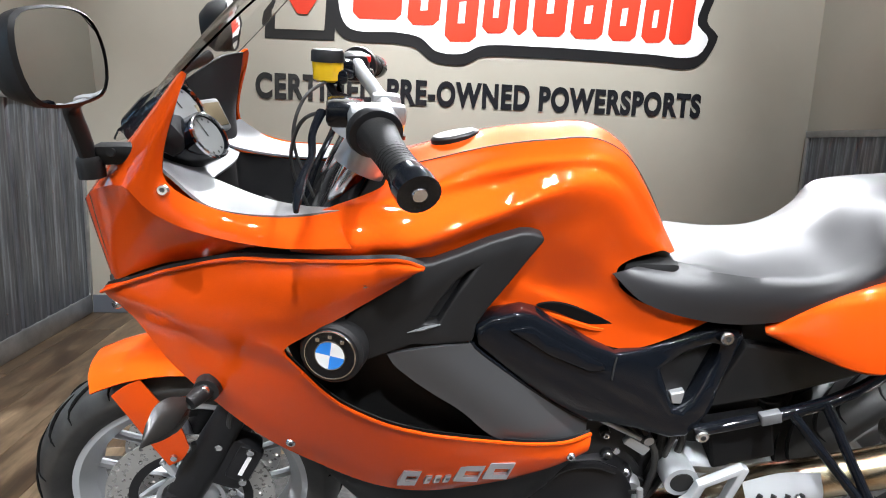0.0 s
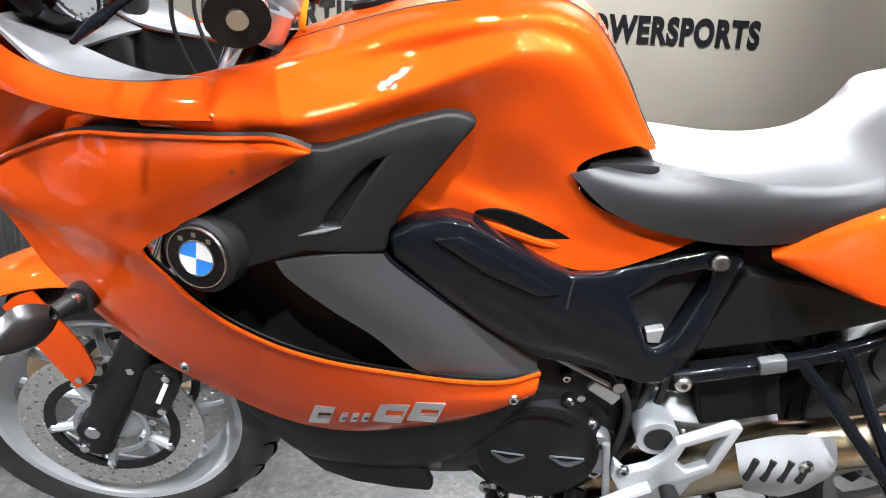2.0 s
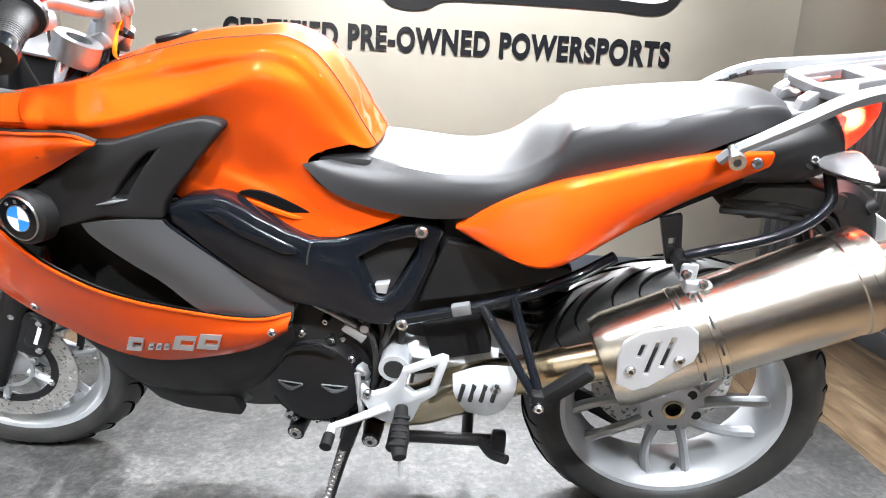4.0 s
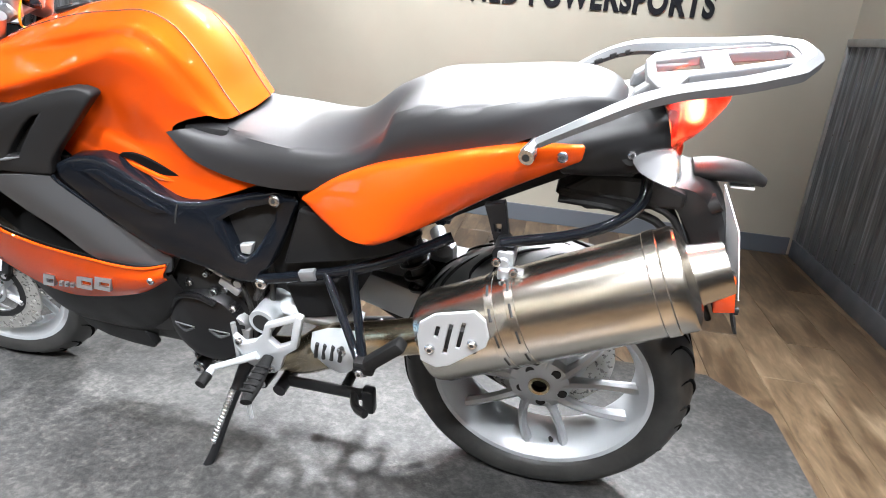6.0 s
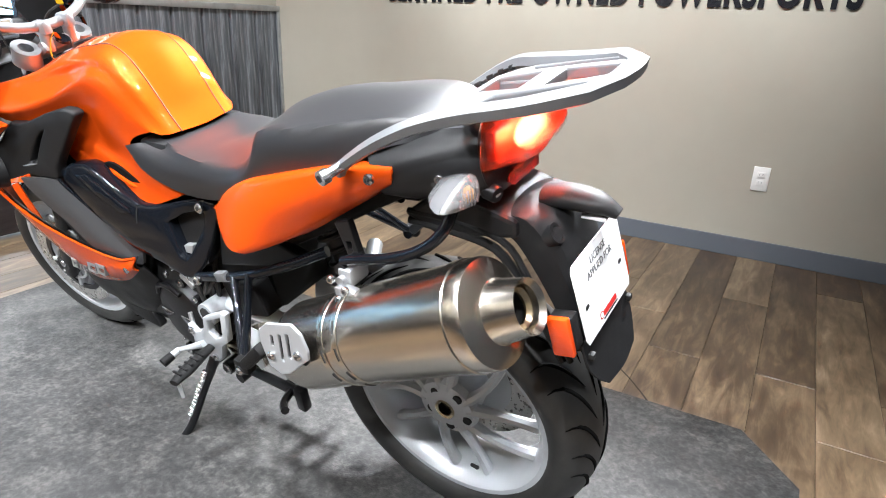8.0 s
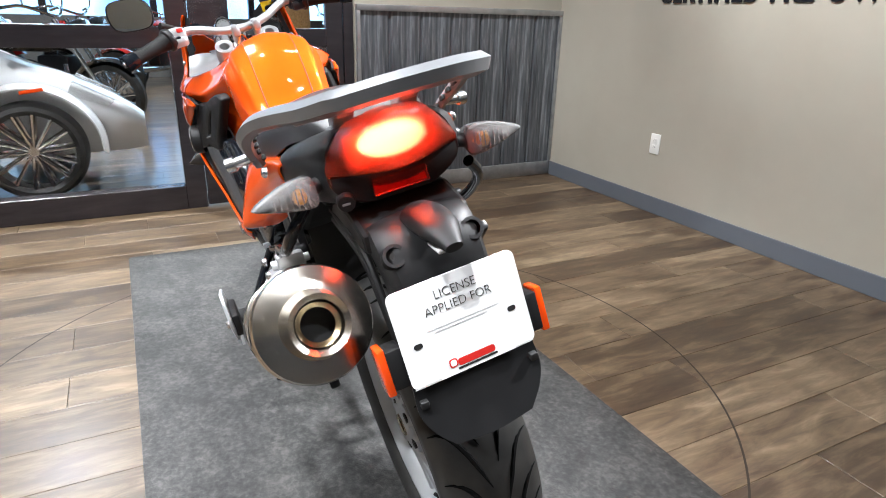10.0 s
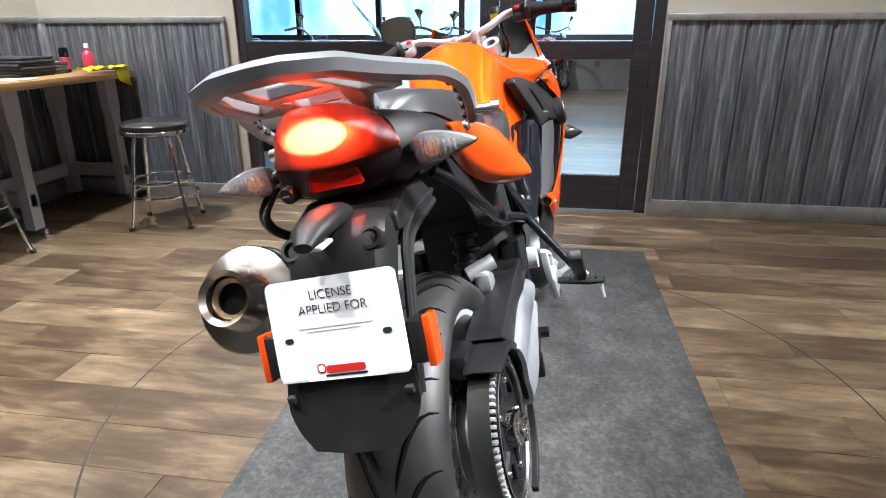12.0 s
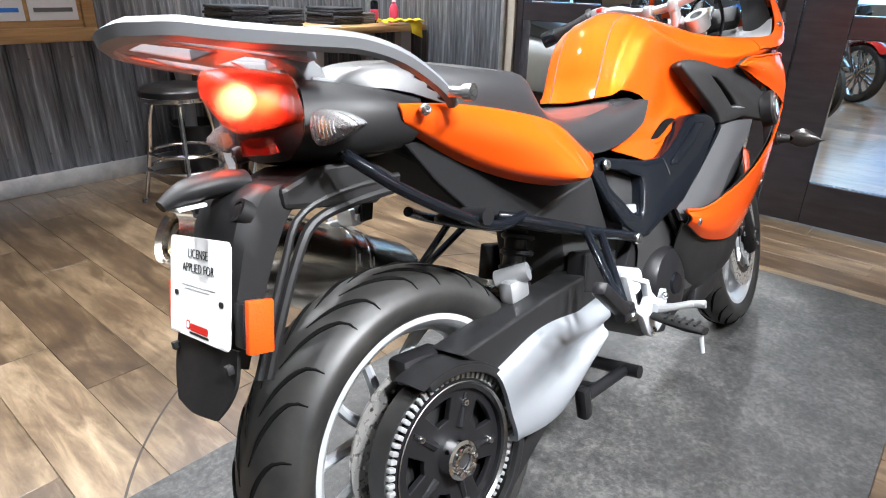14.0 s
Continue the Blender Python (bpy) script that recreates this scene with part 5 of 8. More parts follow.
# -- tail: orange panels, black tail piece, rack, lamps
tail_in = [(-0.47, -0.11, 0.755), (-0.4, -0.12, 0.806), (-0.33, -0.13, 0.842), (-0.26, -0.13, 0.862), (-0.157, -0.125, 0.89), (-0.08, -0.12, 0.906), (0.0, -0.125, 0.92)]
tail_t = [(-0.485, -0.13, 0.752), (-0.41, -0.152, 0.806), (-0.33, -0.166, 0.846), (-0.26, -0.167, 0.868), (-0.157, -0.158, 0.894), (-0.08, -0.152, 0.908), (0.012, -0.148, 0.918)]
tail_s = [(-0.487, -0.135, 0.75), (-0.413, -0.16, 0.798), (-0.333, -0.176, 0.836), (-0.263, -0.177, 0.857), (-0.16, -0.166, 0.885), (-0.082, -0.158, 0.9), (0.013, -0.15, 0.915)]
tail_m = [(-0.488, -0.142, 0.746), (-0.42, -0.176, 0.764), (-0.35, -0.2, 0.778), (-0.29, -0.203, 0.793), (-0.21, -0.186, 0.823), (-0.11, -0.164, 0.86), (0.012, -0.152, 0.908)]
tail_l = [(-0.485, -0.14, 0.742), (-0.42, -0.188, 0.731), (-0.36, -0.219, 0.722), (-0.315, -0.223, 0.727), (-0.22, -0.178, 0.766), (-0.12, -0.152, 0.822), (0.01, -0.15, 0.896)]
tail_k = [(-0.482, -0.136, 0.738), (-0.416, -0.182, 0.724), (-0.358, -0.21, 0.714), (-0.312, -0.213, 0.719), (-0.218, -0.171, 0.759), (-0.12, -0.146, 0.816), (0.006, -0.146, 0.89)]
tail_b = [(-0.475, -0.12, 0.735), (-0.41, -0.15, 0.716), (-0.355, -0.17, 0.706), (-0.31, -0.172, 0.71), (-0.215, -0.145, 0.75), (-0.118, -0.128, 0.808), (0.0, -0.13, 0.882)]
tail_shell = [tail_in, tail_t, tail_s, tail_m, tail_l, tail_k, tail_b]
tails = [part("tail_panel", skin(r, 40, 4), orange, bike, "glossy metallic orange tail panel", angle=50) for r in (tail_shell, [[(x, -y, z + lift * min(max((-x - 0.1) / 0.2, 0), 1)) for x, y, z in r] for r, lift in zip(tail_shell, (0.0, 0.0, 0.0, 0.012, 0.022, 0.022, 0.022))])]
part("side_shroud", slab([(-0.49, 0.74), (-0.36, 0.735), (-0.22, 0.775), (-0.05, 0.855), (0.0, 0.865), (-0.06, 0.79), (-0.146, 0.705), (-0.21, 0.7), (-0.33, 0.652), (-0.474, 0.612), (-0.53, 0.61)], 0.112, 0.126, bevel=0.004), shaded_black, bike, "matt black shroud under the tail panel", smooth=False)
for s, side in SIDES:
    bolt((-0.019, s * 0.17, 0.905), (0, s, 0.3), 0.009, tails[0 if s < 0 else 1])
tl_t = [(-0.06, -0.11, 0.925), (0.02, -0.11, 0.944), (0.08, -0.09, 0.96), (0.122, -0.06, 0.972)]
tl_m = [(-0.03, -0.146, 0.905), (0.03, -0.141, 0.92), (0.09, -0.122, 0.934), (0.135, -0.094, 0.946)]
tl_b = [(-0.02, -0.138, 0.865), (0.03, -0.134, 0.868), (0.09, -0.122, 0.876), (0.148, -0.1, 0.896)]
tl_c = [(0.0, -0.07, 0.845), (0.03, -0.07, 0.845), (0.09, -0.065, 0.848), (0.15, -0.055, 0.864)]
both("tail_piece", [[(-0.06, 0.0, 0.95), (0.03, 0.0, 0.962), (0.09, 0.0, 0.972), (0.114, 0.0, 0.98)], tl_t, tl_m, tl_b, tl_c, [(0.0, 0.0, 0.843), (0.03, 0.0, 0.843), (0.09, 0.0, 0.846), (0.15, 0.0, 0.862)]], plastic, "matt black tail piece round the lamp", nu=16, nv=5, thick=0.003)
for s, side in SIDES:
    part("tail_bolt_recess", lathe([(0.0, 0.002), (0.017, 0.002), (0.018, -0.003)], (0.085, s * 0.127, 0.905), (0.25, s, 0.2), 20, False), dark, bike)
    recess_bolt = bolt((0.085, s * 0.13, 0.9055), (0.25, s, 0.2), 0.008)
    recess_bolt.name = "tail_bolt"
lock = part("helmet_lock", lathe([(0.0, 0.012), (0.012, 0.012), (0.014, 0.008), (0.014, -0.01)], (0.15, -0.086, 0.876), (1, -0.25, -0.1), 20, False), black_metal, bike, "small key lock barrel")
part("key_slot", box((0.1625, -0.089, 0.875), (0.002, 0.012, 0.003), 0), cast_metal, lock, smooth=False)

lamp_half = [[(0.116, -0.04, 0.968), (0.12, -0.02, 0.976), (0.12, 0.0, 0.978)], [(0.122, -0.054, 0.97), (0.185, -0.038, 0.985), (0.222, 0.0, 0.99)], [(0.135, -0.085, 0.945), (0.2, -0.056, 0.96), (0.23, 0.0, 0.966)], [(0.143, -0.103, 0.915), (0.19, -0.062, 0.93), (0.21, 0.0, 0.935)], [(0.146, -0.1, 0.905), (0.172, -0.05, 0.904), (0.188, 0.0, 0.903)], [(0.138, -0.09, 0.9), (0.148, -0.05, 0.897), (0.15, 0.0, 0.896)]]
lamp_half = [[(x, y, z + 0.008) for x, y, z in r] for r in lamp_half]
lamp_rails = [r + [(x, -y, z) for x, y, z in reversed(r[:2])] for r in lamp_half]
lamp = part("tail_lamp", skin(lamp_rails, 28, 6, 0.004), red_lens, bike, "lit red tail lamp")
part("lamp_reflector", box((0.142, 0.0, 0.94), (0.02, 0.14, 0.05), 0.008), material("lamp_reflector_silver", (0.6, 0.2, 0.12), 0.3, 0.7), lamp)
part("lamp_element", bend(lathe([(0.0, 0.012), (0.02, 0.01), (0.028, 0.0), (0.024, -0.006), (0.0, -0.008)], (0.0, 0.0, 0.0), (1, 0, 0), 32, False), lambda x, y, z: (x + 0.178, y * 1.7 - 0.008, z * 0.8 + 0.954)), tail_glow, lamp, "glowing tail lamp element")
end_half = [[(0.144, -0.099, 0.916), (0.162, -0.05, 0.912), (0.17, 0.0, 0.912)], [(0.15, -0.096, 0.89), (0.155, -0.05, 0.884), (0.157, 0.0, 0.882)], [(0.15, -0.056, 0.864), (0.15, -0.03, 0.862), (0.15, 0.0, 0.861)]]
part("tail_end", skin([r + [(x, -y, z) for x, y, z in reversed(r[:2])] for r in end_half], 20, 4, 0.004), plastic, bike, "matt black panel under the tail lamp")
glow_data = bpy.data.lights.new("tail_lamp_light", "POINT")
glow_data.energy, glow_data.color, glow_data.shadow_soft_size = 0.25, (1.0, 0.07, 0.03), 0.03
tail_light = new("tail_lamp_light", glow_data)
tail_light.parent = bike
tail_light.location = (0.25, 0.0, 0.945)
refl = part("rear_reflector", slab([(-0.046, 0.874), (0.04, 0.874), (0.038, 0.899), (-0.044, 0.899)], 0.158, 0.17, plane="yz", bevel=0.002), red_lens, bike, "red rectangular reflector", smooth=False)
part("reflector_back", slab([(-0.044, 0.875), (0.038, 0.875), (0.036, 0.898), (-0.042, 0.898)], 0.145, 0.157, plane="yz"), material("reflector_red", (0.55, 0.02, 0.01), 0.35), refl, smooth=False)

# rear turn signals
SIG = [(0.0, -0.02), (-0.004, 0.0), (0.0, 0.022), (0.02, 0.026), (0.05, 0.02), (0.08, 0.008), (0.092, 0.0), (0.08, -0.006), (0.05, -0.015), (0.02, -0.021)]
for s, side in SIDES:
    o = Vector((0.138, s * 0.124, 0.9))
    loop = spline([(a, b, 0) for a, b in SIG], 32, closed=True)

    def ring(k, dx, lift=0.0):
        return [o + Vector((dx - 0.12 * q[0] * lift, s * (0.012 + (q[0] - 0.012) * k), q[1] * k)) for q in loop]
    stem = part("signal_stem", sweep([(0.11, s * 0.1, 0.904), (0.12, s * 0.116, 0.902), (0.128, s * 0.13, 0.9)], [0.014, 0.011, 0.012], 6, 12), plastic, bike, "black signal stem")
    shell_bm = grid_mesh([ring(0.12, -0.05), ring(0.5, -0.042), ring(0.82, -0.022), ring(0.97, -0.006), ring(1.0, 0.002)], close_u=True)
    bmesh.ops.recalc_face_normals(shell_bm, faces=shell_bm.faces)
    shell = part("rear_signal", shell_bm, material("signal_shell", (0.27, 0.27, 0.28), 0.26, 0.6), bike, "silver wedge turn signal with a clear lens")
    bml = grid_mesh([ring(0.98, 0.002), ring(0.93, 0.009), ring(0.6, 0.015), ring(0.05, 0.016)], close_u=True)
    bmesh.ops.recalc_face_normals(bml, faces=bml.faces)
    part("signal_lens", bml, lens_clear, shell, "clear faceted lens")
    part("lens_rib", joined(*[sweep([o + Vector((0.0165, s * y, -h)), o + Vector((0.0175, s * y, 0.0)), o + Vector((0.0165, s * y, h + 0.003))], 0.0012, 6, 5) for y, h in ((0.012, 0.015), (0.02, 0.016), (0.028, 0.014), (0.036, 0.012), (0.044, 0.01), (0.052, 0.008), (0.06, 0.006))]), lens_clear, shell)
    part("amber_bulb", lathe([(0.0, 0.012), (0.009, 0.008), (0.011, -0.004), (0.0, -0.008)], o + Vector((0.004, s * 0.022, 0.0)), (1, 0, 0), 14, False), material("amber_bulb", (0.85, 0.33, 0.02), 0.3), shell)

# front turn signals
for s, side in SIDES:
    a, b = Vector((-1.4, s * 0.2, 0.655)), Vector((-1.462, s * 0.305, 0.632))
    base_ob = part("signal_stem", joined(sweep([a, a.lerp(b, 0.3)], [0.016, 0.012], 6, 12), lathe([(0, 0.01), (0.02, 0.01), (0.022, -0.006)], a, (0, s, 0), 18, False)), plastic, bike, "black front signal stem")
    bolt(a + Vector((0.0, s * 0.014, 0.004)), (0, s, 0), 0.008, base_ob)
    mid = a.lerp(b, 0.3)
    lens_rows = [[mid.lerp(b, t) + Vector((dx * w, s * 0.012 * bulge, dz * w)) for t, w in ((0.0, 0.35), (0.2, 0.8), (0.45, 1.0), (0.7, 0.75), (0.9, 0.35), (1.0, 0.05))] for dx, dz, bulge in ((-0.012, 0.032, 0.0), (0.0, 0.015, 1.0), (0.006, -0.004, 1.0), (0.01, -0.02, 0.0), (0.0, 0.0, -1.0), (-0.008, 0.016, -1.0), (-0.012, 0.032, 0.0))]
    part("front_signal", skin(lens_rows, 18, 3, 0.0), material("smoke_signal", (0.016, 0.015, 0.014), 0.25, 0, 0.0, 0.35), bike, "smoked leaf-shaped front turn signal")

# luggage rack
rack_side = [(-0.078, -0.168, 0.905), (-0.066, -0.172, 0.92), (-0.03, -0.18, 0.945), (0.025, -0.182, 0.978), (0.075, -0.166, 1.0), (0.13, -0.14, 1.012), (0.22, -0.114, 1.026), (0.282, -0.092, 1.039)]
rail_l = [tuple(q) for q in spline(rack_side, 28)]
rack_back = [(0.29, -0.086, 1.04), (0.318, -0.042, 1.047), (0.322, -0.012, 1.048)]
left_half = rail_l + rack_back
rack_loop = left_half + [(x, -y, z) for x, y, z in reversed(left_half)]
rk = part("luggage_rack", sweep(rack_loop, [0.011, 0.0125, 0.015, 0.0175, 0.018, 0.018, 0.0175, 0.018, 0.018, 0.0175, 0.015, 0.0125, 0.011], 0, 6, 0.8, smooth=False), rack_grey, bike, "light grey plastic luggage rack with grab rails")
plate_half = [(0.324, 0.0), (0.318, -0.042), (0.288, -0.086), (0.22, -0.108), (0.135, -0.125), (0.105, -0.1), (0.09, -0.05)]
plate_out = plate_half + [(x, -y) for x, y in reversed(plate_half[1:])]
hole_l = [(0.135, -0.1), (0.22, -0.09), (0.285, -0.07), (0.3, -0.05), (0.23, -0.06), (0.15, -0.068)]
hole_r = [(x, -y) for x, y in hole_l]
hole_m = [(0.105, -0.035), (0.175, -0.042), (0.175, 0.042), (0.105, 0.035)]
hole_e = [(0.215, -0.04), (0.3, -0.026), (0.3, 0.026), (0.215, 0.04)]
part("rack_plate", bend(slab(plate_out, -0.009, 0.009, [hole_l, hole_r, hole_m, hole_e], bevel=0.003, plane="xy"), lambda x, y, z: (x, y, z + 1.008 + 0.195 * (x - 0.13) - 0.1 * max(0, abs(y) - 0.06))), rack_grey, rk, smooth=False)
for s, side in SIDES:
    part("rack_pillar", slab([(0.065, 0.952), (0.1, 0.962), (0.118, 0.985), (0.16, 1.012), (0.1, 1.006), (0.075, 0.985)], s * 0.05 - 0.016, s * 0.05 + 0.016, bevel=0.004), rack_grey, rk, "light grey rack bracket", smooth=False)
    part("pillar_foot", box((0.062, s * 0.052, 0.957), (0.075, 0.036, 0.016), 0.004, Matrix.Rotation(radians(-14), 3, "Y")), rack_grey, rk)
    bz = s * 0.17
    peg = part("rack_stud", joined(rod((-0.062, bz, 0.925), (-0.068, bz + s * 0.04, 0.92), 0.009, sides=14), rod((-0.067, bz + s * 0.036, 0.9205), (-0.07, bz + s * 0.05, 0.919), 0.0125, sides=14)), steel, rk, "steel mounting stud")
    part("stud_bore", lathe([(0, 0.0), (0.006, 0.0), (0.006, -0.004)], (-0.0702, bz + s * 0.0512, 0.9188), (0, s, 0), 10, False), dark, peg)
    for k in range(6):
        q = np.array(spline(rack_side, 41)[2 + 3 * k])
        part("rail_pocket", box((q[0], s * abs(q[1]) - s * 0.0125, q[2] - 0.003), (0.016, 0.007, 0.009), 0.002, Matrix.Rotation(radians(-25), 3, "Y")), dark, rk, smooth=False)

# tail underside: hanger hoop, plate carrier and mudflap
for s, side in SIDES:
    if s < 0:
        hoop = [(-0.1, -0.18, 0.74), (-0.073, -0.18, 0.749), (0.01, -0.18, 0.775), (0.077, -0.178, 0.809), (0.112, -0.165, 0.845), (0.115, -0.13, 0.885)]
    else:
        hoop = [(0.11, 0.13, 0.862), (0.09, 0.15, 0.838), (0.05, 0.165, 0.802), (-0.05, 0.175, 0.74), (-0.15, 0.165, 0.697), (-0.25, 0.14, 0.69)]
    h = part("hanger_hoop", sweep(hoop, 0.0095, 26, 12), gloss_black, bike, "black tubular hanger hoop")
    part("hoop_foot", rod((-0.1, s * 0.135, 0.725), (-0.1, s * 0.19, 0.725), 0.014, sides=12), black_metal, h)
    if s < 0:
        part("hanger_plate", slab([(-0.14, 0.79), (-0.105, 0.8), (-0.088, 0.705), (-0.115, 0.705)], s * 0.13, s * 0.145, [[(-0.12, 0.755), (-0.108, 0.757), (-0.108, 0.74), (-0.117, 0.74)]], bevel=0.002), black_metal, h, smooth=False)
carrier_half = [[(0.0, -0.07, 0.8), (0.1, -0.075, 0.795), (0.17, -0.078, 0.8), (0.2, -0.075, 0.765), (0.245, -0.07, 0.68), (0.285, -0.07, 0.6)], [(0.0, -0.062, 0.822), (0.1, -0.068, 0.822), (0.2, -0.07, 0.836), (0.25, -0.066, 0.8), (0.278, -0.066, 0.71), (0.305, -0.066, 0.61)]]
carrier = part("plate_carrier", skin(carrier_half + mirror_y(carrier_half[::-1]), 30, 4, 0.005), plastic, bike, "matt black number plate carrier")
for y in (-0.08, 0.08):
    part("carrier_rib", sweep([(-0.02, y, 0.79), (0.08, y, 0.785), (0.15, y, 0.77), (0.19, y, 0.72), (0.225, y, 0.66), (0.265, y, 0.58)], 0.008, 22, 8), plastic, carrier)
    part("carrier_rib", sweep([(-0.02, y * 1.02, 0.808), (0.1, y * 1.02, 0.805), (0.17, y * 1.02, 0.785), (0.205, y * 1.02, 0.73), (0.24, y * 1.02, 0.665), (0.28, y * 1.02, 0.585)], 0.006, 22, 8), plastic, carrier)
part("carrier_root", slab([(-0.03, 0.8), (0.03, 0.845), (0.12, 0.85), (0.19, 0.83), (0.19, 0.8), (0.1, 0.785), (0.03, 0.775)], -0.085, 0.085, bevel=0.008), plastic, carrier, smooth=False)
flap_edge = [(0.305, -0.096, 0.64), (0.318, -0.098, 0.6), (0.33, -0.085, 0.572), (0.342, -0.062, 0.548)]
part("mudflap", skin([flap_edge, [(0.31, 0.0, 0.64), (0.322, 0.0, 0.6), (0.334, 0.0, 0.57), (0.347, 0.0, 0.545)], [(x, -y, z) for x, y, z in flap_edge]], 14, 6, 0.005), plastic, carrier, "black plastic mudflap")
part("flap_slot", box((0.318, -0.088, 0.618), (0.01, 0.012, 0.012), 0.002), dark, carrier)
part("flap_slot", box((0.318, 0.088, 0.618), (0.01, 0.012, 0.012), 0.002), dark, carrier)
pl_lamp = part("plate_lamp", sweep([(0.2, 0.0, 0.842), (0.24, 0.0, 0.847), (0.29, 0.0, 0.843), (0.32, 0.0, 0.832)], [0.029, 0.031, 0.028, 0.013], 18, 18, 0.62), plastic, bike, "rounded black number plate lamp")
part("lamp_lens", box((0.285, 0.0, 0.824), (0.04, 0.034, 0.006), 0.002), badge_white, pl_lamp)
for y in (-0.06, 0.06):
    part("carrier_boss", lathe([(0.012, 0.006), (0.017, 0.006), (0.018, -0.012), (0.012, -0.012)], (0.241, y, 0.81), (0.8, 0, 0.6), 20), plastic, carrier)
    bolt((0.24, y, 0.809), (0.8, 0, 0.6), 0.009, carrier, dark)
for y, s in ((-0.124, -1), (0.124, 1)):
    rf = part("side_reflector", box((0.281, y, 0.671), (0.036, 0.012, 0.07), 0.003, Matrix.Rotation(radians(-12), 3, "Y")), amber, bike, "orange side reflector")
    part("reflector_mount", box((0.281, y - s * 0.018, 0.672), (0.04, 0.026, 0.06), 0.004, Matrix.Rotation(radians(-12), 3, "Y")), plastic, rf)

# temporary plate
plate_o, plate_ang = Vector((0.298, 0.0, 0.711)), radians(-14)
PL = Matrix.Translation(plate_o) @ Matrix.Rotation(plate_ang, 4, "Y") @ Matrix.Rotation(radians(90), 4, "Z") @ Matrix.Rotation(radians(90), 4, "X")


def rounded(w, h, r, n=5):
    out = []
    for cx, cy, a0 in ((w / 2 - r, h / 2 - r, 0), (-w / 2 + r, h / 2 - r, 90), (-w / 2 + r, -h / 2 + r, 180), (w / 2 - r, -h / 2 + r, 270)):
        out += [(cx + r * math.cos(radians(a0 + 90 * k / n)), cy + r * math.sin(radians(a0 + 90 * k / n))) for k in range(n + 1)]
    return out


plate = part("temporary_plate", moved(slab(rounded(0.195, 0.142, 0.011), -0.001, 0.001, plane="xy"), PL), white_plate, bike, "white temporary plate reading license applied for", smooth=False)
lettering("LICENSE", 0.0185, 0.0003, ink, "plate_letters", plate, PL @ Matrix.Translation((0.0, 0.042, 0.0016)), align="CENTER", narrow=0.95, fat=-0.0003)
lettering("APPLIED FOR", 0.0185, 0.0003, ink, "plate_letters", plate, PL @ Matrix.Translation((0.0, 0.022, 0.0016)), align="CENTER", narrow=0.95, fat=-0.0003)
for dx, dz, w, h, mt in ((0.0, 0.003, 0.11, 0.0012, print_grey), (-0.004, -0.002, 0.08, 0.0012, print_grey), (0.004, -0.056, 0.058, 0.0105, red_print), (0.004, -0.0645, 0.062, 0.003, ink), (-0.075, -0.069, 0.04, 0.0025, print_grey), (0.078, -0.069, 0.03, 0.0025, print_grey), (-0.032, -0.054, 0.013, 0.013, red_print), (-0.032, -0.054, 0.009, 0.009, white_plate)):
    part("plate_print", moved(slab(rounded(w, h, min(w, h) * 0.3, 2), 0.0011, 0.0016 + (0.0004 if w < 0.01 else 0), plane="xy"), PL @ Matrix.Translation((dx, dz, 0))), mt, plate, smooth=False)
for dx in (-0.073, 0.073):
    part("plate_slot", moved(slab(rounded(0.013, 0.0075, 0.0035, 3), 0.0011, 0.0018, plane="xy"), PL @ Matrix.Translation((dx, -0.012, 0))), ink, plate, smooth=False)

# -- engine, exhaust, pegs and stands
eng = part("engine_case", joined(slab([(-0.86, 0.5), (-0.78, 0.55), (-0.66, 0.53), (-0.6, 0.45), (-0.61, 0.36), (-0.68, 0.28), (-0.8, 0.25), (-0.87, 0.3), (-0.9, 0.4)], -0.14, 0.14, bevel=0.012), box((-0.74, 0, 0.6), (0.22, 0.24, 0.2), 0.02)), black_metal, bike, "black engine crankcase")
cover = part("clutch_cover", joined(lathe([(0.0, 0.045), (0.07, 0.045), (0.095, 0.036), (0.105, 0.02), (0.108, 0.0)], (-0.76, -0.14, 0.388), (0, -1, 0), 40, False), lathe([(0.108, 0.0), (0.122, 0.0), (0.122, 0.012), (0.108, 0.014)], (-0.76, -0.14, 0.388), (0, -1, 0), 40)), black_metal, bike, "round black engine side cover")
for k in range(8):
    a = radians(45 * k + 15)
    bolt((-0.76 + 0.116 * math.cos(a), -0.156, 0.388 + 0.116 * math.sin(a)), (0, -1, 0), 0.008, cover, steel if k % 2 else black_metal, False)
for dx in (-0.045, 0.045):
    part("cover_fin", sweep([(-0.76 + dx - 0.026, -0.187, 0.392), (-0.76 + dx, -0.188, 0.38), (-0.76 + dx + 0.026, -0.187, 0.39)], [0.002, 0.005, 0.002], 8, 6), grey_panel, cover)
    part("cover_edge", rod((-0.76 + dx - 0.026, -0.187, 0.395), (-0.76 + dx + 0.026, -0.187, 0.393), 0.0016, sides=6), cast_metal, cover)
part("cover_arc", sweep([(-0.83, -0.182, 0.44), (-0.8, -0.186, 0.475), (-0.75, -0.188, 0.485), (-0.71, -0.187, 0.47)], 0.007, 16, 8), black_metal, cover)
cap = part("filler_plug", lathe([(0.0, 0.02), (0.02, 0.02), (0.024, 0.014), (0.026, 0.0)], (-0.673, -0.155, 0.41), (0, -1, 0), 20, False), cast_metal, bike, "silver engine filler plug")
part("plug_slot", box((-0.673, -0.1765, 0.41), (0.036, 0.003, 0.008), 0), dark, cap, smooth=False)
bolt((-0.83, -0.14, 0.213 + 0.05), (0, -1, 0), 0.014, eng)
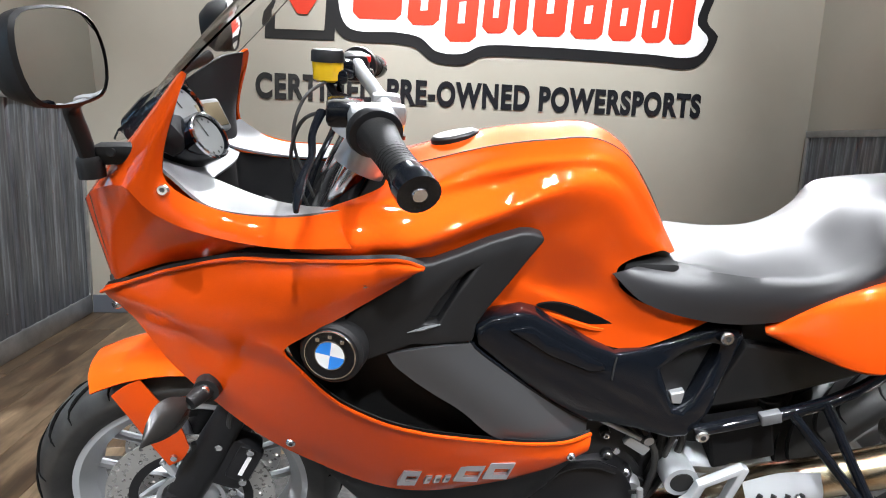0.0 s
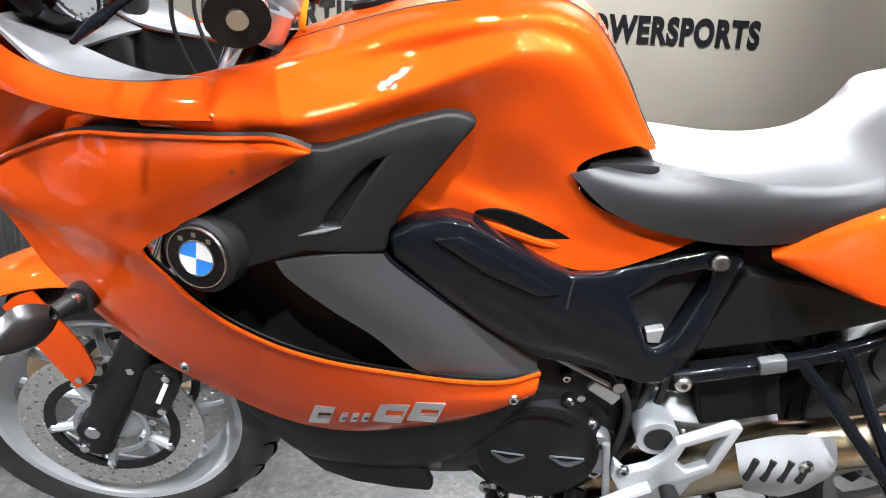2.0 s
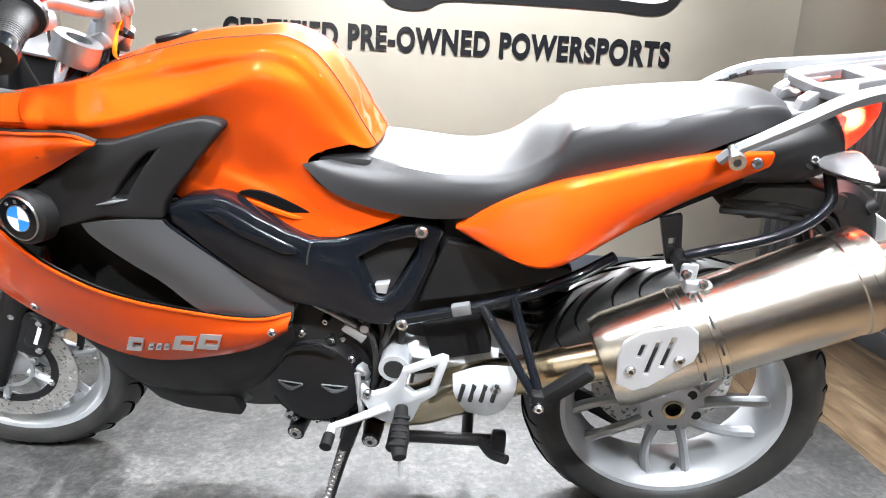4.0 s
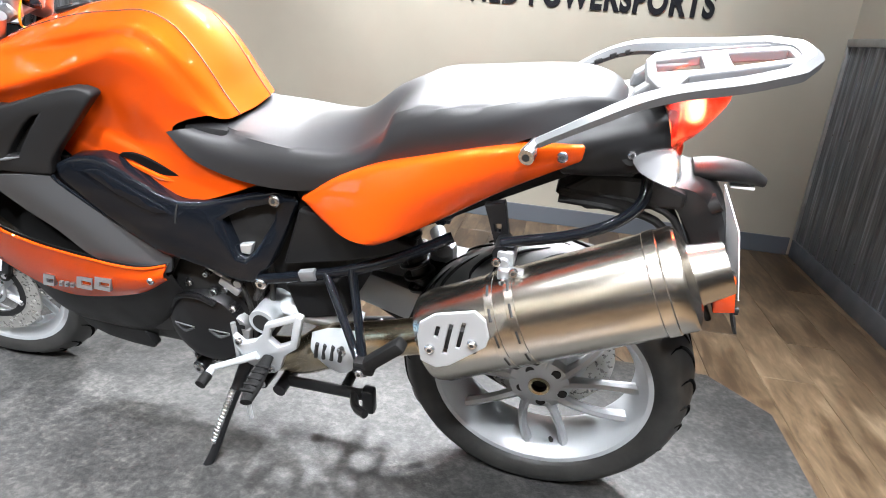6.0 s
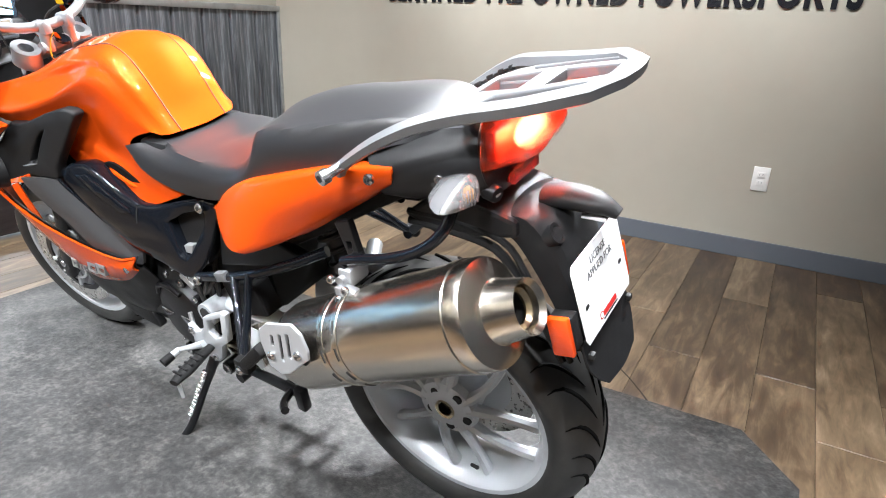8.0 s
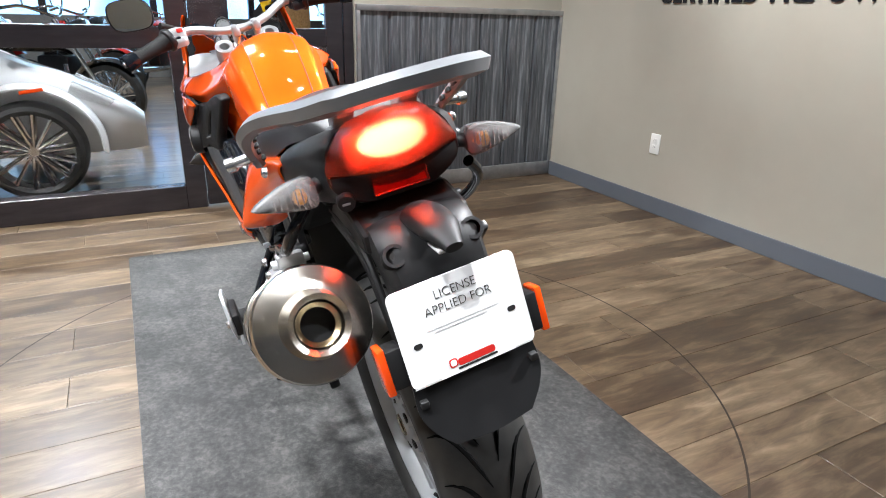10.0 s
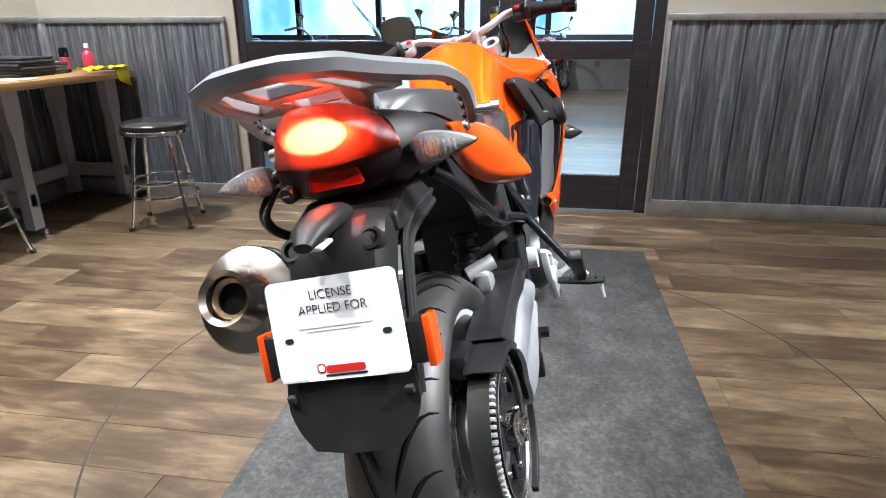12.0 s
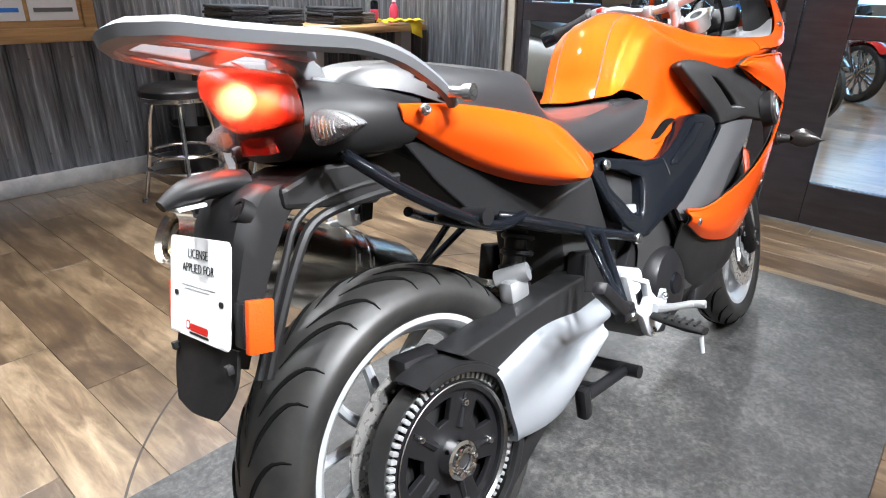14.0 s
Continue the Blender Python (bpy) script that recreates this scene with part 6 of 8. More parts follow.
act = part("clutch_arm", joined(box((-0.675, -0.17, 0.515), (0.05, 0.014, 0.02), 0.004, Matrix.Rotation(radians(35), 3, "Y")), rod((-0.76, -0.17, 0.575), (-0.67, -0.172, 0.53), 0.005, sides=8), rod((-0.655, -0.175, 0.525), (-0.655, -0.155, 0.525), 0.009, sides=10)), cast_metal, bike, "silver clutch actuating arm")
for x, z, r in ((-0.78, 0.503, 0.009), (-0.722, 0.489, 0.009), (-0.683, 0.449, 0.009), (-0.731, 0.535, 0.007), (-0.666, 0.351, 0.014), (-0.639, 0.344, 0.008), (-0.81, 0.243, 0.015), (-0.648, 0.238, 0.015), (-0.703, 0.239, 0.009), (-0.759, 0.284, 0.006), (-0.807, 0.286, 0.006)):
    bolt((x, -0.17, z), (0, -1, 0), r, eng)
    part("boss", lathe([(0.0, 0.0), (r * 1.3, 0.0), (r * 1.5, -0.05), (0.0, -0.05)], (x, -0.168, z), (0, -1, 0), 14, False), black_metal, eng)
for pts, r in (([(-0.68, -0.15, 0.56), (-0.64, -0.17, 0.5), (-0.635, -0.165, 0.42), (-0.65, -0.15, 0.33)], 0.006), ([(-0.63, -0.14, 0.58), (-0.61, -0.16, 0.53), (-0.62, -0.17, 0.49), (-0.6, -0.15, 0.52)], 0.005), ([(-0.72, -0.15, 0.57), (-0.67, -0.17, 0.53), (-0.66, -0.17, 0.49)], 0.004), ([(-0.9, -0.15, 0.52), (-0.84, -0.17, 0.48), (-0.85, -0.16, 0.4)], 0.008)):
    part("engine_hose", sweep(pts, r, 18, 8), rubber, bike)
part("plug_bracket", box((-0.664, -0.165, 0.375), (0.028, 0.02, 0.055), 0.006, Matrix.Rotation(radians(10), 3, "Y")), cast_metal, bike, "cast silver engine bracket")
part("starter_hose", sweep([(-0.7, -0.12, 0.62), (-0.64, -0.15, 0.58), (-0.62, -0.15, 0.5), (-0.63, -0.14, 0.4)], 0.01, 18, 10), rubber, bike)
part("wiring_loom", sweep([(-0.6, -0.12, 0.6), (-0.585, -0.15, 0.52), (-0.6, -0.15, 0.44), (-0.64, -0.15, 0.34)], 0.007, 18, 8), rubber, bike)
right_cover = part("alternator_cover", lathe([(0.0, 0.05), (0.05, 0.05), (0.085, 0.042), (0.1, 0.02), (0.104, 0.0)], (-0.77, 0.14, 0.4), (0, 1, 0), 36, False), black_metal, bike, "round black engine cover")
for k in range(7):
    a = radians(51 * k + 10)
    bolt((-0.77 + 0.108 * math.cos(a), 0.148, 0.4 + 0.108 * math.sin(a)), (0, 1, 0), 0.007, right_cover, steel, False)
part("cover_hub", lathe([(0.0, 0.056), (0.025, 0.056), (0.03, 0.048)], (-0.77, 0.14, 0.4), (0, 1, 0), 24, False), gloss_black, right_cover)
piv = part("pivot_tube", joined(rod((-0.594, -0.2, 0.455), (-0.594, 0.18, 0.455), 0.03, sides=28), skin([[(-0.6, -0.12, 0.49), (-0.5, -0.12, 0.475), (-0.4, -0.11, 0.46)], [(-0.6, -0.165, 0.47), (-0.5, -0.16, 0.45), (-0.4, -0.145, 0.435)], [(-0.59, -0.13, 0.425), (-0.5, -0.13, 0.41), (-0.4, -0.12, 0.405)]], 12, 4, 0.006)), silver, bike, "silver swing arm pivot housing")
part("pivot_bore", lathe([(0.0, 0.002), (0.02, 0.002), (0.021, -0.004)], (-0.594, -0.2, 0.455), (0, -1, 0), 24, False), dark, piv)
for s, side in SIDES:
    br = part("footpeg_bracket", slab([(-0.655, 0.425), (-0.635, 0.405), (-0.605, 0.418), (-0.585, 0.438), (-0.575, 0.468), (-0.505, 0.503), (-0.492, 0.498), (-0.512, 0.415), (-0.54, 0.392), (-0.555, 0.35), (-0.57, 0.335), (-0.605, 0.34), (-0.63, 0.35), (-0.655, 0.395)], s * 0.205, s * 0.222, [[(-0.562, 0.462), (-0.512, 0.485), (-0.525, 0.427), (-0.552, 0.413), (-0.57, 0.43)]], bevel=0.003), silver, bike, "silver cast footpeg bracket")
    for q in ((-0.641, 0.412), (-0.632, 0.365), (-0.575, 0.35)):
        bolt((q[0], s * 0.225, q[1]), (0, s, 0), 0.009, br)
    pg = part("footpeg", joined(sweep([(-0.575, s * 0.225, 0.385), (-0.572, s * 0.26, 0.382), (-0.565, s * 0.33, 0.375), (-0.562, s * 0.345, 0.374)], [0.012, 0.016, 0.018, 0.012], 12, 12, 0.7)), rubber_grip, bike, "black rubber rider footpeg")
    part("peg_feeler", rod((-0.563, s * 0.335, 0.37), (-0.561, s * 0.338, 0.325), 0.005, 0.004, 8), silver, pg)
    for k in range(5):
        part("peg_rib", box((-0.569, s * (0.262 + 0.016 * k), 0.392 - 0.0015 * k), (0.03, 0.006, 0.006), 0.002), rubber_grip, pg)
lever = part("gear_lever", joined(sweep([(-0.6, -0.225, 0.385), (-0.66, -0.235, 0.358), (-0.71, -0.24, 0.335)], [0.011, 0.009, 0.008], 14, 10, 0.8), rod((-0.708, -0.24, 0.336), (-0.71, -0.285, 0.331), 0.009, sides=12)), silver, bike, "silver gear lever with a rubber toe peg")
part("toe_rubber", rod((-0.709, -0.262, 0.334), (-0.71, -0.29, 0.33), 0.012, sides=14), rubber_grip, lever)
part("shift_rod", rod((-0.655, -0.215, 0.35), (-0.665, -0.2, 0.44), 0.006, sides=8), cast_metal, lever)
part("brake_pedal", sweep([(-0.58, 0.225, 0.4), (-0.66, 0.235, 0.38), (-0.72, 0.25, 0.37), (-0.73, 0.28, 0.37)], [0.012, 0.009, 0.008, 0.01], 14, 10), cast_metal, bike, "silver brake pedal")
# passenger peg struts
for s, side in SIDES:
    tubef = part("subframe_tube", sweep([(-0.585, s * 0.172, 0.562), (-0.5, s * 0.178, 0.59), (-0.431, s * 0.18, 0.612), (-0.36, s * 0.178, 0.638), (-0.27, s * 0.155, 0.672), (-0.2, s * 0.12, 0.7)], 0.011, 24, 12), gloss_black, bike, "gloss black subframe tube")
    bolt((-0.576, s * 0.186, 0.562), (0, s, 0), 0.012, tubef)
    strut = part("peg_strut", joined(rod((-0.431, s * 0.183, 0.614), (-0.33, s * 0.285, 0.5), 0.0085, sides=12), rod((-0.377, s * 0.183, 0.635), (-0.322, s * 0.285, 0.502), 0.0085, sides=12), rod((-0.324, s * 0.275, 0.498), (-0.324, s * 0.3, 0.492), 0.015, sides=14)), gloss_black, bike, "gloss black passenger peg struts")
    bolt((-0.324, s * 0.303, 0.492), (0, s, 0), 0.009, strut)
    part("passenger_peg", joined(box((-0.28, s * 0.288, 0.537), (0.1, 0.03, 0.026), 0.008, Matrix.Rotation(radians(-44), 3, "Y")), box((-0.318, s * 0.29, 0.502), (0.04, 0.025, 0.03), 0.006)), rubber_grip if s < 0 else black_metal, bike, "folded black passenger peg")
part("peg_clip", box((-0.468, -0.186, 0.606), (0.035, 0.016, 0.022), 0.003, Matrix.Rotation(radians(-15), 3, "Y")), rack_grey, bike)

# exhaust
m0, m1 = Vector((-0.215, -0.212, 0.531)), Vector((0.202, -0.187, 0.735))
md = (m1 - m0).normalized()
L = (m1 - m0).length
muf = part("muffler", lathe([(0.0, 0.0), (0.055, 0.002), (0.081, 0.008), (0.087, 0.03), (0.087, L - 0.05), (0.089, L - 0.048), (0.089, L - 0.03), (0.087, L - 0.028), (0.087, L - 0.006), (0.084, L), (0.065, L + 0.008), (0.05, L + 0.012)], m0, md, 64, False), stainless, bike, "brushed stainless steel muffler")
part("tail_pipe", lathe([(0.052, L + 0.008), (0.049, L + 0.016), (0.043, L + 0.058), (0.042, L + 0.064), (0.034, L + 0.056), (0.03, L + 0.0)], m0, md, 40, False), stainless, muf, "brushed cone outlet")
part("pipe_bore", lathe([(0.0, L + 0.015), (0.031, L + 0.015), (0.031, L + 0.042)], m0, md, 32, False), dark, muf)
part("bore_ring", lathe([(0.024, L + 0.04), (0.031, L + 0.046), (0.031, L + 0.036), (0.024, L + 0.036)], m0, md, 32), pipe_metal, muf)
for h in (0.155, 0.192):
    bu, bv = basis(md)[:2]
    for a in np.linspace(0, 2 * math.pi, 13)[:-1]:
        part("strap_slot", sweep([m0 + md * h + 0.0875 * (math.cos(a + d) * bu + math.sin(a + d) * bv) for d in (-0.13, 0.0, 0.13)], 0.0026, 6, 6), dark, muf)
    part("band_edge", lathe([(0.087, h - 0.008), (0.0883, h - 0.007), (0.0883, h + 0.007), (0.087, h + 0.008)], m0, md, 64), stainless, muf)
cl = part("muffler_clamp", joined(box((-0.09, -0.17, 0.715), (0.03, 0.05, 0.035), 0.006), rod((-0.092, -0.205, 0.713), (-0.092, -0.135, 0.713), 0.01, sides=12), box((-0.077, -0.205, 0.698), (0.045, 0.02, 0.02), 0.004)), cast_metal, bike, "bolted silver muffler clamp")
for q in ((-0.102, -0.215, 0.723), (-0.072, -0.217, 0.708), (-0.087, -0.22, 0.688)):
    bolt(q, (0, -1, 0.2), 0.008, cl)
gd = part("heat_guard", slab([(-0.212, 0.615), (-0.207, 0.645), (-0.182, 0.667), (-0.116, 0.687), (-0.098, 0.672), (-0.09, 0.638), (-0.094, 0.618), (-0.155, 0.562), (-0.178, 0.552), (-0.206, 0.562)], -0.31, -0.304,
                              [[(x - 0.004 - w, z0), (x + 0.003 - w, z0), (x + 0.004, z1), (x - 0.003, z1)] for x, z0, z1, w in ((-0.176, 0.62, 0.643, 0.003), (-0.154, 0.588, 0.652, 0.009), (-0.133, 0.604, 0.66, 0.008))], bevel=0.002), silver, bike, "light grey slotted heat guard", smooth=False)
for q in ((-0.189, 0.593), (-0.117, 0.62)):
    bolt((q[0], -0.312, q[1]), (0, -1, 0), 0.009, gd)
part("guard_spacer", box((-0.15, -0.298, 0.615), (0.08, 0.015, 0.045), 0.004), plastic, gd)
pipe = part("exhaust_pipe", sweep([(-0.9, -0.05, 0.3), (-0.7, -0.08, 0.27), (-0.55, -0.12, 0.31), (-0.45, -0.165, 0.4), (-0.36, -0.19, 0.46), (-0.215, -0.212, 0.531)], [0.03, 0.034, 0.045, 0.05, 0.036, 0.036], 30, 18), pipe_metal, bike, "heat-tinted exhaust pipe")
g2 = part("collector_guard", skin([[(-0.485, -0.2, 0.45), (-0.43, -0.21, 0.485), (-0.37, -0.215, 0.495)], [(-0.48, -0.222, 0.42), (-0.43, -0.235, 0.44), (-0.37, -0.238, 0.46)], [(-0.455, -0.205, 0.365), (-0.415, -0.22, 0.375), (-0.385, -0.225, 0.4)]], 14, 5, 0.003), silver, bike, "light grey slotted collector guard")
for k in range(4):
    part("guard_slot", rod((-0.47 + k * 0.02, -0.226 - 0.004 * k, 0.408 + 0.006 * k), (-0.463 + k * 0.02, -0.224 - 0.004 * k, 0.445 + 0.006 * k), 0.0045, sides=6), dark, g2)
bolt((-0.405, -0.236, 0.452), (0, -1, 0), 0.01, g2)

# stands
ss = part("side_stand", joined(sweep([(-0.68, -0.15, 0.29), (-0.71, -0.21, 0.19), (-0.735, -0.275, 0.085), (-0.745, -0.3, 0.06)], [0.017, 0.014, 0.011, 0.012], 16, 12), box((-0.748, -0.315, 0.062), (0.05, 0.05, 0.012), 0.004, Matrix.Rotation(radians(-11), 3, "X"))), black_metal, bike, "black side stand, folded out")
part("stand_spring", joined(rod((-0.7, -0.2, 0.235), (-0.735, -0.268, 0.115), 0.0075, sides=12), *[lathe([(0.0075, 0.0), (0.009, 0.0015), (0.0075, 0.003)], Vector((-0.7, -0.2, 0.235)).lerp(Vector((-0.735, -0.268, 0.115)), k / 16), (-0.25, -0.47, -0.84), 10) for k in range(16)]), steel, ss)
cs = part("centre_stand", joined(*[rod((-0.6, s * 0.13, 0.225), (-0.4, s * 0.15, 0.25), 0.014, sides=12) for s in (-1, 1)], *[box((-0.385, s * 0.155, 0.245), (0.03, 0.03, 0.07), 0.008) for s in (-1, 1)], rod((-0.6, -0.17, 0.225), (-0.6, 0.17, 0.225), 0.016, sides=12), rod((-0.45, -0.14, 0.245), (-0.45, 0.14, 0.245), 0.012, sides=12), sweep([(-0.42, -0.16, 0.25), (-0.4, -0.2, 0.26), (-0.37, -0.22, 0.27)], 0.01, 8, 8)), black_metal, bike, "black centre stand, folded up")
shock = part("rear_shock", rod((-0.36, 0.04, 0.62), (-0.3, 0.04, 0.44), 0.024, sides=18), black_metal, bike, "black rear shock absorber")
for k in range(6):
    part("coil", lathe([(0.03, 0.0), (0.036, 0.004), (0.036, 0.01), (0.03, 0.014)], (-0.36 + 0.01 * k, 0.04, 0.6 - 0.03 * k), (-0.31, 0, 0.95), 20), black_metal, shock)
part("shock_mount", joined(box((-0.28, 0.085, 0.525), (0.06, 0.04, 0.05), 0.014), rod((-0.27, 0.05, 0.545), (-0.3, 0.11, 0.56), 0.018, sides=14)), cast_metal, bike)

# -- cockpit, windscreen and mirrors
dash = [[(-1.402, -0.232, 0.982), (-1.345, -0.244, 0.941), (-1.255, -0.247, 0.934), (-1.175, -0.228, 0.94)], [(-1.43, -0.185, 0.98), (-1.378, -0.18, 0.945), (-1.28, -0.2, 0.932), (-1.19, -0.2, 0.934)], [(-1.43, -0.14, 0.97), (-1.382, -0.123, 0.95), (-1.29, -0.165, 0.93), (-1.2, -0.185, 0.925)]]
for rails, paint in ((dash, trim_grey), (mirror_y(dash), trim_grey)):
    part("cockpit_trim", skin(rails, 22, 6), paint, bike, "satin inner cockpit trim")
edge_l = [(-1.378, -0.197, 1.114), (-1.393, -0.213, 1.062), (-1.406, -0.224, 1.015), (-1.412, -0.232, 0.975)]
part("cockpit_liner", skin([edge_l, [(-1.4, -0.187, 1.1), (-1.413, -0.2, 1.05), (-1.42, -0.208, 1.0), (-1.426, -0.214, 0.965)]], 16, 6, 0.004), plastic, bike, "matt black cockpit liner")
part("cockpit_liner", skin([[(x, -y - 0.004, z) for x, y, z in edge_l], [(-1.405, 0.165, 1.11), (-1.415, 0.18, 1.03), (-1.405, 0.18, 0.985), (-1.4, 0.2, 0.95)], [(-1.455, 0.11, 1.075), (-1.44, 0.13, 1.02), (-1.42, 0.14, 0.985), (-1.4, 0.15, 0.94)]], 16, 6, 0.004), plastic, bike, "matt black cockpit liner")
part("dash_floor", skin([[(-1.47, -0.16, 0.985), (-1.42, -0.135, 0.962), (-1.378, -0.118, 0.946)], [(-1.48, 0, 0.985), (-1.42, 0, 0.962), (-1.365, 0, 0.952)], [(-1.47, 0.16, 0.985), (-1.42, 0.135, 0.962), (-1.378, 0.118, 0.946)]], 12, 8, 0.004), trim_grey, bike)
well_edge = [(-1.2, -0.187, 0.921), (-1.29, -0.167, 0.926), (-1.384, -0.125, 0.945), (-1.368, 0, 0.949), (-1.384, 0.125, 0.945), (-1.29, 0.167, 0.926), (-1.2, 0.187, 0.921)]
part("well_wall", skin([well_edge, [(x * 0.99 - 0.01, y * 0.94, z - 0.11) for x, y, z in well_edge]], 40, 4, 0.003), plastic, bike, "black wall of the steering head opening")
# black sheet stands in for the shade down the steering well
part("cockpit_well", skin([[(-1.36, -0.17, 0.93), (-1.28, -0.19, 0.92), (-1.18, -0.19, 0.92), (-1.1, -0.16, 0.93)], [(-1.34, -0.12, 0.84), (-1.28, -0.13, 0.8), (-1.18, -0.13, 0.8), (-1.1, -0.12, 0.84)], [(-1.34, 0.12, 0.84), (-1.28, 0.13, 0.8), (-1.18, 0.13, 0.8), (-1.1, 0.12, 0.84)], [(-1.36, 0.17, 0.93), (-1.28, 0.19, 0.92), (-1.18, 0.19, 0.92), (-1.1, 0.16, 0.93)]], 16, 5, 0.0), dark, bike, "black sheet for the shade round the steering head")
inst = part("instrument_panel", joined(box((-1.435, 0.0, 1.01), (0.05, 0.24, 0.07), 0.022, Matrix.Rotation(radians(-38), 3, "Y"))), plastic, bike, "black instrument cluster with round dials")
gn = Vector((0.8, -0.35, 0.45)).normalized()
dial_face = material("dial_face", (0.17, 0.175, 0.172), 0.22)
for c, r in ((Vector((-1.385, -0.082, 1.007)), 0.034), (Vector((-1.425, -0.058, 1.044)), 0.04)):
    d = part("dial", lathe([(r * 0.85, -0.085), (r * 1.08, -0.045), (r * 1.14, -0.03), (r * 1.12, 0.004), (r, 0.008), (r * 0.96, 0.004)], c, gn, 40, False), gloss_black, inst, "round dial with chrome bezel")
    part("bezel", lathe([(r * 0.97, 0.005), (r * 1.02, 0.01), (r * 1.1, 0.008), (r * 1.12, 0.003)], c, gn, 40), chrome, d)
    part("dial_card", lathe([(0.0, 0.002), (r * 0.96, 0.002), (r * 0.97, 0.0)], c, gn, 36, False), dial_face, d)
    u, v, w = basis(gn)
    for k in range(11):
        a = 2 * math.pi * k / 14
        q = c + gn * 0.0026 + r * 0.8 * (math.cos(a) * u + math.sin(a) * v)
        part("dial_tick", lathe([(0.0, 0.0006), (0.0022, 0.0006), (0.0024, 0)], q, gn, 5, False), ink, d)
    part("needle", rod(c + gn * 0.004, c + gn * 0.004 + r * 0.75 * (0.6 * u + 0.8 * v), 0.0012, 0.0006, 6), ink, d)
lcd = part("lcd_panel", moved(box((0, 0, 0), (0.014, 0.075, 0.055), 0.006), Matrix.Translation((-1.398, -0.002, 1.026)) @ gn.to_track_quat("X", "Z").to_matrix().to_4x4()), rack_grey, inst)
part("lcd_glass", moved(box((0.0075, 0, 0), (0.004, 0.06, 0.04), 0.002), Matrix.Translation((-1.398, -0.002, 1.026)) @ gn.to_track_quat("X", "Z").to_matrix().to_4x4()), material("lcd_green", (0.1, 0.08, 0.05), 0.2), lcd)
screen = part("windscreen", skin([[(-1.485, -0.165, 1.03), (-1.41, -0.185, 1.09), (-1.34, -0.185, 1.16), (-1.285, -0.16, 1.215), (-1.245, -0.12, 1.25)], [(-1.515, -0.09, 1.005), (-1.42, -0.11, 1.105), (-1.34, -0.115, 1.19), (-1.27, -0.1, 1.255), (-1.225, -0.08, 1.285)], [(-1.525, 0, 0.995), (-1.425, 0, 1.11), (-1.34, 0, 1.2), (-1.265, 0, 1.27), (-1.215, 0, 1.3)],
                                  [(-1.515, 0.09, 1.005), (-1.42, 0.11, 1.105), (-1.34, 0.115, 1.19), (-1.27, 0.1, 1.255), (-1.225, 0.08, 1.285)], [(-1.485, 0.165, 1.03), (-1.41, 0.185, 1.09), (-1.34, 0.185, 1.16), (-1.285, 0.16, 1.215), (-1.245, 0.12, 1.25)]], 26, 5, 0.003), screen_glass, bike, "clear curved windscreen")
screen.visible_shadow = False
for s, side in SIDES:
    base = Vector((-1.497, s * 0.228, 1.002))
    stalk = part("mirror_stalk", joined(sweep([base, base + Vector((-0.002, s * 0.008, 0.04)), base + Vector((-0.002, s * 0.018, 0.075)), Vector((-1.462, s * 0.29, 1.1))], [0.013, 0.013, 0.012, 0.013], 18, 12, 0.8), lathe([(0, 0.018), (0.014, 0.018), (0.017, 0.012), (0.017, -0.012), (0, -0.014)], base + Vector((0, 0, -0.012)), (0, 0, 1), 16, False)), plastic, bike, "black mirror stalk")
    part("mirror_base", joined(box(base + Vector((0.03, -s * 0.012, 0.006)), (0.06, 0.03, 0.03), 0.01), rod(base + Vector((0.03, s * 0.0, 0.01)), base + Vector((0.03, s * 0.006, 0.012)), 0.006, sides=10)), plastic, stalk)
    mc = Vector((-1.435, s * 0.362, 1.15))
    mn = Vector((0.97, s * 0.12, 0.06)).normalized()
    side_v = Vector((0, s, 0)) - mn * mn.y * s
    side_v.normalize()
    up_v = mn.cross(side_v) * (1 if mn.cross(side_v).z > 0 else -1)
    shape = [(-0.062, -0.032), (-0.045, -0.047), (0.02, -0.048), (0.062, -0.035), (0.075, 0.0), (0.066, 0.04), (0.04, 0.05), (-0.03, 0.046), (-0.058, 0.03), (-0.068, 0.0)]
    sh = spline([(a * 1.0, b * 1.03, 0) for a, b in shape], 36, closed=True)
    rows = []
    for k, off in ((0.55, -0.05), (0.85, -0.035), (1.0, -0.012), (1.02, 0.0), (0.96, 0.003)):
        rows.append([mc + side_v * (q[0] * k) + up_v * (q[1] * k) + mn * off for q in sh])
    bmh = grid_mesh(rows, close_u=True)
    bmh.verts.ensure_lookup_table()
    bmh.faces.new([bmh.verts[j] for j in range(36)])
    bmesh.ops.recalc_face_normals(bmh, faces=bmh.faces)
    head = part("mirror_head", bmh, plastic, stalk, "black mirror shell")
    bmg = bmesh.new()
    bmg.faces.new([bmg.verts.new(mc + side_v * (q[0] * 0.95) + up_v * (q[1] * 0.95) + mn * 0.001) for q in sh])
    part("mirror_glass", bmg, mirror_glass, stalk, "mirror glass", smooth=False)
# fairing screws
for s, side in SIDES:
    for q, nrm in (((-1.4, -0.252, 0.966), (0.1, -1, 0.5)), ((-1.137, -0.288, 0.862), (0.1, -1, 0.2)), ((-1.522, -0.176, 0.751), (-0.6, -1, 0)), ((-1.257, -0.243, 0.551), (0, -1, -0.3)), ((-0.812, -0.242, 0.55), (0, -1, -0.1))):
        bolt((q[0], q[1] * -s, q[2]), (nrm[0], nrm[1] * -s, nrm[2]), 0.0085)

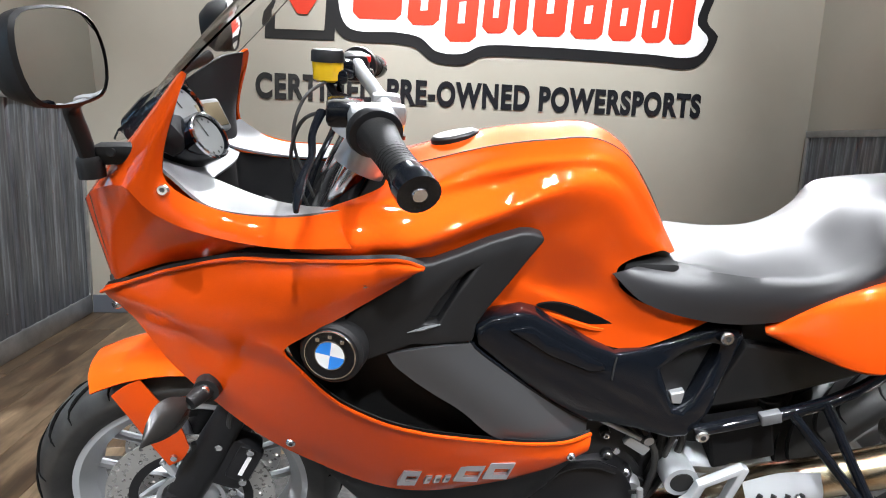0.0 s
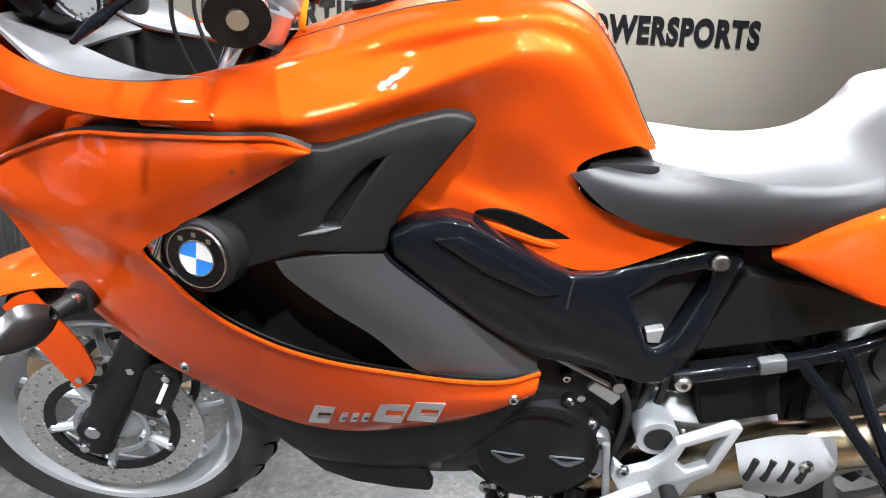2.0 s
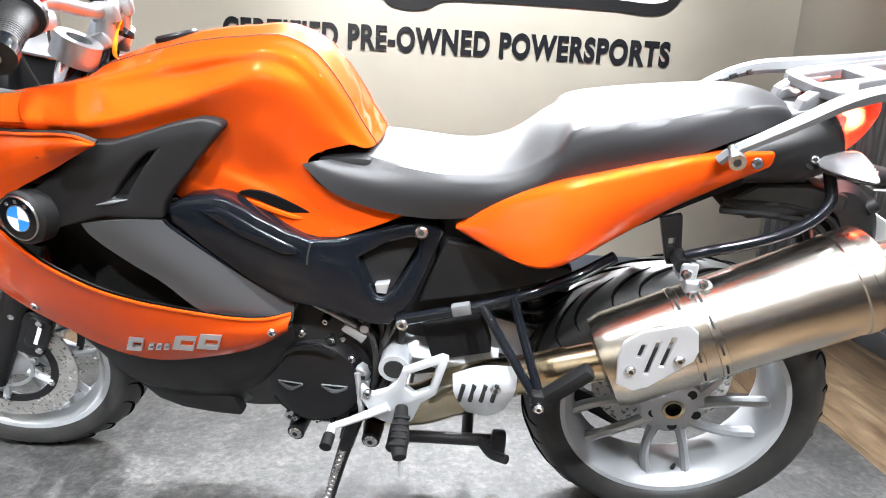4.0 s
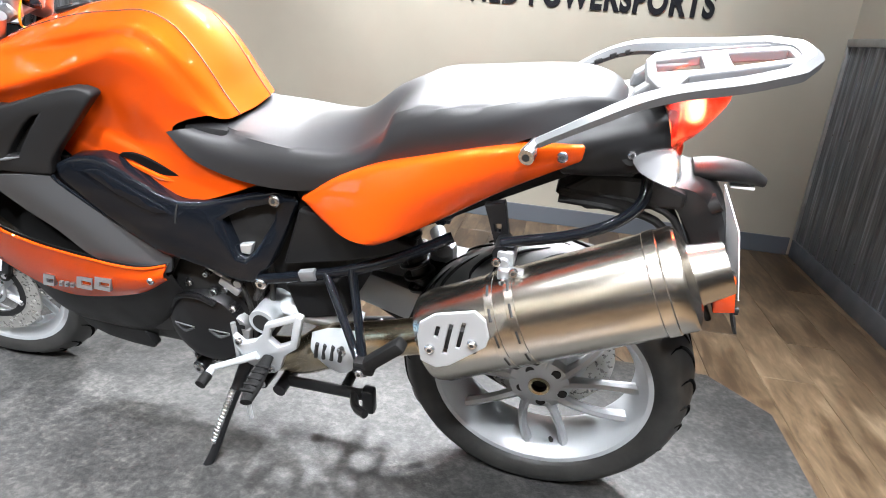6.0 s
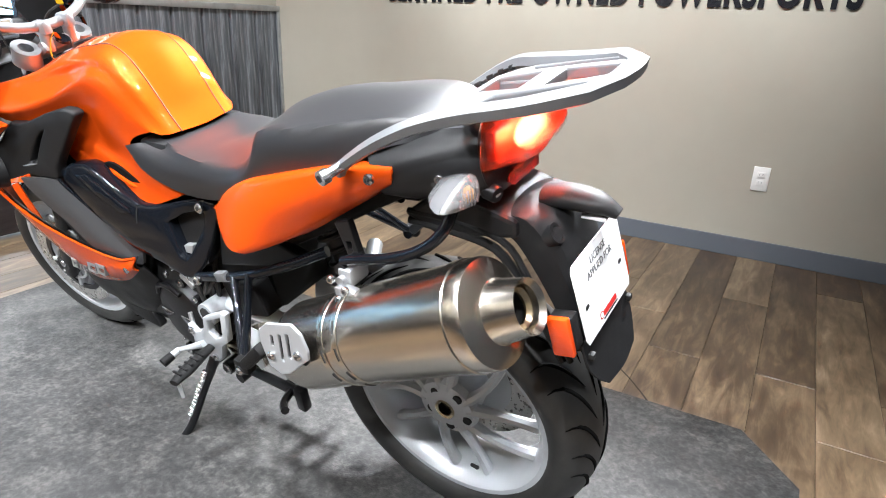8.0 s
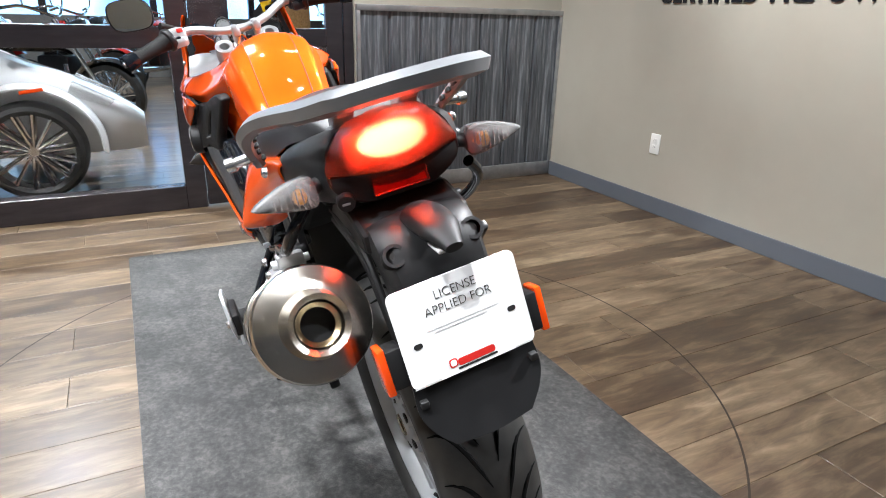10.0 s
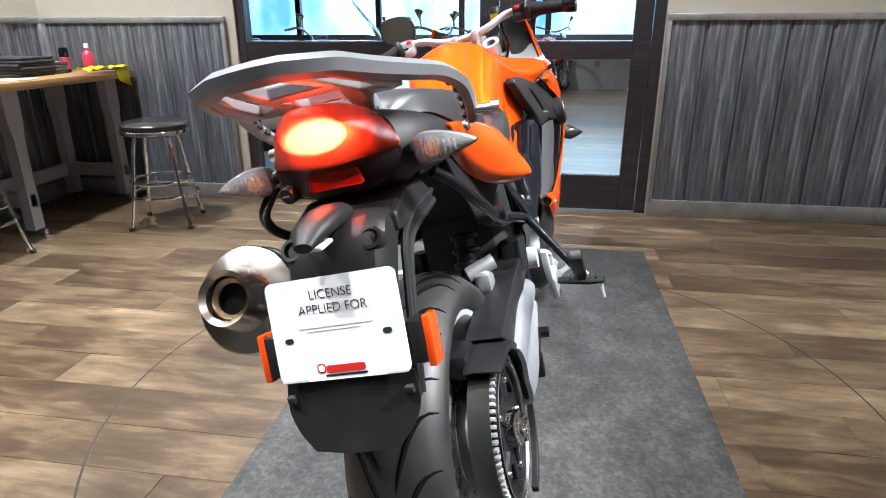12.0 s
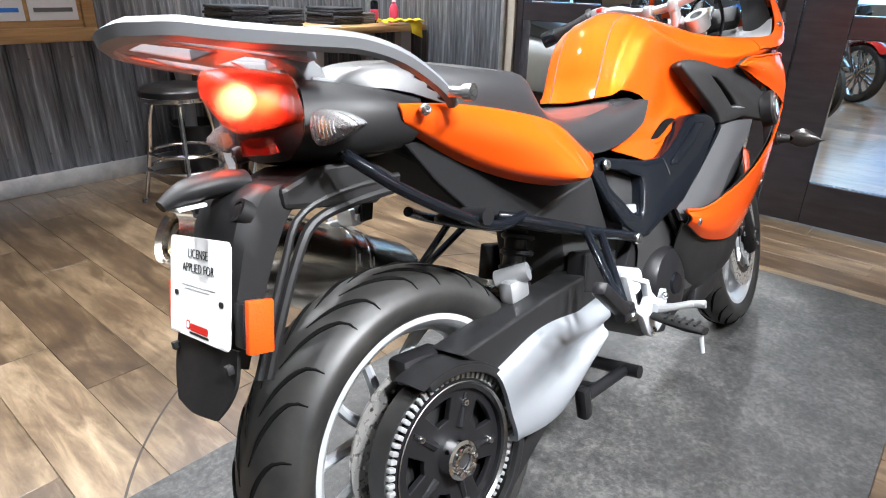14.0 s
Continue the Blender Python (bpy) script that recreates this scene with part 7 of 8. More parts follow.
# -- proportions of the bodywork: how far each stretch of the bike sits along, up and in from the raw panels
SET_X = [-1.6, -1.42, -1.17, -0.88, -0.8, -0.56, -0.48, -0.3, -0.05, 0.1, 0.2]
SET_ALONG = [-0.045, -0.026, -0.015, 0.003, 0.0, 0.004, 0.008, 0.013, 0.022, 0.015, 0.0]
SET_UP_HIGH = [0.0, 0.015, 0.011, -0.004, 0.004, 0.013, 0.014, 0.02, 0.025, 0.012, 0.006]
SET_UP_LOW = [0.0, -0.004, -0.003, -0.006, -0.006, 0.004, 0.006, 0.008, 0.01, 0.005, 0.0]
SET_IN_HIGH = [0.06, 0.045, 0.036, 0.052, 0.05, 0.033, 0.022, 0.004, -0.01, 0.0, 0.0]
SET_IN_LOW = [0.055, 0.05, 0.04, 0.03, 0.022, 0.015, 0.02, 0.005, 0.0, 0.0, 0.0]


def settle(x, y, z):
    k = min(max((z - 0.55) / 0.2, 0), 1)
    crown = math.exp(-(((x + 0.8) / 0.22) ** 2)) * min(max((z - 0.9) / 0.1, 0), 1)
    along = np.interp(x, SET_X, SET_ALONG) + 0.015 * crown
    up = np.interp(x, SET_X, SET_UP_HIGH) * k + np.interp(x, SET_X, SET_UP_LOW) * (1 - k) + 0.018 * crown
    inward = (np.interp(x, SET_X, SET_IN_HIGH) * k + np.interp(x, SET_X, SET_IN_LOW) * (1 - k)) * min(1, abs(y) / 0.16)
    return x + along, y - math.copysign(inward, y), z + up


AS_BUILT = {"rear_wheel", "front_wheel", "belt_pulley", "axle_nut", "swing_arm", "swing_arm_core", "belt_guard", "lower_guard", "tail_panel", "luggage_rack", "tail_lamp", "rear_reflector", "rear_signal", "signal_stem", "helmet_lock", "plate_carrier", "plate_lamp", "side_reflector", "temporary_plate", "muffler", "muffler_clamp", "heat_guard", "rear_caliper", "side_panel", "knee_panel", "knee_edge", "badge_pod", "frame_cover", "battery_cover", "lower_box", "under_tray", "tail_piece", "tail_bolt_recess", "tail_bolt", "hanger_hoop", "subframe_tube", "peg_strut", "passenger_peg", "peg_clip", "front_fender", "tail_end", "front_signal", "bay_wall", "seat", "tank_vent", "side_shroud", "seat_nose"}
DRIVE = {"belt_pulley", "axle_nut", "belt_guard", "lower_guard"}
settled = set()
for ob in bike.children:
    kind = ob.name.split(".")[0]
    for piece in (ob, *ob.children_recursive):
        if piece.type != "MESH" or piece.data.name in settled:
            continue
        settled.add(piece.data.name)
        if kind in DRIVE and piece.name.split(".")[0] != "tooth":
            piece.data.transform(Matrix.Translation((0.0, -0.034, 0)))
        elif kind not in AS_BUILT:
            for v in piece.data.vertices:
                v.co = settle(*v.co)
for piece in pulley.children:
    if piece.name.split(".")[0] == "tooth":
        piece.location.y -= 0.034

# ---- bar table, stools and what lies on the table ----
TOP_Z, TAB_X0, TAB_X1, TAB_Y0, TAB_Y1 = 0.825, -1.36, 0.29, -1.4, -0.82
table = thing("bar_table", "butcher block bar table on grey steel legs by the wall", "table", Matrix.Translation(((TAB_X0 + TAB_X1) / 2, (TAB_Y0 + TAB_Y1) / 2, 0)))
tw, td = TAB_X1 - TAB_X0, TAB_Y1 - TAB_Y0
for k in range(6):
    part("top_board", box((0, -td / 2 + td / 6 * (k + 0.5), TOP_Z - 0.02), (tw, td / 6 - 0.0006, 0.04), 0.002), butcher, table)
for lx in (-tw / 2 + 0.1, 0.055, tw / 2 - 0.1):
    for s in (-1, 1):
        y = s * (td / 2 - 0.07)
        lg = part("leg", skin([[(lx - 0.035, y - 0.03, 0.04), (lx - 0.035, y - 0.03, 0.55), (lx - 0.05, y - 0.03, 0.62), (lx - 0.05, y - 0.03, TOP_Z - 0.04)], [(lx + 0.035, y - 0.03, 0.04), (lx + 0.035, y - 0.03, 0.55), (lx + 0.05, y - 0.03, 0.62), (lx + 0.05, y - 0.03, TOP_Z - 0.04)]], 10, 1, 0.06), leg_grey, table, "grey painted steel leg", smooth=False)
        part("leveller", lathe([(0.0, 0.0), (0.028, 0.0), (0.028, 0.012), (0.012, 0.016), (0.012, 0.042), (0.0, 0.042)], (lx, y, 0), (0, 0, 1), 18, False), steel, lg)
    part("end_stretcher", box((lx, 0, 0.2), (0.05, td - 0.2, 0.08), 0.006), leg_grey, table)
part("long_stretcher", box((0, -td / 2 + 0.07, 0.2), (tw - 0.3, 0.05, 0.08), 0.006), leg_grey, table)


def stool(place, label, group="bar stools"):
    ob = thing("bar_stool", label, "stool", place, group)
    part("cushion", lathe([(0.0, 0.6), (0.12, 0.598), (0.16, 0.59), (0.175, 0.575), (0.178, 0.555), (0.175, 0.53), (0.165, 0.52), (0.0, 0.52)], (0, 0, 0), (0, 0, 1), 48, False), cushion, ob, "round black vinyl cushion")
    part("seat_band", lathe([(0.1795, 0.527), (0.182, 0.53), (0.182, 0.547), (0.1795, 0.55)], (0, 0, 0), (0, 0, 1), 48), chrome, ob)
    for k in range(4):
        a = radians(45 + 90 * k)
        c, s = math.cos(a), math.sin(a)
        l = part("leg", sweep([(0.12 * c, 0.12 * s, 0.52), (0.14 * c, 0.14 * s, 0.45), (0.17 * c, 0.17 * s, 0.25), (0.21 * c, 0.21 * s, 0.06), (0.225 * c, 0.225 * s, 0.006)], 0.011, 16, 10), chrome, ob, "chromed tube leg")
        part("foot_cap", lathe([(0.0, 0.0), (0.015, 0.0), (0.016, 0.02), (0.0, 0.022)], (0.225 * c, 0.225 * s, 0.0), (0, 0, 1), 12, False), rubber, l)
    for r, z in ((0.183, 0.18), (0.165, 0.26)):
        part("foot_ring", sweep([(r * math.cos(a), r * math.sin(a), z) for a in np.linspace(0, 2 * math.pi, 17)[:-1]], 0.009, 40, 8, closed=True), chrome, ob, "chromed foot ring")
    return ob


st1 = stool(pose(-0.13, -0.955, 0, 0, 0, -20), "round black bar stool with chromed legs at the table")
copy_thing(st1, pose(-0.828, -0.372, 0, 0, 0, 17))
copy_thing(st1, pose(0.5, -0.8, 0, 0, 0, 20))


def folded_stack(x, y, n, w, d, mat, name, label, cat):
    ob = thing(name, label, cat, Matrix.Translation((x, y, TOP_Z)))
    r2 = random.Random(int(x * 100) + n)
    for k in range(n):
        part("folded_layer", box((r2.uniform(-0.008, 0.008), r2.uniform(-0.008, 0.008), 0.009 + 0.0175 * k), (w * r2.uniform(0.94, 1), d * r2.uniform(0.94, 1), 0.0165), 0.007, Matrix.Rotation(r2.uniform(-0.04, 0.04), 3, "Z")), mat, ob)
    return ob


folded_stack(-0.1, -1.16, 7, 0.27, 0.3, denim, "jeans_stack", "stack of folded dark denim jeans on the bar table", "clothes")
folded_stack(-0.36, -1.17, 6, 0.24, 0.3, denim, "jeans_stack", "stack of folded dark denim jeans on the bar table", "clothes")
folded_stack(-0.83, -1.17, 6, 0.26, 0.3, denim, "jeans_stack", "lower stack of folded dark denim jeans", "clothes")
folded_stack(-1.03, -1.12, 4, 0.12, 0.16, rack_grey, "shirt_stack", "small stack of folded grey shirts", "clothes")
for px, py, rz in ((-0.22, -0.93, 8), (0.06, -0.93, -12), (-0.55, -0.94, 3)):
    pp = thing("paper_sheet", "loose white paper sheets on the table", "paper", pose(px, py, TOP_Z, 0, 0, rz))
    part("sheets", box((0, 0, 0.003), (0.2, 0.13, 0.005), 0.001), paper, pp)
can = thing("spray_can", "black spray can with a pink label on the table", "can", Matrix.Translation((-1.13, -1.1, TOP_Z)))
part("can_body", lathe([(0.0, 0.0), (0.026, 0.0), (0.027, 0.004), (0.027, 0.13), (0.02, 0.145), (0.0, 0.145)], (0, 0, 0), (0, 0, 1), 24, False), gloss_black, can)
part("can_label", lathe([(0.0272, 0.02), (0.0276, 0.02), (0.0276, 0.09), (0.0272, 0.09)], (0, 0, 0), (0, 0, 1), 24), pink, can)
bot = thing("spray_bottle", "pink spray bottle on the bar table", "bottle", Matrix.Translation((-1.27, -1.05, TOP_Z)))
part("bottle_body", lathe([(0.0, 0.0), (0.03, 0.0), (0.033, 0.006), (0.033, 0.085), (0.026, 0.11), (0.013, 0.125), (0.013, 0.14), (0.0, 0.14)], (0, 0, 0), (0, 0, 1), 24, False), pink, bot)
part("bottle_cap", lathe([(0.0, 0.165), (0.012, 0.165), (0.014, 0.16), (0.014, 0.138), (0.0, 0.138)], (0, 0, 0), (0, 0, 1), 18, False), badge_white, bot)
cl_rails = []
rc = random.Random(3)
for k in range(8):
    cl_rails.append([(-1.44 + 0.05 * k, -1.1 + 0.03 * j + rc.uniform(-0.012, 0.012), TOP_Z + 0.012 + 0.022 * math.sin(k * 1.4 + j) ** 2 + rc.uniform(0, 0.012)) for j in range(5)])
cloth = thing("yellow_cloth", "crumpled yellow cloth draped on the table end", "cloth", Matrix.Translation((0.1, 0.168, 0)))
part("cloth_sheet", skin(cl_rails, 16, 3, 0.003), yellow_cloth, cloth)
part("cloth_drape", skin([[(-1.42, -1.02, TOP_Z + 0.02), (-1.42, -0.992, TOP_Z + 0.012), (-1.415, -0.985, TOP_Z - 0.05), (-1.42, -0.984, TOP_Z - 0.09)], [(-1.36, -1.02, TOP_Z + 0.024), (-1.36, -0.99, TOP_Z + 0.014), (-1.362, -0.98, TOP_Z - 0.04), (-1.36, -0.982, TOP_Z - 0.07)], [(-1.3, -1.02, TOP_Z + 0.02), (-1.3, -0.992, TOP_Z + 0.012), (-1.31, -0.985, TOP_Z - 0.03), (-1.31, -0.984, TOP_Z - 0.05)]], 12, 4, 0.003), yellow_cloth, cloth)

# framed notice board on the south wall
nb = thing("notice_board", "wood framed notice board with pale sheets on the wall", "board", Matrix.Translation((1.15, BACK_Y, 1.1)))
for a, b in (((0, 0.03, -0.3), (1.12, 0.05, 0.07)), ((0, 0.03, 0.3), (1.12, 0.05, 0.07)), ((-0.53, 0.03, 0), (0.06, 0.05, 0.54)), ((0.53, 0.03, 0), (0.06, 0.05, 0.54))):
    part("frame_rail", box(a, b, 0.006), butcher, nb, "golden wood frame rail")
part("board_panel", box((0, 0.026, 0), (1.0, 0.012, 0.53), 0), butcher, nb, smooth=False)
for k in range(4):
    part("pinned_sheet", box((-0.37 + 0.245 * k, 0.035, 0.0), (0.225, 0.003, 0.46), 0), paper, nb, smooth=False)
    for j in range(6):
        part("print_bar", box((-0.37 + 0.245 * k, 0.0375, -0.18 + 0.065 * j), (0.18, 0.001, 0.02), 0), blue_print if (j + k) % 3 else rack_grey, nb, smooth=False)
# waste bin under the far stool
bn = thing("waste_bin", "small black waste bin by the wall", "bin", Matrix.Translation((0.22, -1.2, 0)))
part("bin_body", lathe([(0.0, 0.004), (0.11, 0.004), (0.14, 0.3), (0.148, 0.305), (0.14, 0.31), (0.13, 0.3), (0.105, 0.01), (0.0, 0.01)], (0, 0, 0), (0, 0, 1), 32, False), plastic, bn)

# ---- the showroom behind the glass ----
SHOW_X, SHOW_Y0, SHOW_Y1, SHOW_H = -9.5, -6.0, 8.0, 3.6
show_wood = plank_wood.copy()
show_wood.name = "showroom_plank"
for n in list(show_wood.node_tree.nodes):
    if n.bl_idname == "ShaderNodeObjectInfo":
        isl = nd(show_wood, "ShaderNodeNewGeometry")
        for l in list(n.outputs["Random"].links):
            link(show_wood, isl.outputs["Random Per Island"], l.to_socket)
bsdf(show_wood).inputs["Coat Weight"].default_value = 0.8
bsdf(show_wood).inputs["Coat Roughness"].default_value = 0.16
verts, faces = [], []
r3 = random.Random(9)
xx = -1.0 - 0.178 * 3
while xx > SHOW_X:
    yy = SHOW_Y0 - r3.uniform(0, 1.2)
    while yy < SHOW_Y1:
        edge = LEFT_X - 0.1
        if xx - 0.178 < edge:
            b = len(verts)
            x0, x1 = xx - 0.177, xx - 0.001
            y0, y1 = yy + 0.001, yy + 1.219
            verts += [(x0, y0, -0.004), (x1, y0, -0.004), (x1, y1, -0.004), (x0, y1, -0.004), (x0, y0, -0.007), (x1, y0, -0.007), (x1, y1, -0.007), (x0, y1, -0.007)]
            faces += [(b, b + 1, b + 2, b + 3), (b, b + 4, b + 5, b + 1), (b + 1, b + 5, b + 6, b + 2), (b + 2, b + 6, b + 7, b + 3), (b + 3, b + 7, b + 4, b)]
        yy += 1.22
    xx -= 0.178
me = bpy.data.meshes.new("showroom_planks")
me.from_pydata(verts, [], faces)
me.materials.append(show_wood)
tagged(new("showroom_planks", me), "wood-look planks of the showroom floor behind the glass", "floor", kind="stuff")
structure("showroom_floor", box(((SHOW_X - 1.0) / 2, 1.0, -0.07), (-1.0 - SHOW_X, 14.0, 0.12), 0), seam_dark, "showroom sub floor", "floor")
structure("showroom_ceiling", box(((SHOW_X - 1.2) / 2, 1.0, SHOW_H + 0.05), (-1.2 - SHOW_X, 14.2, 0.1), 0), ceiling_paint, "dark showroom ceiling", "ceiling")
# wall colour darkened so that the showroom looks dim behind the glass
show_dimmed = material("showroom_wall_dimmed", (0.13, 0.13, 0.125), 0.5)
vary(show_dimmed, [(0.11, 0.11, 0.107), (0.15, 0.149, 0.143)], 2.0, 6)
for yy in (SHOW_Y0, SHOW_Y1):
    structure("showroom_side_wall", box(((SHOW_X - 1.2) / 2, yy, SHOW_H / 2), (-1.2 - SHOW_X, 0.12, SHOW_H), 0), show_dimmed, "showroom side wall in darkened grey")
structure("showroom_inner_wall", joined(box((-1.66, 6.0, SHOW_H / 2), (0.2, 4.2, SHOW_H), 0), box((-1.85, -3.9, SHOW_H / 2), (0.2, 4.4, SHOW_H), 0)), show_dimmed, "darkened grey wall beside the display room")
# far windows with pale daylight
WZ0, WZ1 = 0.95, 3.0
structure("showroom_far_wall", joined(box((SHOW_X, 1.0, WZ0 / 2), (0.2, 14, WZ0), 0), box((SHOW_X, 1.0, (WZ1 + SHOW_H) / 2), (0.2, 14, SHOW_H - WZ1), 0)), show_dimmed, "low showroom wall under a band of windows")
fw = thing("window_2", "band of tall showroom windows in dark frames", "window", kind="structure")
for k in range(10):
    part("mullion", box((SHOW_X, SHOW_Y0 + 14 / 9 * k, (WZ0 + WZ1) / 2), (0.12, 0.1, WZ1 - WZ0), 0.005), frame_paint, fw, smooth=False)
part("transom", box((SHOW_X, 1.0, 2.3), (0.1, 14, 0.08), 0.005), frame_paint, fw, smooth=False)
day = bpy.data.materials.new("daylight_backdrop")
day.use_nodes = True
em = nd(day, "ShaderNodeEmission", Strength=3.2)
nz = nd(day, "ShaderNodeTexNoise", Scale=0.8, Detail=3.0)
link(day, coords(day, (1, 1, 0.5)), nz.inputs["Vector"])
rp = nd(day, "ShaderNodeValToRGB")
rp.color_ramp.elements[0].position, rp.color_ramp.elements[0].color = 0.35, (0.08, 0.28, 0.7, 1)
rp.color_ramp.elements[1].position, rp.color_ramp.elements[1].color = 0.62, (0.5, 0.8, 1.0, 1)
link(day, nz.outputs["Fac"], rp.inputs["Fac"])
link(day, rp.outputs["Color"], em.inputs["Color"])
link(day, em.outputs[0], day.node_tree.nodes["Material Output"].inputs["Surface"])
structure("backdrop", box((SHOW_X - 1.2, 1.0, 2.0), (0.05, 16, 4), 0), day, "pale blue daylight outside the showroom windows", "backdrop")
# a pillar clad in wood
structure("showroom_column", box((-5.1, 2.98, SHOW_H / 2), (0.3, 0.3, SHOW_H), 0.01), butcher, "square wood-clad showroom column", "column")

for sx, sy in ((-3.2, 0.3), (-5.0, 3.4), (-6.6, 0.6)):
    aim_lamp("showroom_lamp", (sx, sy, SHOW_H - 0.2), (sx, sy, 0), 750, 0.1, angle=130, colour=(0.9, 0.95, 1.0))

# unseen fill spot added to brighten the near side of the three-wheeler
aim_lamp("showroom_lamp", (-1.55, 1.3, SHOW_H - 0.2), (-2.2, 0.8, 0.4), 1500, 0.08, angle=75, colour=(0.9, 0.95, 1.0))


def small_wheel(c, r, w, parent, rim_mat, spokes=10):
    wh = part("wheel", lathe([(r * 0.75, -w * 0.4), (r * 0.79, -w * 0.45), (r * 0.77, 0.0), (r * 0.79, w * 0.45), (r * 0.75, w * 0.4), (r * 0.71, 0.0)], c, (1, 0, 0), 48), rim_mat, parent, "bright spoked wheel")
    part("tyre", lathe([(r * 0.75, -w * 0.42), (r * 0.84, -w * 0.5), (r * 0.92, -w * 0.46), (r, -w * 0.2), (r, w * 0.2), (r * 0.92, w * 0.46), (r * 0.84, w * 0.5), (r * 0.75, w * 0.42)], c, (1, 0, 0), 48), rubber, wh)
    part("hub", lathe([(0.0, -w * 0.3), (r * 0.16, -w * 0.3), (r * 0.18, 0), (r * 0.16, w * 0.3), (0, w * 0.3)], c, (1, 0, 0), 20, False), rim_mat, wh)
    for k in range(spokes):
        a = 2 * math.pi * k / spokes
        for s in (-0.2, 0.2):
            part("spoke", rod((c[0] + s * 1.7 * w, c[1] + r * 0.1 * math.cos(a), c[2] + r * 0.1 * math.sin(a)), (c[0] + s * 1.9 * w, c[1] + r * 0.77 * math.cos(a + 0.1), c[2] + r * 0.77 * math.sin(a + 0.1)), 0.009, 0.012, 6), rim_mat, wh, smooth=False)
    return wh


# white three-wheeler: runs along y, its front at +y
trike = thing("three_wheeler", "pearl white touring three-wheeler with chromed wheels behind the glass", "vehicle", Matrix.Translation((-2.46, 0.63, 0)))
for s in (-1, 1):
    small_wheel((s * 0.47, 0.0, 0.285), 0.285, 0.17, trike, chrome, 14)
    fen = [[(s * (0.47 - 0.11), 0.36 * math.cos(a) * 1.05, 0.3 + 0.36 * math.sin(a)) for a in np.linspace(radians(-5), radians(185), 12)], [(s * 0.5, 0.375 * math.cos(a) * 1.05, 0.3 + 0.375 * math.sin(a)) for a in np.linspace(radians(-8), radians(188), 12)], [(s * 0.57, 0.35 * math.cos(a) * 1.05, 0.3 + 0.35 * math.sin(a)) for a in np.linspace(radians(-5), radians(185), 12)]]
    part("fender", skin(fen, 28, 5, 0.01), white_body, trike, "pearl white front fender")
    part("marker_lamp", box((s * 0.572, 0.05, 0.635), (0.006, 0.12, 0.02), 0.003, Matrix.Rotation(0.15, 3, "X")), amber, trike)
    part("fender_arm", rod((s * 0.2, -0.05, 0.3), (s * 0.42, 0.0, 0.3), 0.03, sides=12), black_metal, trike)
small_wheel((0.0, -1.55, 0.3), 0.3, 0.22, trike, chrome, 7)
tr = []
for f, w0, z0 in ((0.0, 0.1, 1.0), (0.25, 0.8, 0.93), (0.55, 1.0, 0.72), (0.8, 0.9, 0.4), (1.0, 0.6, 0.22)):
    row = []
    for y, w, top in ((0.62, 0.12, 0.42), (0.5, 0.27, 0.52), (0.25, 0.32, 0.66), (0.0, 0.34, 0.76), (-0.3, 0.36, 0.88), (-0.6, 0.33, 0.74), (-1.0, 0.36, 0.72), (-1.5, 0.38, 0.78), (-1.9, 0.25, 0.72)):
        row.append((w * w0, y, 0.2 + (top - 0.2) * z0 if z0 > 0.3 else 0.2))
    tr.append(row)
for s in (-1, 1):
    part("body_side", skin([[(s * x, y, z) for x, y, z in r] for r in tr], 30, 4, 0.01), white_body, trike, "pearl white body side")
part("seat", skin([[(-0.2, -0.62, 0.78), (-0.22, -0.9, 0.77), (-0.22, -1.3, 0.86), (-0.2, -1.6, 0.98)], [(0.0, -0.6, 0.8), (0, -0.9, 0.79), (0, -1.3, 0.88), (0, -1.6, 1.02)], [(0.2, -0.62, 0.78), (0.22, -0.9, 0.77), (0.22, -1.3, 0.86), (0.2, -1.6, 0.98)]], 16, 5, 0.08), cushion, trike, "black touring seat")
part("windscreen", skin([[(-0.25, -0.05, 0.85), (-0.22, -0.25, 1.1), (-0.18, -0.36, 1.25)], [(0, 0.08, 0.85), (0, -0.18, 1.12), (0, -0.32, 1.28)], [(0.25, -0.05, 0.85), (0.22, -0.25, 1.1), (0.18, -0.36, 1.25)]], 12, 5, 0.004), screen_glass, trike)
for s in (-1, 1):
    part("side_intake", slab([(-0.28, 0.36), (-0.18, 0.37), (-0.2, 0.52), (-0.3, 0.53)], s * 0.372, s * 0.382, plane="yz", round_to=16), dark, trike, smooth=False)
    part("trim_strip", sweep([(s * 0.365, -0.25, 0.6), (s * 0.375, -0.5, 0.56), (s * 0.375, -0.8, 0.54)], 0.012, 12, 8), chrome, trike)
    part("lower_skirt", slab([(-0.2, 0.2), (-1.3, 0.16), (-1.35, 0.34), (-0.25, 0.34)], s * 0.3, s * 0.345, plane="yz", bevel=0.01), black_metal, trike)
    part("mirror", sweep([(s * 0.3, -0.1, 0.86), (s * 0.42, -0.12, 0.92), (s * 0.47, -0.12, 0.98)], [0.015, 0.04, 0.03], 12, 10), white_body, trike)
    part("headlamp", slab([(0.2, 0.58), (0.42, 0.5), (0.46, 0.54), (0.24, 0.66)], s * 0.26, s * 0.31, plane="yz", bevel=0.006), lens_clear, trike)
    part("handlebar_grip", sweep([(s * 0.1, -0.42, 0.98), (s * 0.3, -0.5, 0.98), (s * 0.4, -0.6, 0.95)], 0.016, 10, 8), plastic, trike)


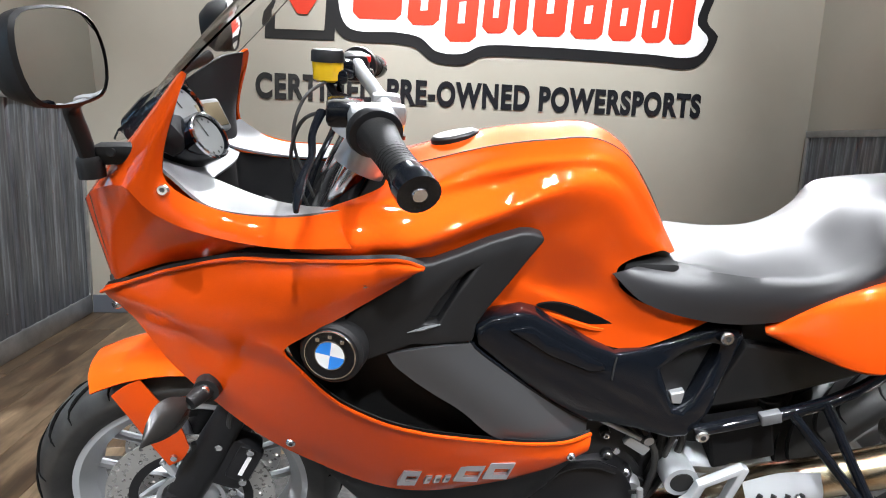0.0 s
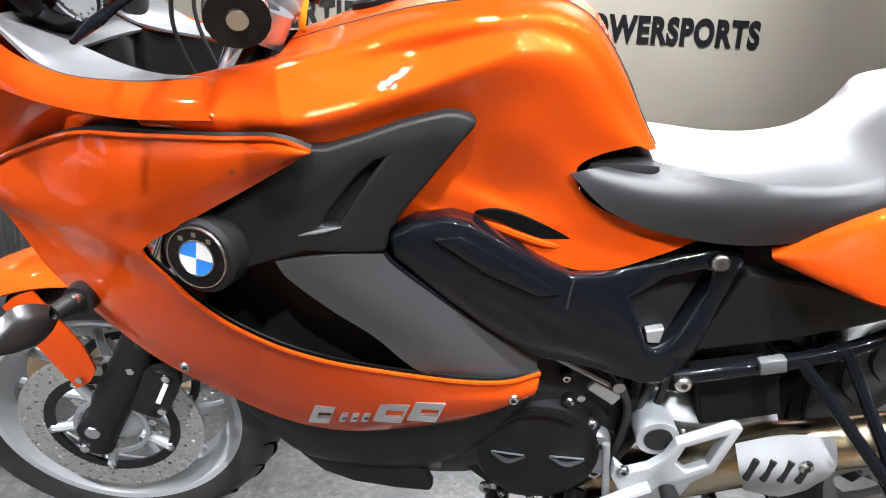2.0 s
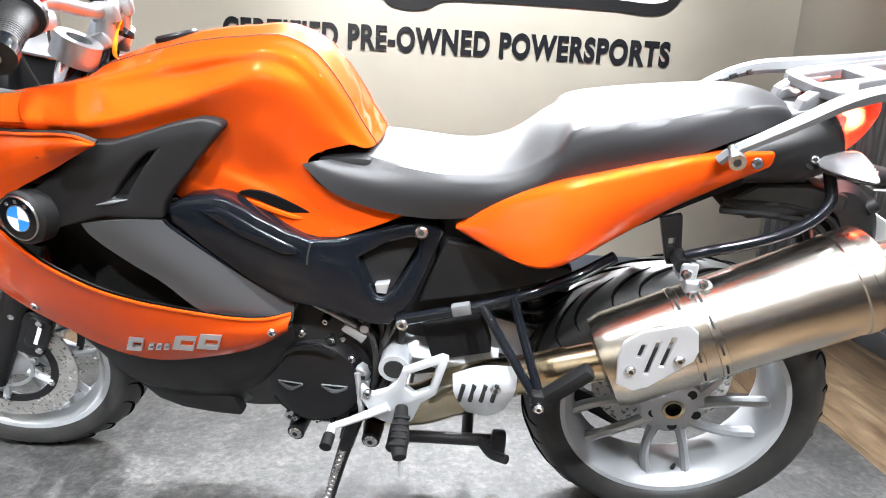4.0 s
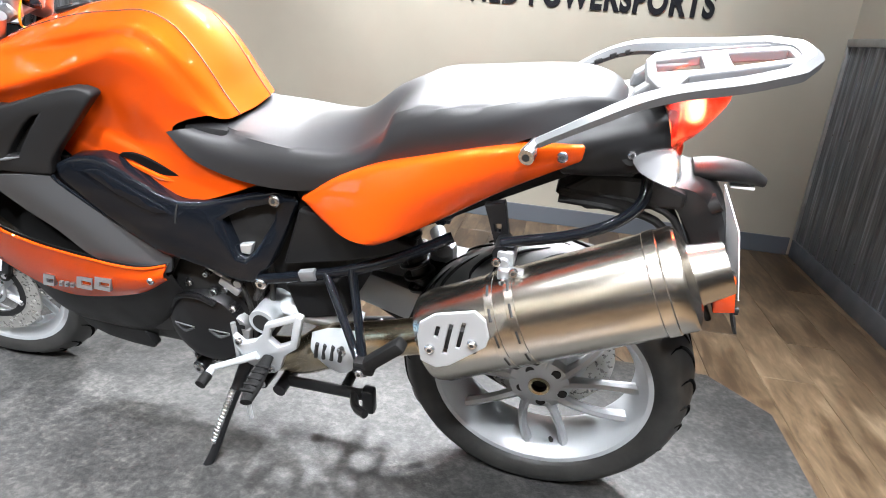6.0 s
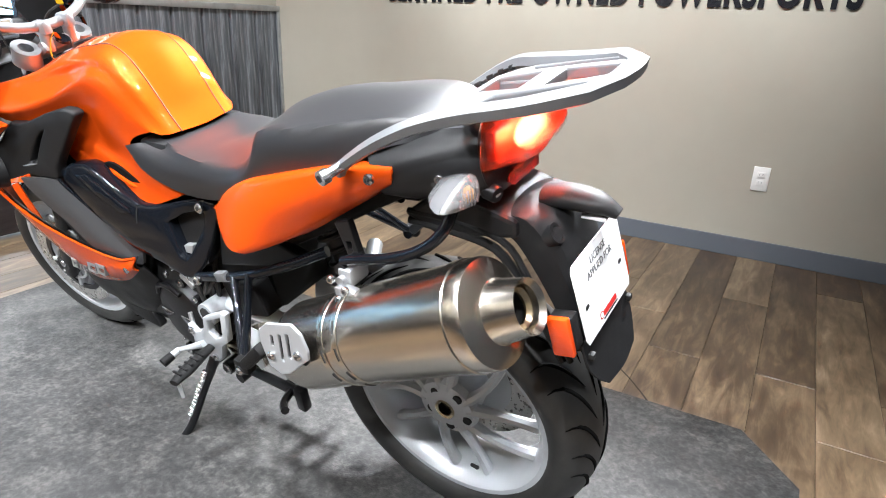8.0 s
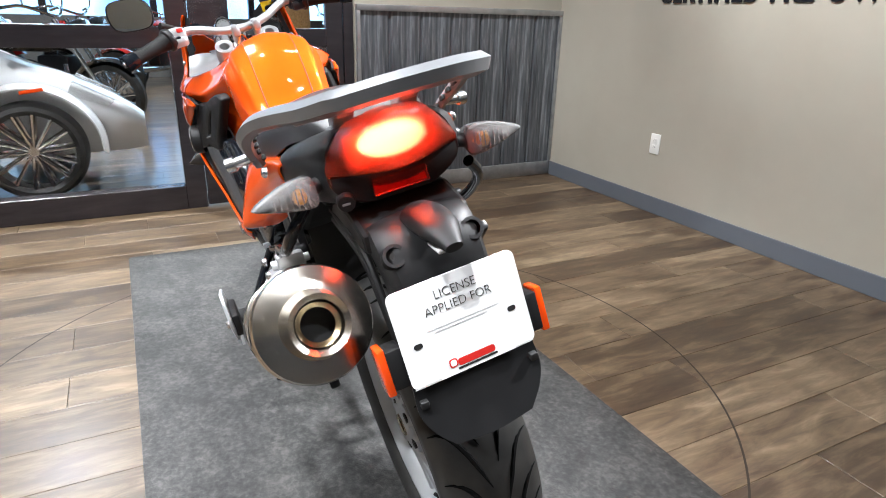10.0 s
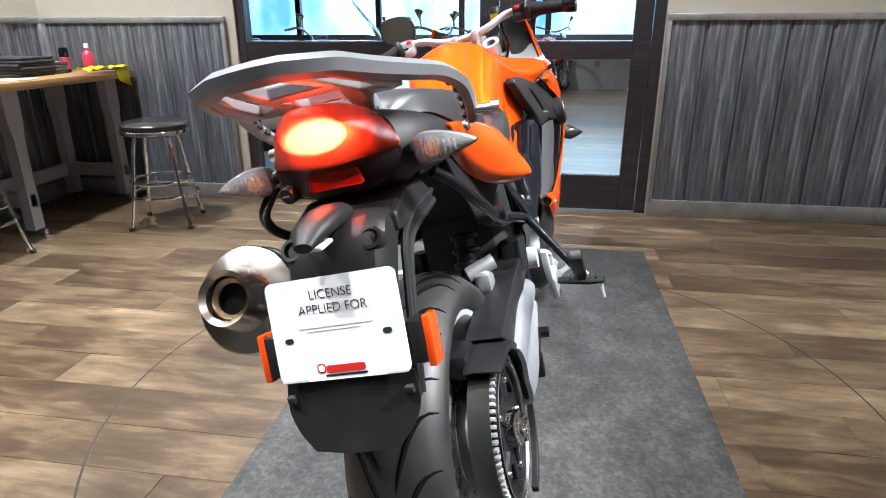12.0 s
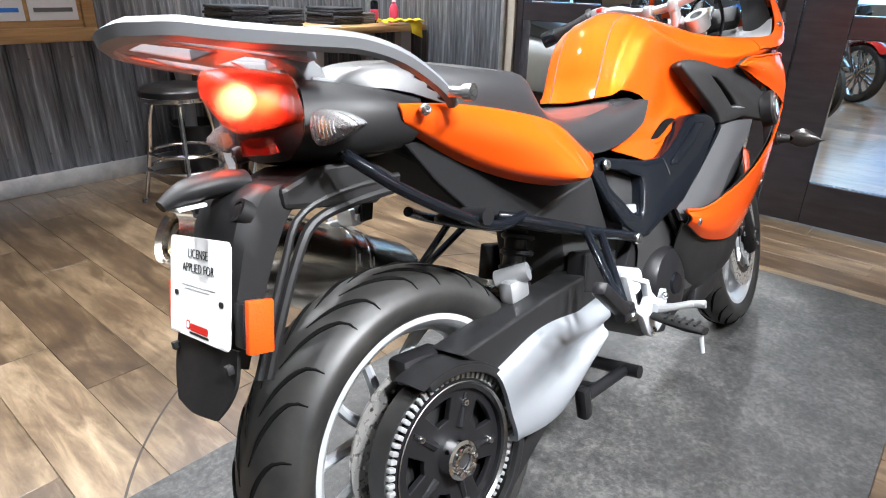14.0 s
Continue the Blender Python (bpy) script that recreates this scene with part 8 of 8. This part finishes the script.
def cruiser(place, paint, label):
    ob = thing("parked_motorcycle", label, "motorcycle", place, "showroom motorcycles")
    small_wheel((0, 0.78, 0.31), 0.31, 0.12, ob, chrome, 12)
    small_wheel((0, -0.72, 0.31), 0.31, 0.16, ob, chrome, 9)
    part("engine", joined(box((0, 0.02, 0.4), (0.26, 0.42, 0.3), 0.05), *[lathe([(0.07, 0.0), (0.085, 0.01), (0.07, 0.02), (0.085, 0.03), (0.07, 0.04), (0.085, 0.05), (0.07, 0.06), (0.085, 0.07), (0.075, 0.1)], (0, 0.02 + s * 0.06, 0.5), (0, s * 0.5, 0.86), 18, False) for s in (-1, 1)]), black_metal, ob, "black engine")
    part("fuel_tank", skin([[(-0.02, 0.42, 0.86), (-0.03, 0.2, 0.93), (-0.03, -0.05, 0.88), (-0.02, -0.2, 0.78)], [(-0.15, 0.38, 0.8), (-0.17, 0.2, 0.84), (-0.15, -0.05, 0.8), (-0.08, -0.2, 0.76)], [(-0.1, 0.36, 0.7), (-0.12, 0.2, 0.7), (-0.1, -0.05, 0.7), (-0.06, -0.2, 0.72)]], 16, 4, 0.01), paint, ob)
    part("fuel_tank", skin([[(0.02, 0.42, 0.86), (0.03, 0.2, 0.93), (0.03, -0.05, 0.88), (0.02, -0.2, 0.78)], [(0.15, 0.38, 0.8), (0.17, 0.2, 0.84), (0.15, -0.05, 0.8), (0.08, -0.2, 0.76)], [(0.1, 0.36, 0.7), (0.12, 0.2, 0.7), (0.1, -0.05, 0.7), (0.06, -0.2, 0.72)]], 16, 4, 0.01), paint, ob)
    part("tank_top", skin([[(-0.035, 0.42, 0.86), (-0.035, 0.2, 0.93), (-0.035, -0.05, 0.88)], [(0.035, 0.42, 0.86), (0.035, 0.2, 0.93), (0.035, -0.05, 0.88)]], 10, 2, 0.01), paint, ob)
    part("seat", skin([[(-0.1, -0.15, 0.76), (-0.15, -0.4, 0.7), (-0.12, -0.75, 0.76), (-0.08, -0.95, 0.78)], [(0, -0.13, 0.8), (0, -0.4, 0.73), (0, -0.75, 0.8), (0, -0.97, 0.82)], [(0.1, -0.15, 0.76), (0.15, -0.4, 0.7), (0.12, -0.75, 0.76), (0.08, -0.95, 0.78)]], 14, 4, 0.05), cushion, ob)
    for c, r in (((0, 0.78, 0.31), 0.35), ((0, -0.72, 0.31), 0.36)):
        part("mudguard", skin([[(x, c[1] + (r - abs(x) * 0.2) * math.cos(a), c[2] + (r - abs(x) * 0.2) * math.sin(a)) for a in np.linspace(radians(40), radians(150) if c[1] > 0 else radians(160), 9)] for x in (-0.085, 0.0, 0.085)], 18, 4, 0.006), paint, ob)
    for s in (-1, 1):
        part("fork_leg", rod((s * 0.1, 0.78, 0.31), (s * 0.1, 0.42, 0.98), 0.024, 0.02, 12), chrome, ob)
        part("exhaust", sweep([(s * 0.14, 0.2, 0.45), (s * 0.18, 0.22, 0.28), (s * 0.19, -0.1, 0.24), (s * 0.19, -0.9, 0.27)], [0.025, 0.028, 0.04, 0.045], 20, 12), chrome, ob)
        part("mirror", sweep([(s * 0.3, 0.3, 1.08), (s * 0.34, 0.3, 1.2), (s * 0.36, 0.31, 1.24)], [0.006, 0.01, 0.05], 10, 10, 0.6), chrome, ob)
    part("handlebar", sweep([(-0.42, 0.12, 1.05), (-0.3, 0.28, 1.08), (0, 0.4, 1.0), (0.3, 0.28, 1.08), (0.42, 0.12, 1.05)], 0.014, 26, 10), chrome, ob)
    part("headlamp", lathe([(0.0, 0.1), (0.085, 0.09), (0.09, 0.05), (0.06, -0.06), (0.0, -0.08)], (0, 0.56, 0.9), (0, 1, 0), 24, False), chrome, ob)
    return ob


red_tank = material("dark_red_paint", (0.28, 0.012, 0.01), 0.25, 0, 0.8)
blue_tank = material("blue_paint", (0.02, 0.1, 0.35), 0.25, 0, 0.8)
black_tank = material("black_paint", (0.012, 0.012, 0.014), 0.2, 0, 0.8)
for (px, py, rz), pt, lb in (((-4.7, 0.34, -25), black_tank, "black cruiser motorcycle parked on the showroom floor"), ((-6.6, 0.5, -35), red_tank, "dark red motorcycle parked in the showroom"), ((-3.3, -1.55, 15), blue_tank, "blue motorcycle parked beside the three-wheeler"), ((-5.8, -1.75, 20), black_tank, "black cruiser motorcycle parked on the showroom floor"),
                            ((-4.5, 4.27, 100), black_tank, "black cruiser motorcycle in a row"), ((-6.3, 4.44, 105), black_tank, "black cruiser motorcycle in a row"), ((-8.2, 4.6, 100), black_tank, "black cruiser motorcycle in a row"), ((-8.6, 1.7, 60), red_tank, "dark red motorcycle parked in the showroom"), ((-8.2, -0.95, 50), blue_tank, "blue motorcycle parked in the showroom")):
    cruiser(pose(px, py, -0.004, 0, 0, rz), pt, lb)

# ---- floor planks ----
PLANK_W, PLANK_L = 0.178, 1.22


def plank_bm(w, length):
    bm = bmesh.new()
    bmesh.ops.create_cube(bm, size=1)
    bmesh.ops.scale(bm, vec=(w - 0.0012, length - 0.0012, 0.004), verts=bm.verts)
    top = [e for e in bm.edges if all(v.co.z > 0 for v in e.verts)]
    bmesh.ops.bevel(bm, geom=top, offset=0.0012, segments=1, affect="EDGES")
    return bm


plank_meshes = {}
rng = random.Random(5)
col = 0
x = -1.66
while x < RIGHT_X:
    y = -1.9 + rng.choice([0.0, 0.31, 0.62, 0.93]) - 0.6
    while y < 4.0:
        y0, y1 = max(y, BACK_Y), min(y + PLANK_L, WALL_Y)
        cy, size = (y0 + y1) / 2, round(y1 - y0, 3)
        if size > 0.02 and x + PLANK_W > LEFT_X - 0.14:
            if size not in plank_meshes:
                plank_meshes[size] = mesh_of("plank", plank_bm(PLANK_W, size), plank_wood, False)
            o = new("plank", plank_meshes[size])
            o.parent = floor
            o.location = (x + PLANK_W / 2, cy, -0.002)
        y += PLANK_L
    x += PLANK_W
